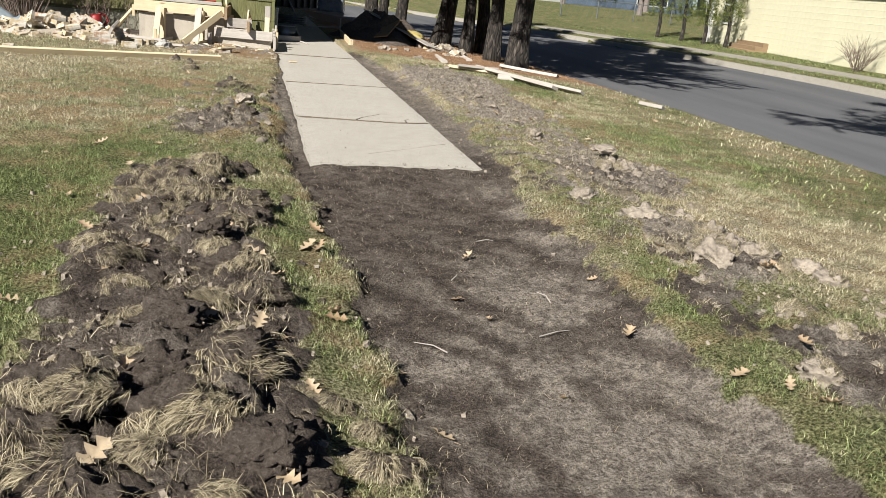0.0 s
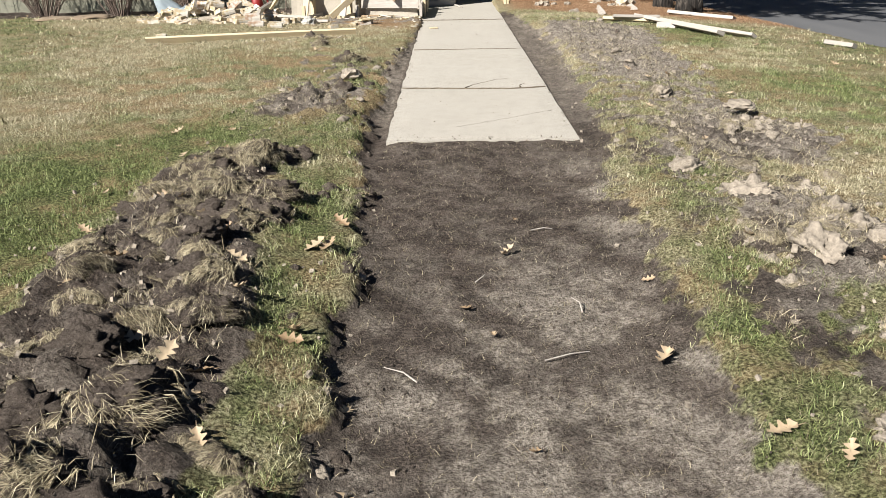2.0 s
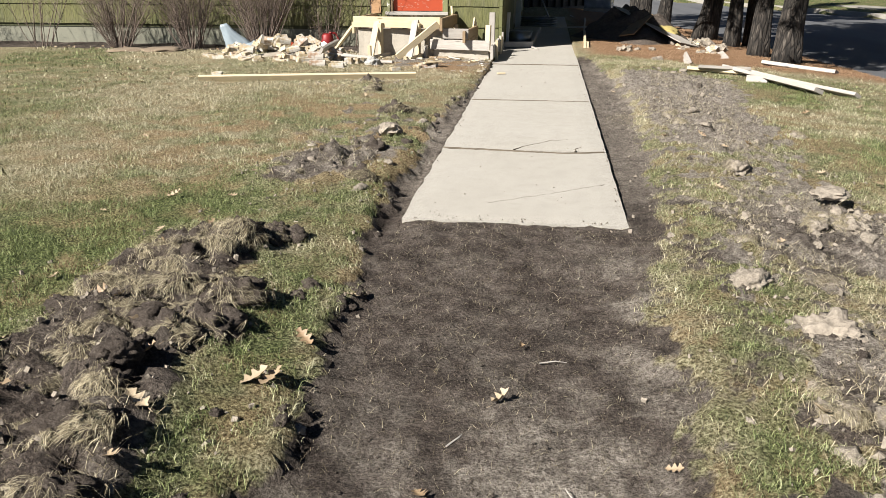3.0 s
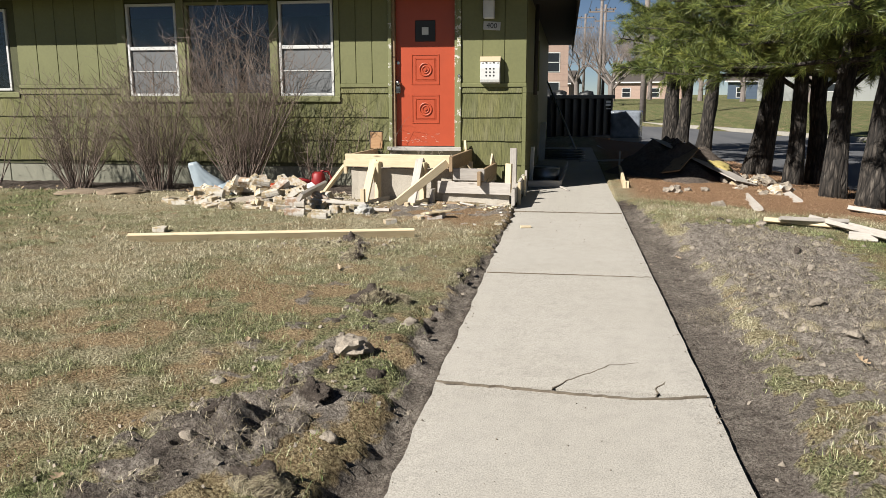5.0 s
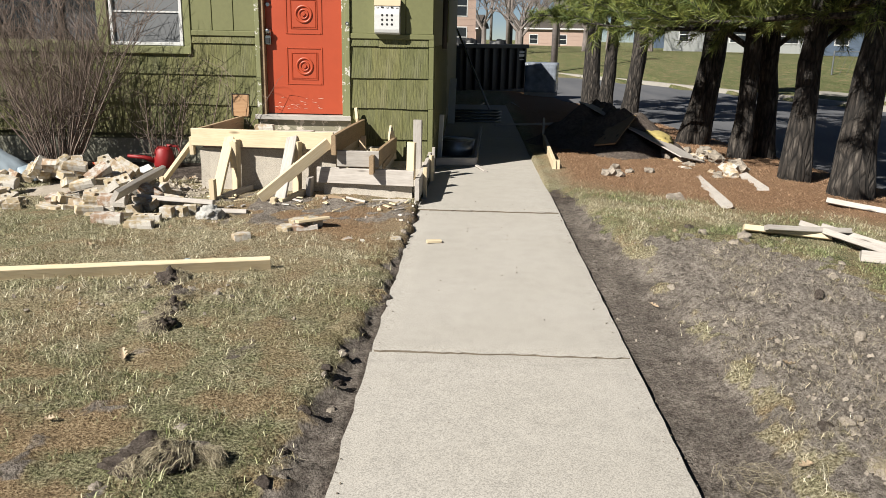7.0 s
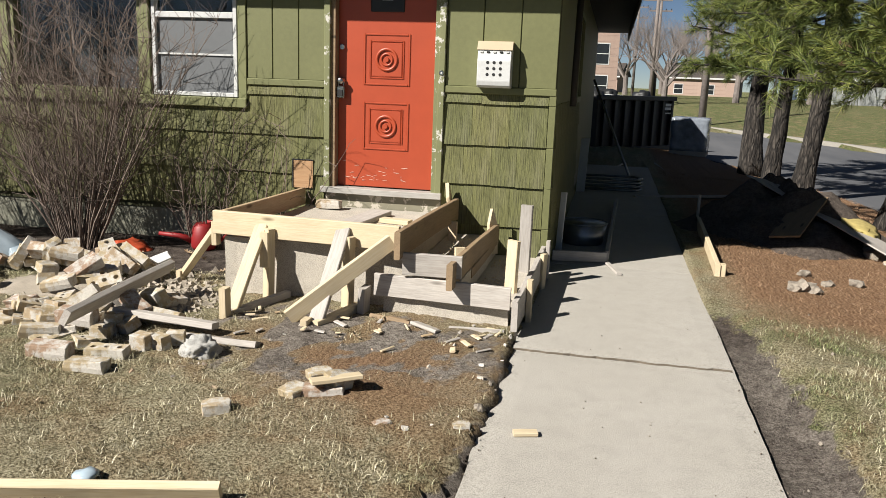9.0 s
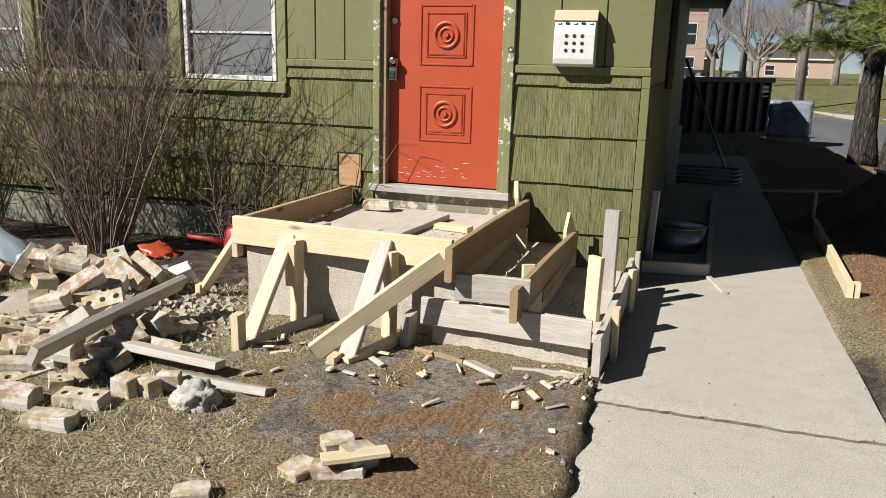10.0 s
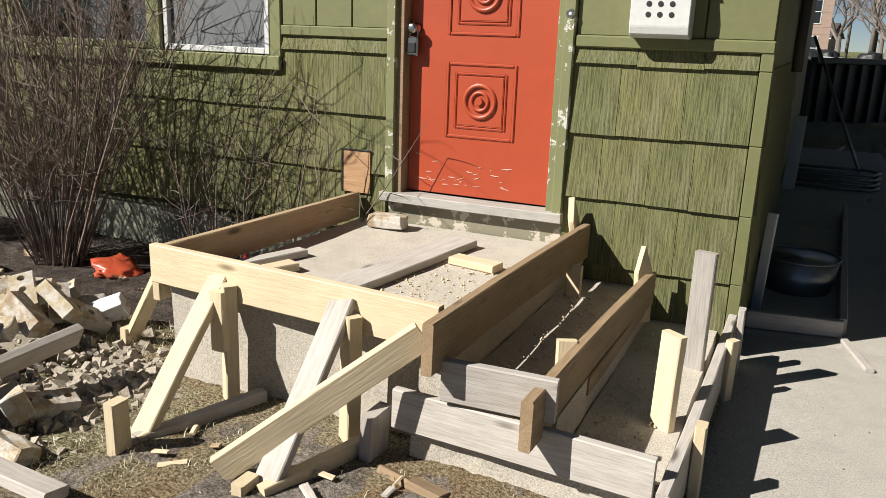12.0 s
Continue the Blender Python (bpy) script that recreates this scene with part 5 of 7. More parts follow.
stones("mortar_rubble", spots, sizes, 5, M_RUBBLE, "crumbs of grey mortar and broken brick", "rubble")
spots = [(rnd.uniform(-0.3, 0.85), rnd.uniform(12.7, 12.95), 0.03) for _ in range(60)] + [(rnd.uniform(-0.9, 0.9), rnd.uniform(11.3, 12.8), 0.04) for _ in range(80)]
stones("wood_and_stone_crumbs", spots, [rnd.uniform(0.005, 0.02) for _ in spots], 6, M_BRICK, "tan crumbs of brick and wood by the forms", "rubble")


def lump_mesh(name, size, seed, flat=0.6, rough=0.25, level=3, material=None):
    bm = bmesh.new()
    bmesh.ops.create_icosphere(bm, subdivisions=level, radius=size)
    for v in bm.verts:
        p = v.co / size
        k = 1 + rough * noise.noise(p * 1.7 + Vector((seed, 0, 0))) + rough * 0.55 * noise.noise(p * 4.5 + Vector((0, seed, 0))) + rough * 0.4 * noise.noise(p * 10 + Vector((0, 0, seed)))
        v.co = p * k * size
        v.co.z *= flat
    return bm


thing("rock", lump_mesh("rock", 0.09, 4, 0.75, 0.45, 4), concrete("broken concrete lump", (0.55, 0.54, 0.51)), "broken lump of pale concrete on the lawn", "rock", at=pose(-0.70, 11.93, 0.07), smooth=True)
thing("rock", lump_mesh("rock", 0.085, 9, 0.6, 0.45), M_DRYCLOD, "flat lump of grey mortar among turned soil", "rock", at=pose(0.42, 7.35, 0.1))
thing("rock", lump_mesh("rock", 0.1, 12, 0.3, 0.4), M_DRYCLOD, "pale flat stone among turned soil", "rock", at=pose(3.22, 5.85, 0.1))

# boards round the heap
lumber("board", (-1.36, 12.2, 0.15), (-0.75, 12.2, 0.115), 0.085, 0.036, M_OLDWOOD, "grey weathered board across the bricks", 80)
lumber("board", (-0.92, 12.11, 0.075), (-0.46, 12.12, 0.06), 0.08, 0.036, M_OLDWOOD, "grey weathered board lying on the lawn", 70)
lumber("board", (-1.35, 11.75, 0.235), (-1.42, 12.87, 0.25), 0.09, 0.038, M_OLDWOOD, "grey board slanting over the brick heap", 30)
lumber("board", (-2.3, 10.0, 0.085), (0.1, 10.62, 0.085), 0.085, 0.038, M_RAW, "long fresh pine board lying on the lawn", 25)
lumber("wood_offcut", (0.25, 12.75, 0.07), (0.42, 12.68, 0.05), 0.09, 0.02, M_OLDWOOD, "pale splinter of wood at the footing", 75, "offcut")
lumber("wood_offcut", (0.08, 12.82, 0.06), (0.2, 12.8, 0.05), 0.07, 0.03, M_BROWNWOOD, "brown wood scrap at the footing", 75, "offcut")
lumber("wood_offcut", (-0.05, 12.86, 0.05), (0.22, 12.78, 0.045), 0.05, 0.03, M_BROWNWOOD, "brown strut scrap at the footing", 60, "offcut")
lumber("wood_offcut", (0.45, 12.83, 0.03), (0.78, 12.86, 0.03), 0.06, 0.03, M_OLDWOOD, "splintered scrap along the footing", 75, "offcut")
ob = lay_brick(1, -0.9, 14.43, 0.435, 0, 0, 3, "white-washed brick lying on the stoop at the sill", "")
ob = lay_brick(4, -1.8, 13.36, 0.09, 20, -24, 35, "whitewashed block in the planting bed", "")
ob.data = BRICKS[4].copy()
ob.data.materials[0] = M_WHITE

# red watering can lying in the bed
can = thing("watering_can", None, None, "red plastic watering can in the planting bed", "watering can", at=pose(-1.95, 14.28, 0.04, 0, 0, 200))
M_RED = plain("red plastic", (0.34, 0.014, 0.016), 0.55, grain=10, amount=0.05)
part("body", tube([(0, 0, 0.0), (0, 0, 0.03), (0, 0, 0.12), (0.0, 0, 0.19), (0, 0, 0.22)], [0.09, 0.105, 0.1, 0.085, 0.06], 18), M_RED, can, smooth=True)
part("spout", tube([(0.08, 0, 0.07), (0.2, 0, 0.11), (0.36, 0, 0.13)], [0.035, 0.022, 0.015], 10), M_RED, can, smooth=True)
part("handle", tube([(-0.11, 0, 0.05), (-0.19, 0, 0.12), (-0.14, 0, 0.22), (-0.03, 0, 0.23)], 0.016, 8), M_RED, can, smooth=True)
bm = lump_mesh("bag", 0.11, 7, 0.16, 0.7, 3)
thing("plastic_bag", bm, plain("red and tan plastic", (0.62, 0.1, 0.04), 0.4, grain=5, amount=0.25), "crumpled red plastic packaging in the planting bed", "packaging", at=pose(-2.42, 14.0, 0.08, 20, 10, 40), smooth=True)

# pale blue plastic sack standing by the heap
bm = bmesh.new()
rows = []
for i, (z, w, d, x) in enumerate(((0.0, 0.2, 0.1, 0.08), (0.05, 0.21, 0.12, 0.07), (0.12, 0.19, 0.11, 0.05), (0.2, 0.15, 0.09, 0.02), (0.28, 0.11, 0.07, -0.02), (0.36, 0.085, 0.05, -0.05), (0.43, 0.07, 0.03, -0.07), (0.47, 0.05, 0.015, -0.08))):
    rows.append([bm.verts.new((x + math.cos(k * math.tau / 26) * w * (1 + 0.2 * noise.noise(Vector((k * 0.9, i * 0.6, 0)))), math.sin(k * math.tau / 26) * d * (1 + 0.5 * noise.noise(Vector((k * 0.8, i * 0.5, 5)))), z)) for k in range(26)])
for a, b in zip(rows, rows[1:]):
    for k in range(26):
        bm.faces.new((a[k], a[(k + 1) % 26], b[(k + 1) % 26], b[k]))
bm.faces.new(rows[0][::-1])
bm.faces.new(rows[-1])
thing("plastic_sack", bm, plain("pale blue grey plastic", (0.42, 0.5, 0.56), 0.35, grain=6, amount=0.15), "crumpled pale blue plastic sack beside bricks", "plastic sack", at=pose(-3.1, 13.28, 0.02, 0, -12, 20), smooth=True)
thing("plastic_sack", lump_mesh("sack", 0.13, 15, 0.8, 0.35), plain("grey blue plastic", (0.36, 0.44, 0.5), 0.35, grain=6, amount=0.15), "small knotted grey-blue plastic sack", "plastic sack", at=pose(-2.86, 13.3, 0.1), smooth=True)
thing("plastic_wrap", lump_mesh("wrap", 0.045, 18, 0.5, 0.5, 2), plain("clear blue wrap", (0.55, 0.68, 0.78), 0.25, grain=6), "scrap of pale blue plastic wrap on grass", "plastic scrap", at=pose(-0.42, 10.62, 0.075), smooth=True)
for x, y, r, sd in ((-4.85, 13.2, 0.3, 2), (-4.35, 13.35, 0.34, 6)):
    thing("stepping_stone", lump_mesh("stone", r, sd, 0.1, 0.25), plain("brown flagstone", (0.3, 0.23, 0.16), 0.95, grain=12, amount=0.2, depth=0.5), "flat brown flagstone lying on the lawn edge", "flagstone", at=pose(x, y, 0.06), smooth=True)


# ---- bare shrubs along the house ----
def shrub(x, y, stems, height, spread, seed, label, fine=3):
    rs = random.Random(seed)
    ob = thing("shrub", None, None, label, "shrub", at=pose(x, y, 0))
    for s in range(stems):
        bm = bmesh.new()
        bt = bm
        a = rs.random() * math.tau
        r0, lean = rs.random() ** 0.6 * 0.16, rs.random() ** 0.8
        h = height * rs.uniform(0.55, 1.0)
        p = Vector((math.cos(a) * r0, math.sin(a) * r0 * 0.7, -0.03))
        d = Vector((math.cos(a) * lean * spread, math.sin(a) * lean * spread * 0.5, 1)).normalized()
        pts, n = [p.copy()], 6
        for i in range(n):
            d = (d + Vector((rs.uniform(-1, 1), rs.uniform(-0.7, 0.7), 0.15)) * 0.16).normalized()
            p = p + d * h / n
            if p.y > WALL - y - 0.06:
                p.y = WALL - y - 0.06
            pts.append(p.copy())
        w = rs.uniform(0.0045, 0.009)
        tube(pts, [w * (1 - 0.75 * i / n) for i in range(n + 1)], 4, bm, False)
        for i in range(2, n + 1):
            for _ in range(fine):
                q = pts[i].copy()
                e = (Vector((rs.uniform(-1, 1), rs.uniform(-0.8, 0.5), rs.uniform(0.1, 1.1)))).normalized()
                tw, ln = [q.copy()], rs.uniform(0.12, 0.34) * height / 1.3
                for _k in range(3):
                    e = (e + Vector((rs.uniform(-1, 1), rs.uniform(-1, 1), rs.uniform(-0.5, 1))) * 0.35).normalized()
                    q = q + e * ln / 3
                    if q.y > WALL - y - 0.05:
                        q.y = WALL - y - 0.05
                    tw.append(q.copy())
                tube(tw, [0.0026, 0.0021, 0.0016, 0.001], 3, bt, False)
        part("stem", bm, M_TWIG, ob)


shrub(-2.95, 14.05, 105, 2.3, 0.62, 1, "dense bare brown shrub against the olive siding", 3)
shrub(-4.15, 14.0, 80, 1.9, 0.65, 2, "bare multi-stemmed shrub under the windows", 3)
shrub(-5.35, 13.95, 75, 1.6, 0.9, 3, "sprawling bare shrub against the foundation", 3)
shrub(-6.75, 13.95, 14, 1.9, 0.5, 4, "thin bare shrub with few stems", 2)
shrub(-8.2, 13.95, 40, 1.3, 0.7, 6, "bare multi-stemmed shrub by the foundation", 2)
shrub(-1.95, 14.35, 13, 1.25, 0.75, 5, "sparse bare stems in front of the siding", 2)
shrub(-1.35, 14.4, 6, 1.2, 0.4, 9, "sparse bare stems in front of the siding", 1)

spots = [(rnd.uniform(-0.5, 0.05), rnd.uniform(13.1, 14.1), 0.428) for _ in range(260)] + [(rnd.uniform(0.16, 0.43), rnd.uniform(13.1, 14.4), 0.275) for _ in range(260)] + [(rnd.uniform(0.5, 0.72), rnd.uniform(13.1, 14.4), 0.125) for _ in range(160)]
stones("sawdust_crumbs", spots, [rnd.uniform(0.002, 0.007) for _ in spots], 12, M_RAW, "tan sawdust and chips on the steps", "sawdust")


# ---- side yard ----
M_GALV = plain("galvanised steel", (0.36, 0.38, 0.4), 0.4, 0.8, grain=15, amount=0.15)
M_FELT = plain("black dumpster steel", (0.022, 0.024, 0.026), 0.55, grain=12, amount=0.3)
SIDE = "forms along the side walk"
lumber("form_board", (0.9, 15.08, 0.05), (1.36, 15.16, 0.05), 0.09, 0.038, M_OLDWOOD, "grey form board across the side bed", group=SIDE)
lumber("form_board", (1.36, 15.19, 0.05), (1.46, 18.7, 0.04), 0.09, 0.038, M_OLDWOOD, "long grey form board along the walk", group=SIDE)
lumber("form_board", (2.235, 14.82, 0.07), (2.33, 17.35, 0.07), 0.13, 0.04, M_RAW, "fresh pine form board along the walk", group=SIDE)
lumber("form_stake", (2.28, 14.87, -0.05), (2.28, 14.87, 0.13), 0.08, 0.04, M_RAW, "pine stake at the form's end", 90, "stake", SIDE)
lumber("form_stake", (2.33, 17.38, -0.05), (2.33, 17.4, 0.36), 0.05, 0.03, M_OLDWOOD, "thin grey stake beside the walk", 0, "stake", SIDE)
lumber("wood_offcut", (1.37, 15.1, 0.012), (1.47, 14.72, 0.012), 0.04, 0.02, M_OLDWOOD, "thin grey stick on the walk", 90, "offcut")
lumber("board", (0.93, 15.4, -0.02), (0.95, 15.46, 0.55), 0.055, 0.02, M_WHITE, "white painted board leaning at the house corner", 90)
lumber("board", (0.95, 19.8, 0.0), (0.97, 20.0, 0.75), 0.12, 0.02, M_WHITE, "white painted board leaning on the wall", 90)
lumber("board", (2.45, 23.3, -0.1), (2.25, 25.6, -0.08), 0.1, 0.04, M_OLDWOOD, "grey board lying in the side yard", 60)
lumber("board", (1.25, 23.2, -0.1), (1.55, 24.4, -0.02), 0.12, 0.03, M_OLDWOOD, "grey board propped in the side yard", 60)
lumber("board", (1.7, 19.6, 0.0), (3.0, 20.2, 0.0), 0.09, 0.04, M_OLDWOOD, "grey board lying in the side yard", 70)
tub = thing("galvanised_tub", None, None, "round galvanised steel tub beside the house", "tub", at=pose(1.12, 16.0, 0.0))
part("wall", tube([(0, 0, 0), (0, 0, 0.02), (0, 0, 0.2), (0, 0, 0.205), (0, 0, 0.19), (0, 0, 0.04)], [0.19, 0.2, 0.23, 0.225, 0.22, 0.18], 28), M_GALV, tub, smooth=True)
part("rim", tube([(0.23 * math.cos(a), 0.23 * math.sin(a), 0.205) for a in (k * math.tau / 28 for k in range(29))], 0.008, 6), M_GALV, tub, smooth=True)
for k in range(4):
    pts = [(0.02, 0.12, 0), (0.55, 0.12, 0), (0.75, 0.08, 0), (0.84, -0.1, 0), (0.75, -0.28, 0), (0.55, -0.32, 0), (0.02, -0.32, 0)]
    thing("window_well_rim", tube(pts, 0.018, 6), M_GALV, "curved galvanised window-well section in a stack", "window well", "stack of window wells", at=pose(0.98, 20.4, 0.02 + 0.05 * k, 0, 0, 2 * k), smooth=True)
thing("metal_pole", tube([(1.72, 21.6, -0.05), (0.96, 22.9, 1.6)], 0.022, 8), M_GALV, "thin metal pole leaning on the house wall", "pole", smooth=True)
thing("downspout", tube([(0.96, 15.9, 2.6), (0.95, 15.9, 1.5), (0.95, 15.9, 1.3)], 0.03, 8), M_SOFFIT, "short dark pipe on the side wall", "pipe", smooth=True)
sidewin = thing("window_5", None, None, "dark window in the shaded side wall", "window", kind="structure", at=pose(CORNER + 0.004, 18.0, 0))
for a, b, c, d in ((-0.5, -0.44, 1.3, 2.3), (0.44, 0.5, 1.3, 2.3), (-0.44, 0.44, 1.3, 1.36), (-0.44, 0.44, 2.24, 2.3)):
    part("window_frame", box(0.0, 0.04, a, b, c, d), M_TRIMGREEN, sidewin)
part("pane", box(0.005, 0.012, -0.44, 0.44, 1.36, 2.24), M_GLASS, sidewin)

pile = heap("soil_mound", 3.25, 17.7, 1.25, 1.5, 0.66, 11, M_SOIL, "dark heap of excavated soil beside the walk", "soil heap", 34, 0.5, -0.12)
lumber("plywood_sheet", (3.05, 17.9, 0.52), (4.15, 16.2, -0.02), 0.5, 0.014, M_OLDWOOD, "weathered plywood sheet lying on the soil heap", 78, "plywood")
lumber("board", (3.05, 16.45, 0.12), (3.45, 17.2, 0.42), 0.3, 0.02, M_BROWNWOOD, "tan board on the soil heap", 80)
M_YELLOW = plain("yellow insulation", (0.62, 0.5, 0.18), 0.9, grain=20, amount=0.2)
thing("insulation_scrap", lump_mesh("scrap", 0.24, 3, 0.25, 0.4), M_YELLOW, "scrap of yellow insulation on rubble", "insulation", at=pose(3.85, 17.0, 0.17, 10, 15, 0), smooth=True)
for k in range(40):
    x, y = rnd.gauss(4.15, 0.3), rnd.gauss(16.4, 0.75)
    s = rnd.uniform(0.04, 0.12)
    thing("concrete_chunk", lump_mesh("chunk", s, 30 + k, 0.7, 0.6, 2), M_DRYCLOD if k % 3 else M_BRICK, "broken concrete chunk at the foot of the heap", "rubble", "chunks beside the soil heap", at=pose(x, y, -0.08 + s * 0.4, 0, 0, rnd.uniform(0, 180)))
for k, (x, y, s) in enumerate(((2.84, 14.7, 0.09), (2.93, 14.66, 0.06), (2.78, 14.63, 0.05), (3.1, 14.95, 0.05), (3.22, 13.4, 0.085), (3.0, 15.3, 0.05), (3.35, 15.1, 0.06))):
    thing("concrete_chunk", lump_mesh("chunk", s, 80 + k, 0.65, 0.6, 2), M_DRYCLOD, "small concrete chunk on the pine straw", "rubble", "chunks on the pine straw", at=pose(x, y, 0.02 + s * 0.3 - 0.045 * (x - 2.6), 0, 0, k * 40))
PL = "planks under the pines"
lumber("plank", (3.6, 13.05, 0.02), (3.84, 14.9, -0.04), 0.1, 0.04, M_OLDWOOD, "weathered plank on the pine straw", 70, "plank", PL)
lumber("plank", (4.34, 14.25, -0.05), (4.5, 15.4, -0.08), 0.14, 0.05, M_OLDWOOD, "grey plank on the pine straw", 70, "plank", PL)
lumber("plank", (3.43, 12.1, 0.05), (4.05, 11.98, 0.02), 0.08, 0.045, M_RAW, "short yellowish plank on the grass", 70, "plank", PL)
lumber("plank", (3.55, 11.96, 0.085), (4.2, 12.02, 0.06), 0.08, 0.04, M_OLDWOOD, "short grey plank on the grass", 70, "plank", PL)
lumber("plank", (3.94, 12.2, 0.06), (4.62, 10.6, 0.0), 0.13, 0.045, M_OLDWOOD, "long grey plank at the bed's edge", 70, "plank", PL)
lumber("plank", (4.12, 12.25, 0.03), (5.0, 10.5, -0.03), 0.1, 0.04, M_OLDWOOD, "long grey plank at the bed's edge", 60, "plank", PL)
lumber("plank", (4.05, 11.5, 0.0), (4.28, 11.42, 0.0), 0.1, 0.08, M_OLDWOOD, "short grey block on the grass", 70, "plank", PL)
lumber("plank", (4.8, 13.75, -0.04), (5.6, 13.0, -0.08), 0.12, 0.05, M_OLDWOOD, "dark grey plank under the pine", 70, "plank", PL)
lumber("plank", (5.75, 10.2, -0.08), (5.95, 9.9, -0.09), 0.1, 0.05, M_OLDWOOD, "short pale plank on the verge", 70, "plank", PL)

# skip container
skip = thing("dumpster", None, None, "black steel roll-off dumpster heaped with debris", "dumpster", at=along((2.9, 31.0, -0.15), (0.95, 28.2, -0.15)))
part("body", box(0, 3.4, -1.9, 0, 0.12, 1.38, 0.02), M_FELT, skip)
for k in range(8):
    part("rib", box(0.05 + 0.44 * k, 0.15 + 0.44 * k, 0.0, 0.09, 0.12, 1.32, 0.01), M_FELT, skip)
part("top_rail", box(-0.04, 3.44, -0.04, 0.12, 1.32, 1.44, 0.015), M_FELT, skip)
part("bottom_rail", box(-0.02, 3.42, 0.0, 0.1, 0.0, 0.14, 0.015), M_FELT, skip)
for k, (z, w) in enumerate(((1.18, 0.28), (1.08, 0.3), (0.98, 0.26))):
    part("label_bar", box(0.2, 0.2 + w, 0.092, 0.096, z, z + (0.07 if k < 2 else 0.03)), M_WHITE, skip, "faded white lettering bar")
for k, (x, s) in enumerate(((0.55, 0.26), (2.2, 0.3), (2.7, 0.25))):
    thing("debris_bag", lump_mesh("bag", s, 50 + k, 0.6, 0.4), M_FELT, "black debris bag on top of the dumpster", "debris bag", at=skip.matrix_world @ pose(x, -0.6, 1.42), smooth=True)
thing("debris_sheet", lump_mesh("sheet", 0.7, 60, 0.08, 0.4), M_WHITE, "pale debris sheet on top of the dumpster", "debris", at=skip.matrix_world @ pose(2.2, -0.8, 1.4), smooth=True)
pal = thing("wrapped_pallet", None, None, "pallet of goods in shiny stretch film", "pallet", at=pose(3.32, 29.6, -0.15, 0, 0, -10))
part("load", rough_block(-0.45, 0.45, -0.4, 0.4, 0.12, 0.95, 6, 0.03), plain("stretch film", (0.32, 0.36, 0.42), 0.18, grain=5, amount=0.3, depth=0.5), pal, smooth=True)
for k in range(3):
    part("pallet_board", box(-0.45, 0.45, -0.4 + 0.36 * k, -0.32 + 0.36 * k, 0.0, 0.12), M_OLDWOOD, pal)


# ---- pines ----
def needles_mesh(name, spots, dirs, seed, per=22, length=0.16, w=0.0042):
    rng = np.random.default_rng(seed)
    n = len(spots)
    P = np.repeat(np.array(spots), per, 0)
    D = np.repeat(np.array(dirs), per, 0)
    v = rng.normal(size=(n * per, 3))
    v /= np.linalg.norm(v, axis=1)[:, None]
    d = D * 0.9 + v * 0.85
    d /= np.linalg.norm(d, axis=1)[:, None]
    L = length * (0.6 + 0.7 * rng.random(n * per))[:, None]
    s = np.cross(d, rng.normal(size=d.shape))
    s /= np.linalg.norm(s, axis=1)[:, None] + 1e-9
    base = P + D * (rng.random(n * per)[:, None] - 0.5) * 0.1
    tip = base + d * L
    tip[:, 2] -= 0.012
    co = np.stack([base + s * w, base - s * w, tip], 1).reshape(-1, 3)
    me = bpy.data.meshes.new(name)
    me.vertices.add(len(co))
    me.vertices.foreach_set("co", co.astype(np.float32).ravel())
    me.loops.add(len(co))
    me.loops.foreach_set("vertex_index", np.arange(len(co), dtype=np.int32))
    me.polygons.add(len(co) // 3)
    me.polygons.foreach_set("loop_start", np.arange(0, len(co), 3, dtype=np.int32))
    me.update(calc_edges=True)
    me.attributes.new("dry", "FLOAT", "POINT").data.foreach_set("value", np.repeat(np.clip(rng.random(n) * 0.8, 0, 1), per * 3).astype(np.float32))
    me.materials.append(M_NEEDLE)
    return me


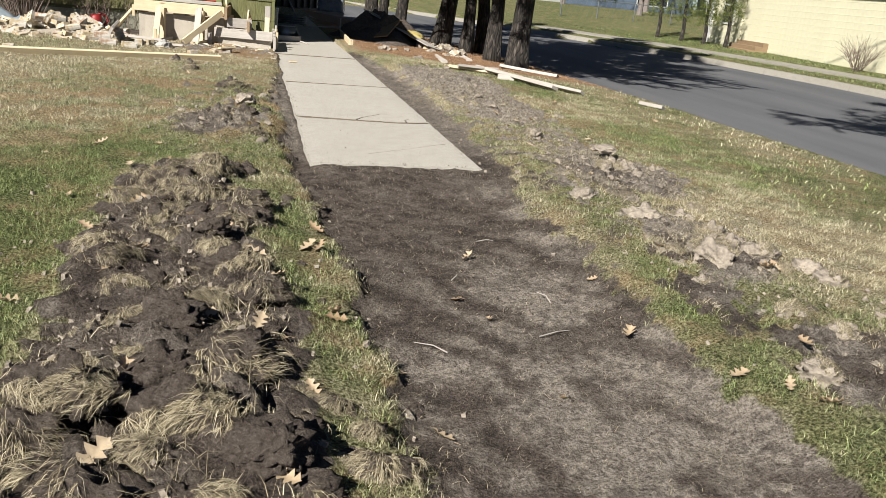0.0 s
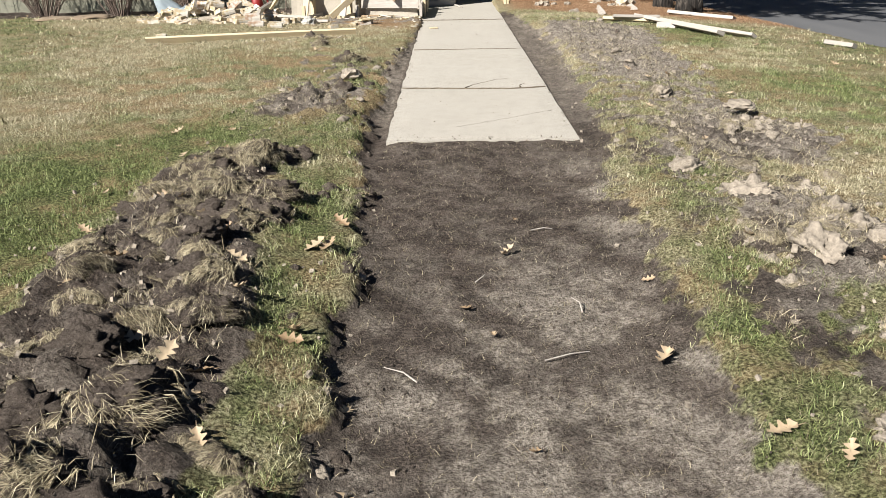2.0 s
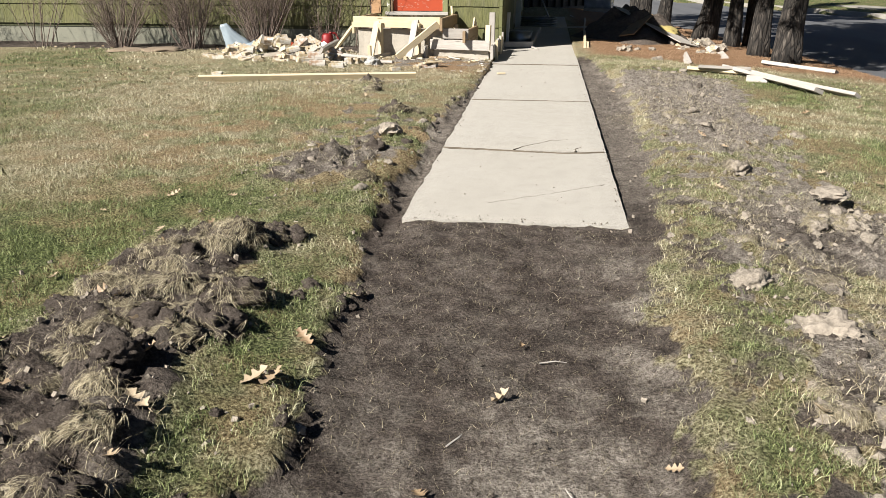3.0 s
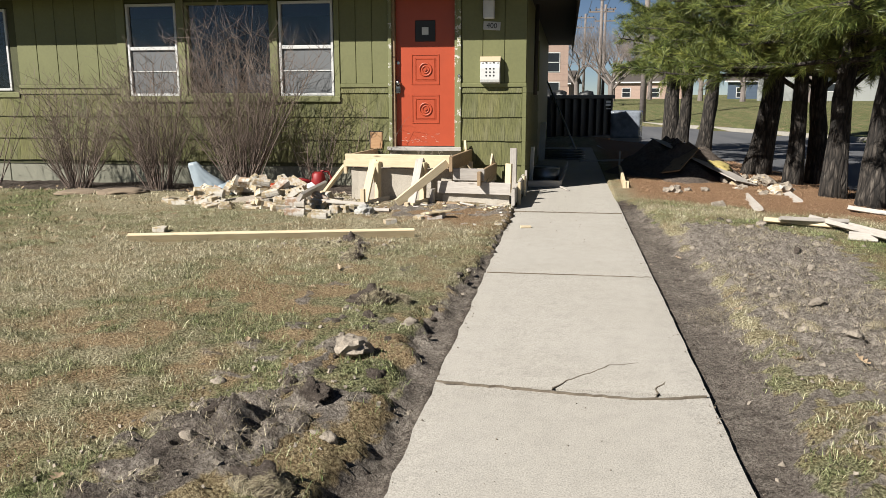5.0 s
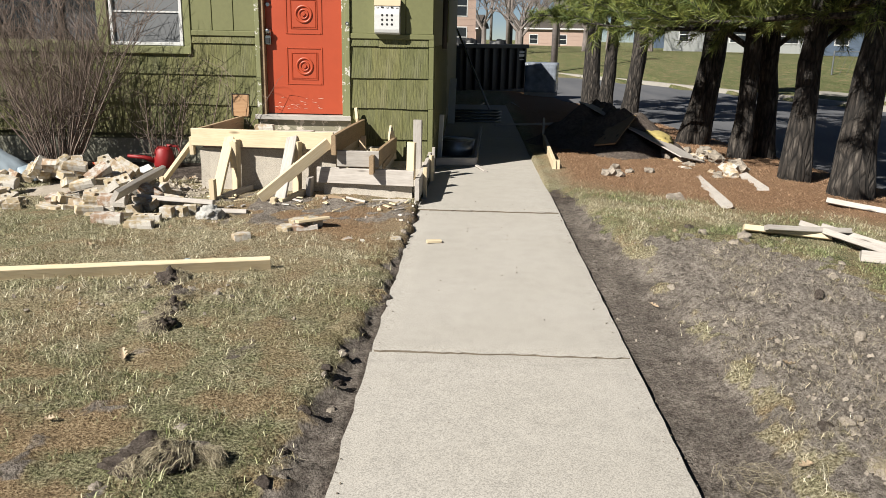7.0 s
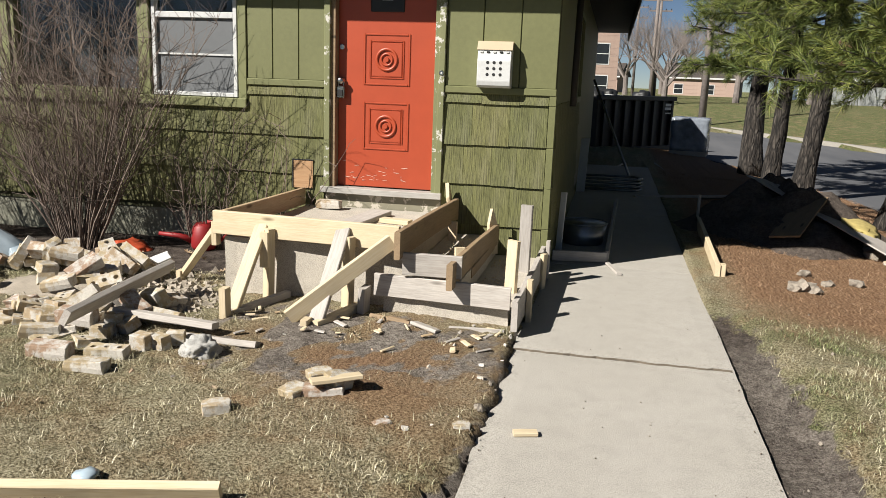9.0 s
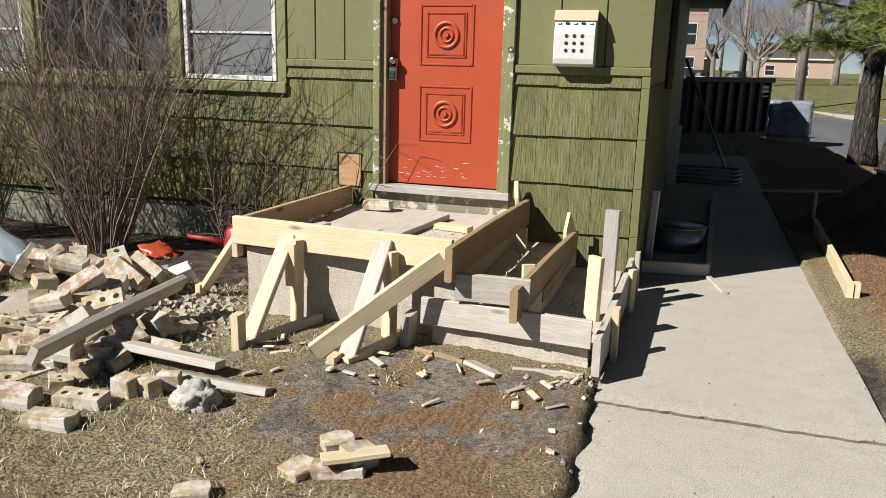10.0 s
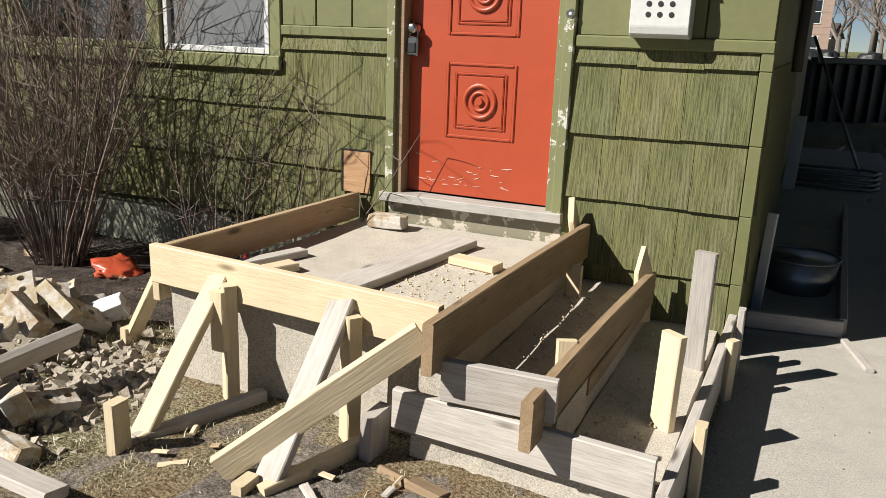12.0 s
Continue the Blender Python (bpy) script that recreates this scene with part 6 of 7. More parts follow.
def pine(x, y, z, dia, lean, seed, first=1.6, reach=2.2, tall=10.5, label="tall pine with rough grey bark and hanging boughs", extra=(), dense=1.0):
    rs = random.Random(seed)
    ob = thing("pine_tree", None, None, label, "pine tree", "row of pines along the street", at=pose(x, y, z))
    bm = bmesh.new()
    pts, rad = [], []
    for i in range(15):
        f = i / 14
        h = -0.15 + f * tall
        pts.append((lean[0] * h + 0.05 * math.sin(h * 1.3 + seed), lean[1] * h + 0.05 * math.cos(h * 1.1 + seed), h))
        rad.append(dia / 2 * ((1.45 if i == 0 else 1.12 if h < 0.7 else 1.0) * (1 - 0.8 * f)) + 0.01)
    tube(pts, rad, 14, bm)
    bmesh.ops.subdivide_edges(bm, edges=bm.edges[:], cuts=1, use_grid_fill=True)
    for v in bm.verts:
        p = Vector((v.co.x * 9, v.co.y * 9, v.co.z * 1.8))
        v.co += Vector((v.co.x - lean[0] * v.co.z, v.co.y - lean[1] * v.co.z, 0)).normalized() * 0.035 * noise.noise(p)
    part("trunk", bm, M_BARK, ob, smooth=True)
    spots, dirs, high, high_dirs = [], [], [], []
    boughs = []
    h = first
    while h < tall - 0.4:
        for _ in range(2 if h < 4 else 3):
            f = h / tall
            boughs.append((h, rs.random() * math.tau, reach * (1.05 - f) * rs.uniform(0.55, 1.15) + 0.25))
        h += rs.uniform(0.28, 0.5)
    boughs += list(extra)
    for h, a, ln in boughs:
        p = Vector((lean[0] * h, lean[1] * h, h))
        d = Vector((math.cos(a), math.sin(a), rs.uniform(-0.12, 0.2)))
        bpts, n = [p.copy()], 6
        for i in range(n):
            d = (d + Vector((rs.uniform(-1, 1), rs.uniform(-1, 1), rs.uniform(-0.7, 0.75))) * 0.13).normalized()
            p = p + d * ln / n
            if p.z < first + 0.25:
                p.z, d.z = first + 0.25, abs(d.z)
            bpts.append(p.copy())
        bm = tube(bpts, [0.032 * (1 - 0.75 * i / n) * min(1.3, ln / 1.6 + 0.3) for i in range(n + 1)], 5)
        for i in range(2, n + 1):
            for _ in range(2 if h > 5 else 3):
                q = bpts[i].lerp(bpts[i - 1], rs.random())
                e = (d * 0.7 + Vector((rs.uniform(-1, 1), rs.uniform(-1, 1), rs.uniform(-0.55, 0.6)))).normalized()
                sl = ln * rs.uniform(0.14, 0.3)
                end = q + e * sl
                end.z = max(end.z, first + 0.05)
                tube([q, q.lerp(end, 0.5) + Vector((0, 0, 0.02)), end], [0.009, 0.006, 0.004], 3, bm, False)
                k = max(2, int(sl / (0.085 if h < 4.5 else 0.28) * dense))
                for j in range(k):
                    g = (j + 1) / k
                    (spots if h < 4.5 else high).append(tuple(q.lerp(end, g) + Vector((rs.uniform(-1, 1), rs.uniform(-1, 1), rs.uniform(-1, 1))) * 0.035))
                    (dirs if h < 4.5 else high_dirs).append(tuple((e + Vector((0, 0, 0.1))).normalized()))
        part("bough", bm, M_BARK, ob)
    me = needles_mesh("needles", spots, dirs, seed)
    o = part("needles", me, M_NEEDLE, ob, "drooping tufts of long green needles")
    tagged(o, kind="stuff")
    # oversized needles, added high up to shade the trunks and ground below
    o = part("upper_needles", needles_mesh("upper_needles", high, high_dirs, seed + 7, 11, 0.34, 0.022), M_NEEDLE, ob, "dense green crown high up")
    tagged(o, kind="stuff")
    return ob


PINES = [(4.2, 25.5, -0.16, 0.52, (0.0, 0.0)), (4.15, 22.9, -0.15, 0.34, (0.01, 0.0)), (4.5, 22.2, -0.15, 0.4, (0.03, 0.0)), (4.9, 19.0, -0.14, 0.52, (0.10, 0.0)), (5.05, 17.3, -0.14, 0.32, (0.03, 0.0)),
         (5.55, 17.8, -0.14, 0.36, (0.0, 0.0)), (5.15, 15.5, -0.13, 0.36, (0.05, 0.0)), (5.35, 14.4, -0.13, 0.46, (0.03, 0.02))]
for k, (x, y, z, dia, ln) in enumerate(PINES):
    more = tuple((2.4 + 0.42 * i, math.radians(225 + rnd.uniform(-55, 55)), 2.0 + 0.35 * (i % 3)) for i in range(9))
    if k == 7:
        more += tuple((2.0 + 0.16 * i, math.radians(-112 + 17 * i), 2.7 + 0.25 * (i % 3)) for i in range(7))
    if k < 3:
        more = ()
    if k in (0, 2):
        more += tuple((2.3 + 0.35 * i, math.radians(165 + 22 * i), 1.5) for i in range(4))
    if k > 3:
        more += tuple((1.75 + 0.2 * i, math.radians(20 + 70 * i), 1.7 + 0.2 * (i % 2)) for i in range(4))
    pine(x, y, z, dia * 0.73, ln, 60 + k, 1.4 if k == 7 else 1.5 if k > 3 else 1.8, 1.7 if k < 3 else 2.9 if k in (3, 7) else 2.4, 10.5 - 0.4 * (k % 3), extra=more, dense=1.5)
# unseen pine, added outside the view to cast shadow on the road
pine(6.5, 5.9, -0.15, 0.42, (0.02, 0.0), 90, 2.9, 3.0, 9.5, dense=1.3)


# ---- across the street and far off ----
M_YSIDE = plain("cream yellow clapboard", (1.0, 0.94, 0.7), 0.6, grain=8, amount=0.05)
M_WSIDE = plain("pale grey clapboard", (0.42, 0.44, 0.43), 0.6, grain=8, amount=0.06)
M_BSIDE = plain("slate blue clapboard", (0.09, 0.13, 0.19), 0.6, grain=8, amount=0.08)
M_PINK = plain("pinkish stucco", (0.55, 0.4, 0.33), 0.8, grain=4, amount=0.08)
M_RROOF = plain("brick red shingle roof", (0.27, 0.1, 0.08), 0.85, grain=6, amount=0.2)
M_DARKGLASS = plain("dark window", (0.03, 0.035, 0.04), 0.08, grain=3)


def clap_house(name, at, length, depth, high, side, roof, label, windows, rise=1.6, over=0.4, boards=0.2, gable_x=True):
    """A small frame house; its front faces -y in its own pose, x along the front."""
    ob = thing(name, None, None, label, "house", at=at)
    part("wall_core", box(0.02, length - 0.02, 0.02, depth - 0.02, -0.3, high), side, ob)
    n = int(high / boards)
    me = mesh_of(box(0, length, -0.015, 0.02, 0, boards * 0.97, 0), "clapboard")
    mes = mesh_of(box(-0.015, 0.02, 0, depth, 0, boards * 0.97, 0), "clapboard")
    for k in range(n):
        part("clapboard", me, side, ob, at=pose(0, 0, k * boards, 5))
        part("clapboard", mes, side, ob, at=pose(0, 0, k * boards, 0, -5))
    bm = bmesh.new()
    o = over
    if gable_x:
        p = [(-o, -o, high), (length + o, -o, high), (length + o, depth + o, high), (-o, depth + o, high), (-o, depth / 2, high + rise), (length + o, depth / 2, high + rise)]
        fs = ((0, 1, 5, 4), (2, 3, 4, 5), (0, 4, 3), (1, 2, 5), (0, 3, 2, 1))
    else:
        p = [(-o, -o, high), (length + o, -o, high), (length + o, depth + o, high), (-o, depth + o, high), (length / 2, -o, high + rise), (length / 2, depth + o, high + rise)]
        fs = ((0, 4, 5, 3), (1, 2, 5, 4), (0, 1, 4), (2, 3, 5), (0, 3, 2, 1))
    vs = [bm.verts.new(c) for c in p]
    for f in fs:
        bm.faces.new([vs[i] for i in f])
    part("roof", bm, roof, ob)
    part("fascia", box(-o, length + o, -o - 0.02, -o, high - 0.16, high + 0.02), M_WHITE, ob)
    for x, z, w, h in windows:
        win = part("window", box(x, x + w, -0.06, -0.012, z, z + h), M_WHITE, ob)
        part("pane", box(x + 0.08, x + w - 0.08, -0.075, -0.055, z + 0.08, z + h - 0.08), M_DARKGLASS, win)
        part("glazing_bar", box(x + 0.06, x + w - 0.06, -0.085, -0.06, z + h / 2 - 0.03, z + h / 2 + 0.03), M_WHITE, win)
    return ob


yh = clap_house("house_yellow", pose(19.3, 31.2, -0.1, 0, 0, -94), 17.0, 9.0, 2.9, M_YSIDE, M_ROOF, "cream yellow clapboard bungalow across the street", [(1.2, 0.9, 0.9, 1.5)], 1.6, 0.55, 0.2)
part("corner_post", box(2.6, 2.8, -0.09, 0.0, 0.0, 2.9), M_YSIDE, yh)
part("corner_post", box(0.2, 0.4, -0.09, 0.0, 0.0, 2.9), M_WHITE, yh)
steps = thing("deck_steps", None, None, "brown wooden deck steps at the yellow house", "steps", at=pose(18.55, 28.2, -0.12, 0, 0, -94))
for k in range(3):
    part("tread", box(0, 1.9, -0.3 * k + 0.3, 0.62 - 0.0 * k, 0.38 - 0.14 * k - 0.1, 0.42 - 0.14 * k - 0.0), M_BROWNWOOD, steps)
clap_house("house_pale", pose(18.5, 80.0, 0.6, 0, 0, -14), 13.0, 8.0, 3.0, M_WSIDE, M_RROOF, "pale clapboard house with a brick-red roof and dormer", [(1.2, 0.9, 0.9, 1.3), (5.5, 0.9, 2.2, 1.4), (9.6, 0.9, 1.6, 1.3)], 3.0, 0.4)
dorm = thing("dormer", None, None, "white dormer on the red roof", "dormer", at=pose(20.9, 80.2, 4.05, 0, 0, -14))
part("wall", box(0, 1.3, 0, 2.2, 0, 1.2), M_WSIDE, dorm)
bm = bmesh.new()
v = [bm.verts.new(c) for c in ((-0.15, -0.15, 1.2), (1.45, -0.15, 1.2), (0.65, -0.15, 1.9), (-0.15, 2.4, 1.2), (1.45, 2.4, 1.2), (0.65, 2.4, 1.9))]
for f in ((0, 1, 2), (3, 5, 4), (0, 2, 5, 3), (1, 4, 5, 2), (0, 3, 4, 1)):
    bm.faces.new([v[i] for i in f])
part("roof", bm, M_WHITE, dorm)
part("pane", box(0.4, 0.9, -0.05, -0.005, 0.25, 1.0), M_DARKGLASS, dorm)
clap_house("house_blue", pose(27.0, 68.0, 0.55, 0, 0, -28), 11.0, 8.0, 3.0, M_BSIDE, M_ROOF, "slate blue house with white windows", [(1.2, 0.9, 1.0, 1.3), (3.6, 0.9, 1.0, 1.3), (6.4, 0.6, 2.6, 1.6)], 2.2, 0.4)
clap_house("house_grey", pose(39, 66, 0.5, 0, 0, -35), 11.0, 8.0, 3.0, M_WSIDE, M_ROOF, "pale grey house down the street", [(1.2, 0.9, 1.4, 1.3), (5, 0.9, 2, 1.3)], 2.2, 0.4)
clap_house("house_pink", pose(-8.5, 74, 0.0, 0, 0, 4), 10.0, 8.0, 6.2, M_PINK, M_ROOF, "pinkish two-storey building behind the yard", [(8.2, 3.2, 1.1, 1.7), (5.5, 3.2, 1.1, 1.7), (8.2, 0.7, 1.1, 1.7)], 1.6, 0.3, 0.5)
for k, (x, y, s) in enumerate(((8, 118, 9), (22, 112, 10), (-10, 130, 12), (36, 100, 9))):
    clap_house("house_far", pose(x, y, 0.0, 0, 0, -12), s, 8.0, 3.0, (M_PINK, M_BSIDE, M_PINK)[k % 3], M_ROOF, "distant pale house down the street", [(1, 0.9, 1.2, 1.3), (4.5, 0.9, 1.6, 1.3)], 2.0, 0.4, 0.5)

strip("pavement", lambda y: road_far(y) + 1.5, lambda y: road_far(y) + 2.7, list(np.linspace(4, 33, 30)), -0.03, 0.1, M_KERB, "pale concrete pavement across the street", "pavement")


def limb(bm, p, d, ln, r, depth, rs):
    pts, rad, n = [p.copy()], [r], 4
    for i in range(n):
        d = (d + Vector((rs.uniform(-1, 1), rs.uniform(-1, 1), rs.uniform(-0.3, 0.7))) * 0.22).normalized()
        p = p + d * ln / n
        pts.append(p.copy())
        rad.append(r * (1 - 0.5 * (i + 1) / n))
    tube(pts, rad, 6 if depth > 2 else 4 if depth > 1 else 3, bm, False)
    if depth:
        for i in range(2, n + 1):
            for _ in range(2):
                e = (d * 0.8 + Vector((rs.uniform(-1, 1), rs.uniform(-1, 1), rs.uniform(-0.2, 0.9)))).normalized()
                limb(bm, pts[i], e, ln * rs.uniform(0.45, 0.68), rad[i] * 0.6, depth - 1, rs)


_bare = []
for k in range(3):
    rs = random.Random(400 + k)
    ob = thing("bare_tree", None, None, "bare grey deciduous tree down the street", "tree", "bare street trees", at=pose((9.5, 13.5, 5.5)[k], (66, 80, 78)[k], 0))
    bm = bmesh.new()
    tube([(0, 0, -0.3), (0.02, 0, 1.2), (0.05, 0.03, 2.6)], [0.3, 0.22, 0.19], 9, bm)
    part("trunk", bm, M_GREYTWIG, ob)
    for a in range(5):
        bm = bmesh.new()
        limb(bm, Vector((0.05, 0.03, 1.9 + 0.18 * a)), Vector((math.cos(a * 1.3), math.sin(a * 1.3), 1.0)).normalized(), 3.4, 0.11, 3, rs)
        part("limb", bm, M_GREYTWIG, ob)
    _bare.append(ob)
for k, (x, y, s) in enumerate(((4.5, 62, 0.8), (16, 74, 1.0), (2.5, 96, 1.2), (11, 100, 1.2), (19, 66, 1.0), (-1.5, 105, 1.2), (24, 60, 0.9), (30, 58, 1.1), (7.5, 120, 1.3), (21, 41, 0.7))):
    o = copy_thing(_bare[k % 3], pose(x, y, 0, 0, 0, k * 70))
    o.scale = (s, s, s)


# utility poles
def utility_pole(x, y, high, r, label, arm=1.0):
    ob = thing("utility_pole", None, None, label, "utility pole", at=pose(x, y, -0.2))
    part("pole", tube([(0, 0, 0), (0, 0, high)], [r, r * 0.7], 10), M_GREYTWIG, ob, smooth=True)
    for z in (high - 0.5, high - 1.6):
        part("crossarm", box(-arm, arm, -0.06, 0.06, z, z + 0.12), M_GREYTWIG, ob)
        for dx in (-0.9, -0.45, 0.45, 0.9):
            part("insulator", box(dx * arm - 0.04, dx * arm + 0.04, -0.04, 0.04, z + 0.12, z + 0.26), M_BLACK, ob)
    return ob


utility_pole(5.3, 46, 8.5, 0.17, "wooden utility pole beside the road")
utility_pole(4.0, 70, 9.5, 0.16, "wooden utility pole down the street")
utility_pole(3.3, 98, 10.5, 0.16, "wooden utility pole far down the street")
utility_pole(4.9, 84, 10, 0.16, "wooden utility pole far down the street")
for k, (a, b) in enumerate((((4.6, 46, 8.0), (3.3, 70, 9.0)), ((6.0, 46, 8.0), (4.7, 70, 9.0)), ((5.3, 46, 7.0), (-12, 14, 6.0)), ((6.0, 46, 6.8), (14, 14, 6.6)), ((3.3, 70, 9.0), (2.6, 98, 10)), ((4.7, 70, 9.0), (4.1, 98, 10)))):
    a, b = Vector(a), Vector(b)
    pts = [a.lerp(b, i / 12) - Vector((0, 0, 1.1 * math.sin(math.pi * i / 12))) for i in range(13)]
    thing("overhead_cable", tube(pts, 0.018, 4), M_BLACK, "black overhead cable between poles", "cable")

# small ornamental conifers and shrubs across the street
for k, (x, y, s) in enumerate(((17.2, 31.5, 1.0), (17.6, 30.2, 0.85), (17.9, 29.0, 0.8), (18.0, 27.6, 1.05))):
    rs = random.Random(500 + k)
    ob = thing("small_conifer", None, None, "small dark evergreen on the far lawn", "evergreen", "evergreens by the yellow house", at=pose(x, y, -0.1))
    part("trunk", tube([(0, 0, -0.1), (0.04, 0, 0.7 * s), (0.0, 0.05, 1.4 * s), (0, 0, 3.2 * s)], [0.09, 0.07, 0.06, 0.02], 8), M_BARK, ob)
    spots, dirs = [], []
    while len(spots) < 420:
        h, a = rs.uniform(0.95, 3.4) * s, rs.random() * math.tau
        r = (0.75 - 0.12 * h) * s * math.sqrt(rs.random()) * (0.8 + 0.4 * noise.noise(Vector((math.cos(a) * 2, math.sin(a) * 2, h * 2 + k))))
        spots.append((math.cos(a) * r, math.sin(a) * r, h))
        dirs.append((math.cos(a) * 0.8, math.sin(a) * 0.8, 0.5))
    o = part("needles", needles_mesh("needles", spots, dirs, 510 + k, 16, 0.16), M_NEEDLE, ob)
    tagged(o, kind="stuff")
rs = random.Random(77)
ob = thing("shrub", None, None, "bare twiggy shrub by the yellow house", "shrub", at=pose(17.9, 20.4, -0.1))
for s in range(26):
    bm = bmesh.new()
    limb(bm, Vector((rs.uniform(-0.1, 0.1), rs.uniform(-0.1, 0.1), 0)), Vector((rs.uniform(-1, 1), rs.uniform(-1, 1), 1.2)).normalized(), 0.75, 0.012, 1, rs)
    part("stem", bm, M_TWIG, ob)
fence = thing("chain_link_fence", None, None, "grey chain-link fence round a far yard", "fence", at=pose(15.5, 38.5, 0.1, 0, 0, -18))
for k in range(6):
    part("post", tube([(k * 1.8, 0, -0.3), (k * 1.8, 0, 1.15)], 0.03, 6), M_GALV, fence)
for z in (0.15, 1.12):
    part("rail", tube([(0, 0, z), (9.0, 0, z)], 0.02, 6), M_GALV, fence)
for k in range(36):
    part("wire", tube([(k * 0.25, 0, 0.1), (k * 0.25 + 0.25, 0, 1.12)], 0.006, 3), M_GALV, fence)


# ---- turned sods, clods and leaves ----
def sod_mesh(seed, lx, ly, lz, level=4):
    """A torn strip of sod: crumbly soil, broad along x."""
    bm = bmesh.new()
    bmesh.ops.create_icosphere(bm, subdivisions=level, radius=1.0)
    s = Vector((seed * 3.7, seed * 1.3, seed * 0.7))
    for v in bm.verts:
        p = v.co.copy()
        k = 1 + 0.4 * noise.noise(p * 1.5 + s) + 0.3 * noise.noise(p * 3.9 + s) + 0.24 * noise.noise(p * 8.5 + s) + 0.16 * noise.noise(p * 18 + s)
        v.co = Vector((p.x * lx, p.y * ly, max(p.z, -0.35) * lz)) * k
    me = mesh_of(bm, "sod", True)
    return me


def straw_mesh(seed, sod_of, n=260, length=0.07):
    """Dead grass combed over the top of a sod and hanging down its near side."""
    rng = np.random.default_rng(seed)
    count = len(sod_of.vertices)
    at, up = np.zeros(count * 3), np.zeros(count * 3)
    sod_of.vertices.foreach_get("co", at)
    sod_of.vertices.foreach_get("normal", up)
    at, up = at.reshape(-1, 3), up.reshape(-1, 3)
    mat = fbm(at[:, 0] + seed, at[:, 1], 9.0, 2, seed)
    top = np.flatnonzero((up[:, 2] > 0.15) & (mat > 0.47))
    pick = rng.choice(top, n)
    root, nrm = at[pick] + rng.normal(0, 0.002, (n, 3)), up[pick]
    a = -math.pi / 2 + 1.1 * np.sin(root[:, 0] * 14 + seed) + rng.normal(0, 0.45, n)
    d = np.stack([np.cos(a), np.sin(a), np.zeros(n)], 1)
    d = d - nrm * (d * nrm).sum(1)[:, None] * 0.8
    L = length * (0.35 + 1.1 * rng.random(n))
    p1 = root + d * (L * 0.5)[:, None] + nrm * (0.006 + 0.01 * rng.random(n))[:, None]
    p2 = root + d * L[:, None] - np.array([0, 0, 1.0]) * (L * (0.05 + 0.4 * rng.random(n)))[:, None] + nrm * 0.004
    side = np.stack([-np.sin(a), np.cos(a), np.zeros(n)], 1) * (0.0004 + 0.0006 * rng.random(n))[:, None]
    co = np.stack([root - side, root + side, p1 + side, p1 - side, p2], 1).reshape(-1, 3)
    me = bpy.data.meshes.new("straw")
    me.vertices.add(n * 5)
    me.vertices.foreach_set("co", co.astype(np.float32).ravel())
    base = np.arange(n)[:, None] * 5
    loops = np.concatenate([base + np.array([[0, 1, 2, 3]]), base + np.array([[3, 2, 4]])], 1).astype(np.int32)
    me.loops.add(n * 7)
    me.loops.foreach_set("vertex_index", loops.ravel())
    me.polygons.add(n * 2)
    me.polygons.foreach_set("loop_start", (np.arange(n)[:, None] * 7 + np.array([[0, 4]])).ravel().astype(np.int32))
    me.update(calc_edges=True)
    me.attributes.new("dry", "FLOAT", "POINT").data.foreach_set("value", np.ones(n * 5, dtype=np.float32))
    me.materials.append(M_STRAW)
    return me


SODS = []
for k, (lx, ly, lz) in enumerate(((0.2, 0.1, 0.075), (0.16, 0.09, 0.085), (0.24, 0.1, 0.07), (0.13, 0.1, 0.08), (0.18, 0.12, 0.085), (0.1, 0.08, 0.06))):
    _sod = sod_mesh(k + 1, lx, ly, lz)
    SODS.append((_sod, straw_mesh(700 + k, _sod, (2200, 1500, 2400, 1300, 900, 1100)[k], 0.075)))
CLODS = [sod_mesh(20 + k, s, s * 0.85, s * 0.7, 3) for k, s in enumerate((0.085, 0.065, 0.05, 0.038))]
for m, _ in SODS:
    m.materials.append(M_SOIL)
CLODS_DRY = [m.copy() for m in CLODS]
for m in CLODS:
    m.materials.append(M_SOIL)
SODS_DRY = [(m.copy(), s) for m, s in SODS]
for m, _ in SODS_DRY:
    m.materials[0] = M_DRYCLOD
for m in CLODS_DRY:
    m.materials.append(M_DRYCLOD)


def ground_z(x, y):
    return float(lay(np.array([x]), np.array([y]))[0][0])


rnd = random.Random(3)


def sod(x, y, k, rz, scale=1.0, straw=True, label="overturned sod with dead grass and dark soil", kinds=SODS):
    ob = new("sod_clump", kinds[k][0])
    ob.matrix_world = pose(x, y, ground_z(x, y) - 0.01, rnd.uniform(-12, 12), rnd.uniform(-10, 10), rz)
    ob.scale = (scale, scale, scale)
    tagged(ob, label, "sod", "overturned sods beside the bared path")
    if straw:
        part("dead_grass", SODS[k][1], M_STRAW, ob, "pale dead grass hanging over the sod")["kind"] = "stuff"


y = 1.25
while y < 4.95:
    x0 = float(np.interp(y, [1.2, 2.0, 2.6, 3.5, 4.2, 4.95], [-0.25, -0.1, 0.0, -0.27, -0.15, 0.02]))
    x1 = float(np.interp(y, [1.2, 2.0, 2.6, 3.0, 3.7, 4.4, 4.95], [0.82, 0.8, 0.55, 0.45, 0.52, 0.5, 0.3]))
    x = x0 + rnd.uniform(0, 0.12)
    while x < x1:
        sod(x, y + rnd.uniform(-0.07, 0.07), rnd.randrange(6), rnd.uniform(-38, 38), rnd.uniform(0.45, 0.95), rnd.random() < 0.9)
        x += rnd.uniform(0.17, 0.3)
    y += rnd.uniform(0.16, 0.22)
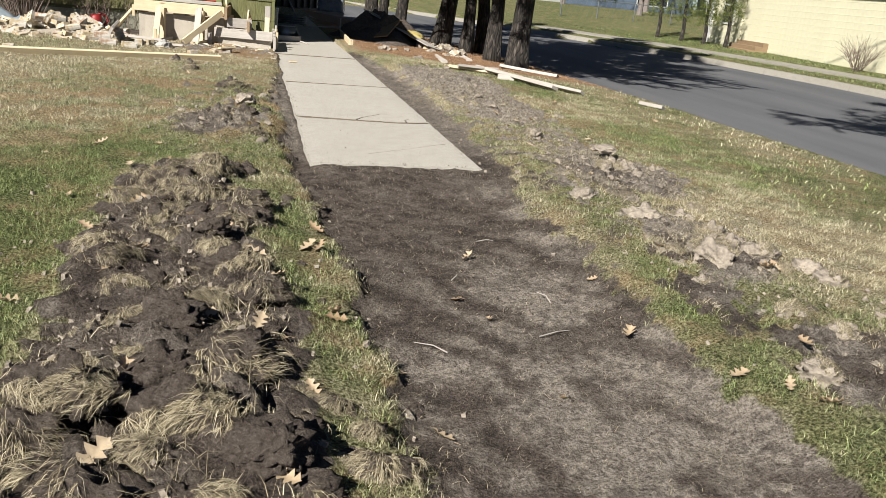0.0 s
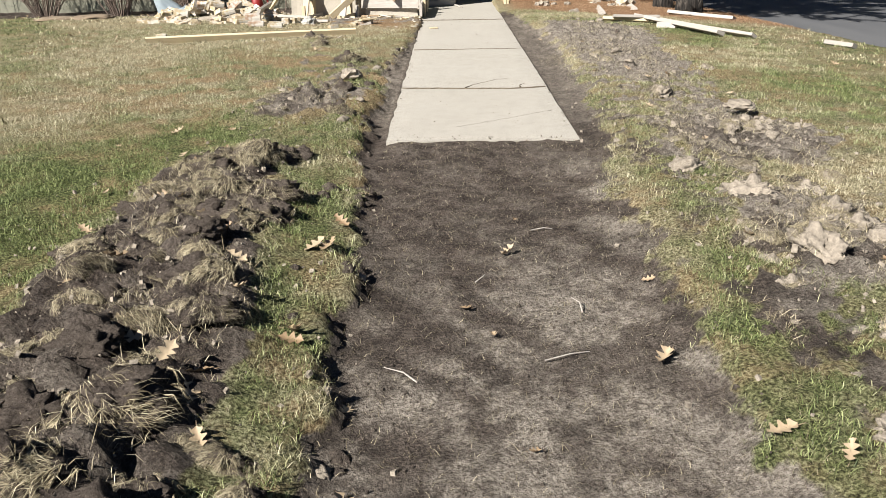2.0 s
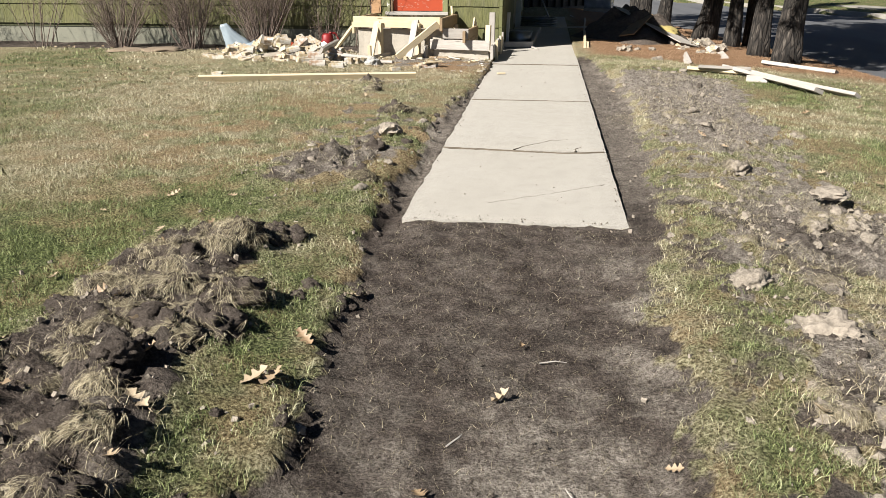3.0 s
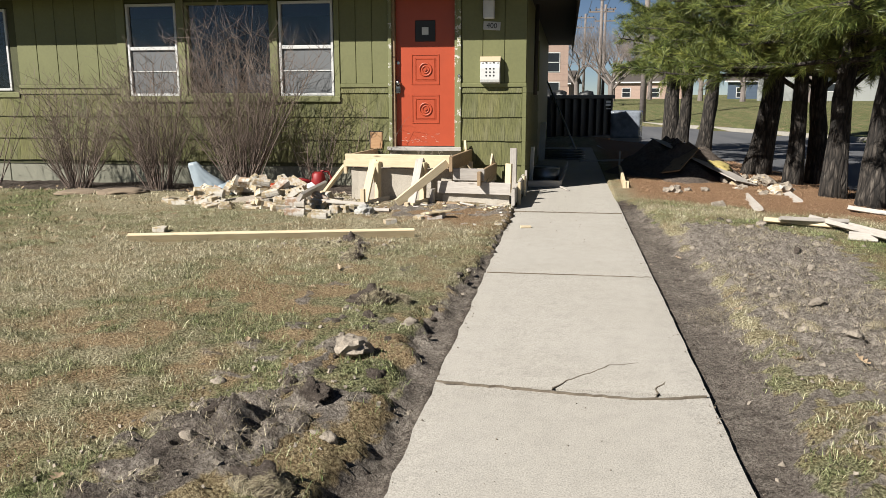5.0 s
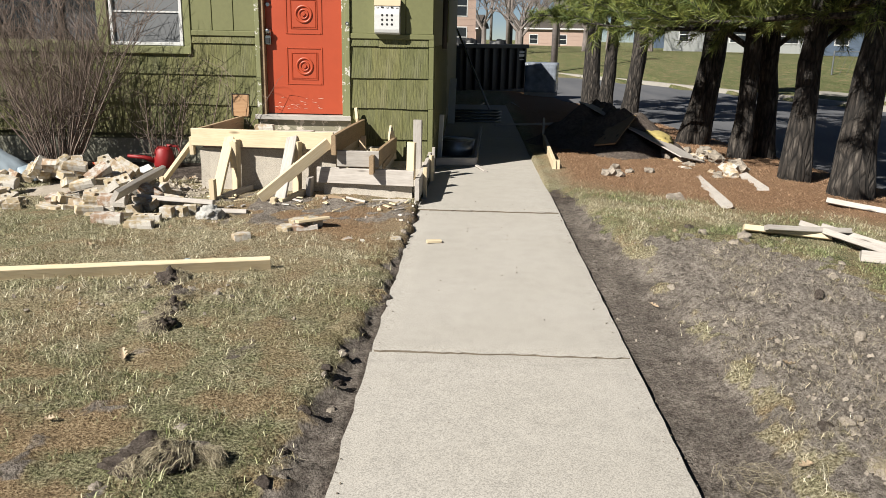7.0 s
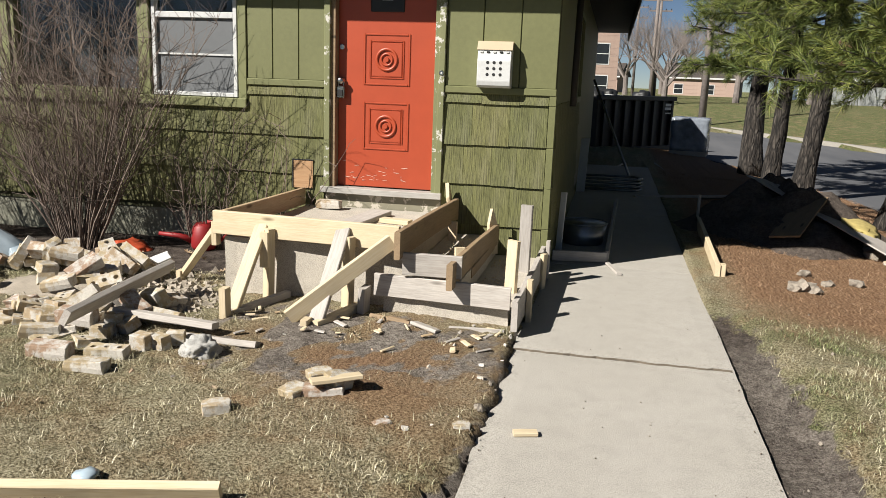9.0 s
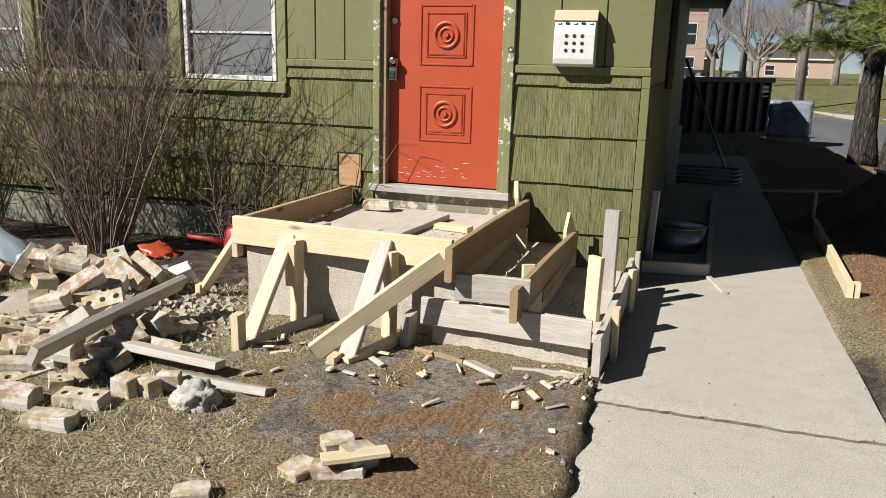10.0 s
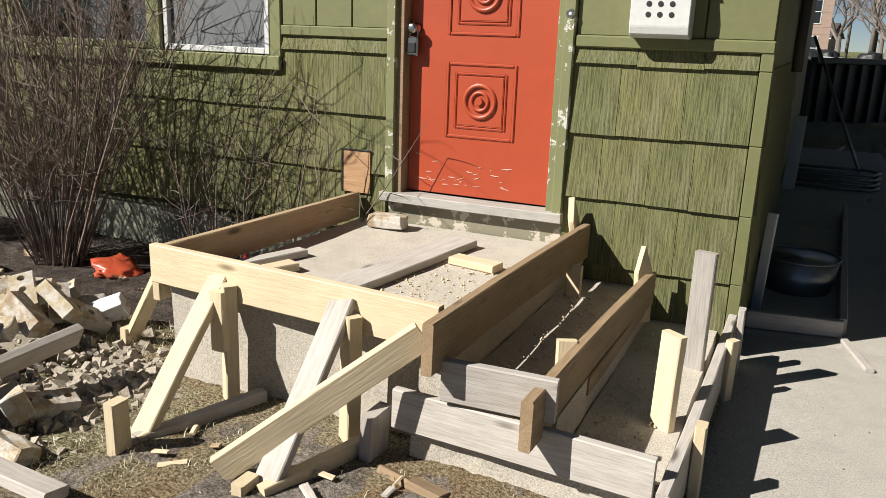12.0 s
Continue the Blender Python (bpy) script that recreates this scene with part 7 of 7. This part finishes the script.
for x, y, n, r in ((3.05, 5.35, 12, 0.45), (2.85, 3.6, 15, 0.36), (2.75, 2.1, 13, 0.36), (0.2, 6.3, 5, 0.3), (2.95, 8.3, 5, 0.5), (-0.35, 10.0, 3, 0.25), (0.3, 8.4, 2, 0.15), (3.0, 4.5, 4, 0.3)):
    for _ in range(n):
        sod(x + rnd.gauss(0, r * 0.6), y + rnd.gauss(0, r), rnd.choice((1, 3, 5)), rnd.uniform(0, 360), rnd.uniform(0.4, 0.8), rnd.random() < 0.85, "small lump of sod and dried soil", SODS_DRY if x > 2 else SODS)


def clod(x, y, k, dry, scale):
    ob = new("soil_clod", (CLODS_DRY if dry else CLODS)[k])
    ob.matrix_world = pose(x, y, ground_z(x, y) - 0.008, rnd.uniform(0, 40), rnd.uniform(0, 40), rnd.uniform(0, 360))
    ob.scale = (scale, scale, scale)
    tagged(ob, "crumbly dried grey clod of soil" if dry else "crumbly dark clod of soil", "clod", "clods of turned soil")


for _ in range(40):
    clod(rnd.uniform(-0.2, 0.75), rnd.uniform(1.2, 5.0), rnd.randrange(4), False, rnd.uniform(0.5, 1.2))
for x, y, n, rx, ry in ((3.05, 5.4, 28, 0.35, 0.5), (2.8, 3.5, 20, 0.3, 0.45), (2.75, 2.2, 12, 0.25, 0.35), (2.9, 8.6, 26, 0.28, 1.3), (3.2, 10.8, 20, 0.4, 0.7)):
    for _ in range(n):
        clod(rnd.gauss(x, rx), rnd.gauss(y, ry), rnd.randrange(4), rnd.random() < 0.8, rnd.uniform(0.3, 0.75))
for x, y, n, rx, ry in ((0.2, 6.35, 24, 0.2, 0.45), (-0.35, 10.0, 9, 0.3, 0.15), (0.3, 8.4, 6, 0.12, 0.3), (0.4, 7.4, 9, 0.15, 0.3)):
    for _ in range(n):
        clod(rnd.gauss(x, rx), rnd.gauss(y, ry), rnd.randrange(1, 4), rnd.random() < 0.55, rnd.uniform(0.3, 0.8))
# the ragged cut edge of the lawn
for _ in range(58):
    y = rnd.uniform(1.4, 12.0)
    x = float(np.interp(y, [2.0, 3.2, 4.2, 5.0, 5.9, 6.9, 7.7, 8.3, 9.4, 10, 11.9], [0.91, 0.88, 0.82, 0.74, 0.68, 0.76, 0.65, 0.67, 0.75, 0.79, 0.86]))
    clod(x + rnd.uniform(-0.04, 0.06), y, rnd.randrange(2, 4), rnd.random() < 0.3, rnd.uniform(0.3, 0.7))


spots, sizes = [], []
for x, y, n, rx, ry in ((0.15, 3.2, 900, 0.35, 1.1), (0.2, 6.35, 300, 0.25, 0.5), (3.0, 5.3, 420, 0.45, 0.6), (2.8, 3.3, 420, 0.35, 0.7), (3.0, 9.0, 900, 0.35, 1.6), (-0.3, 10, 120, 0.4, 0.2)):
    for _ in range(n):
        a, b = rnd.gauss(x, rx), rnd.gauss(y, ry)
        if SLAB_L - 0.02 < a < SLAB_R + 0.02 and b > SLAB_END - 0.03:
            continue
        spots.append((a, b))
        sizes.append(0.003 + 0.011 * rnd.random() ** 2.5)
_z = lay(np.array([p[0] for p in spots]), np.array([p[1] for p in spots]))[0]
stones("soil_crumbs", [(a, b, float(z) + 0.002) for (a, b), z in zip(spots, _z)], sizes, 8, M_DRYCLOD, "fine crumbs of dried soil on the ground", "soil")

spots = [(rnd.uniform(0.92, 2.1), rnd.uniform(1.3, 5.38)) for _ in range(3000)] + [(rnd.uniform(2.1, 2.4), rnd.uniform(5.5, 12.5)) for _ in range(900)]
_z = lay(np.array([p[0] for p in spots]), np.array([p[1] for p in spots]))[0]
stones("path_crumbs", [(a, b, float(z) + 0.001) for (a, b), z in zip(spots, _z)], [0.002 + 0.005 * rnd.random() ** 3 for _ in spots], 9, M_SOIL, "fine dark crumbs on the bared path", "soil")


spots = [(rnd.uniform(SLAB_L + 0.02, SLAB_R - 0.02), rnd.uniform(5.45, 14.8), 0.002) for _ in range(420)]
spots += [(rnd.choice((SLAB_L + 0.01, SLAB_R - 0.01)) + rnd.gauss(0, 0.02), rnd.uniform(5.45, 14.5), 0.003) for _ in range(500)] + [(rnd.uniform(SLAB_L, SLAB_R), SLAB_END + abs(rnd.gauss(0, 0.05)), 0.002) for _ in range(90)]
stones("walk_grit", spots, [0.001 + 0.0035 * rnd.random() ** 4 for _ in spots], 14, M_CRACK, "specks of soil and grit on the concrete walk", "grit")
for _ in range(34):
    x, y, a, ln = rnd.uniform(-0.9, 0.75), 12.85 - abs(rnd.gauss(0, 0.3)), rnd.uniform(0, 180), rnd.uniform(0.03, 0.11)
    d = Vector((math.cos(radians(a)), math.sin(radians(a)), 0)) * ln
    z = ground_z(x, y) + 0.012
    lumber("wood_chip", (x, y, z), (x + d.x, y + d.y, z + 0.004), rnd.uniform(0.012, 0.035), 0.009, rnd.choice((M_RAW, M_RAW, M_OLDWOOD, M_TANWOOD)), "splintered wood chip on trampled soil", 82, "wood chip", "wood chips by the forms")


def leaf_mesh(seed):
    """A dry lobed oak leaf, curled."""
    rs = random.Random(seed)
    bm = bmesh.new()
    n = 30
    rim, mid = [], []
    curl, twist = rs.uniform(0.6, 1.6), rs.uniform(-0.6, 0.6)
    half = []
    for i in range(n // 2 + 1):
        f = i / (n // 2)
        w = (0.16 + 0.34 * math.sin(math.pi * min(1, f * 1.02)) ** 0.8) * (0.62 + 0.38 * math.cos(f * math.pi * 7.0 + seed)) * 0.075
        half.append((f * 0.115, w if 0 < i < n // 2 else 0.0008))
    rows = []
    for x, w in half:
        row = []
        for s in (-1, -0.5, 0, 0.5, 1):
            yy = s * w
            z = abs(yy) * curl * 0.55 + 0.25 * (x - 0.055) ** 2 / 0.055 * curl + twist * (x - 0.055) * yy * 8 + 0.003
            row.append(bm.verts.new((x - 0.055, yy, z)))
        rows.append(row)
    for a, b in zip(rows, rows[1:]):
        for k in range(4):
            bm.faces.new((a[k], a[k + 1], b[k + 1], b[k]))
    st = tube([(-0.055, 0, 0.004), (-0.085, 0.004, 0.008)], [0.0016, 0.0012], 4, bm)
    me = mesh_of(bm, "oak_leaf", True)
    me.materials.append(M_OAK)
    return me


LEAVES = [leaf_mesh(s) for s in (1, 2, 3, 4, 5)]


def leaf(x, y, scale=1.0):
    ob = new("oak_leaf", rnd.choice(LEAVES))
    ob.matrix_world = pose(x, y, ground_z(x, y) + 0.012, rnd.uniform(-25, 25), rnd.uniform(-25, 25), rnd.uniform(0, 360))
    scale *= 0.7
    ob.scale = (scale, scale, scale)
    tagged(ob, "dry tan lobed oak leaf on the ground", "leaf", "fallen oak leaves")


for x, y, s in ((1.5, 3.62, 1.0), (1.92, 2.69, 1.1), (2.08, 2.2, 1.1), (1.47, 2.26, 0.5), (1.31, 3.1, 0.9), (2.85, 3.15, 1.3), (0.27, 2.29, 1.2), (2.19, 2.08, 0.8), (0.55, 2.35, 1.2), (0.1, 1.75, 1.3), (-0.1, 3.45, 1.2), (0.35, 3.5, 1.1), (0.42, 3.9, 1.0),
                (2.25, 1.95, 0.9), (2.45, 2.35, 1.0), (2.6, 2.0, 1.1), (3.0, 5.1, 1.0), (-0.47, 5.46, 1.1), (0.3, 2.6, 1.1), (0.95, 2.45, 0.9), (1.0, 2.05, 1.1), (2.0, 3.25, 0.7), (2.45, 8.49, 0.8), (2.55, 7.6, 0.8), (0.0, 12.4, 0.8), (1.4, 2.9, 0.6), (1.55, 4.0, 0.6)):
    leaf(x, y, s)
for _ in range(40):
    leaf(rnd.uniform(-0.5, 0.9), rnd.uniform(1.2, 5.0), rnd.uniform(0.7, 1.3))
for _ in range(45):
    leaf(rnd.uniform(-4.0, 0.5), rnd.uniform(4.5, 13.0), rnd.uniform(0.5, 0.9))
for _ in range(30):
    leaf(rnd.uniform(2.3, 5.5), rnd.uniform(1.8, 12.0), rnd.uniform(0.6, 1.1))
for _ in range(40):
    leaf(rnd.uniform(-6.5, -1.2), rnd.uniform(13.4, 14.5), rnd.uniform(0.7, 1.1))
_tuft = new("straw_tuft", straw_mesh(900, SODS[5][0], 200, 0.07))
_tuft.matrix_world = pose(2.26, 8.46, 0.0)
tagged(_tuft, "little bunch of orange dead grass on bare soil", "dead grass", kind="stuff")
for k, (x, y, a, ln) in enumerate(((1.55, 2.72, 20, 0.16), (1.72, 3.05, 100, 0.12), (1.35, 3.35, 60, 0.1), (1.15, 2.6, 140, 0.14), (1.62, 3.9, 10, 0.1))):
    z = ground_z(x, y) + 0.008
    d = Vector((math.cos(radians(a)), math.sin(radians(a)), 0)) * ln
    thing("twig", tube([(x, y, z), (x + d.x * 0.5 + 0.01, y + d.y * 0.5, z + 0.008), (x + d.x, y + d.y, z)], [0.003, 0.0025, 0.0015], 5), M_OLDWOOD, "thin pale twig lying on bare soil", "twig", "twigs on the soil")
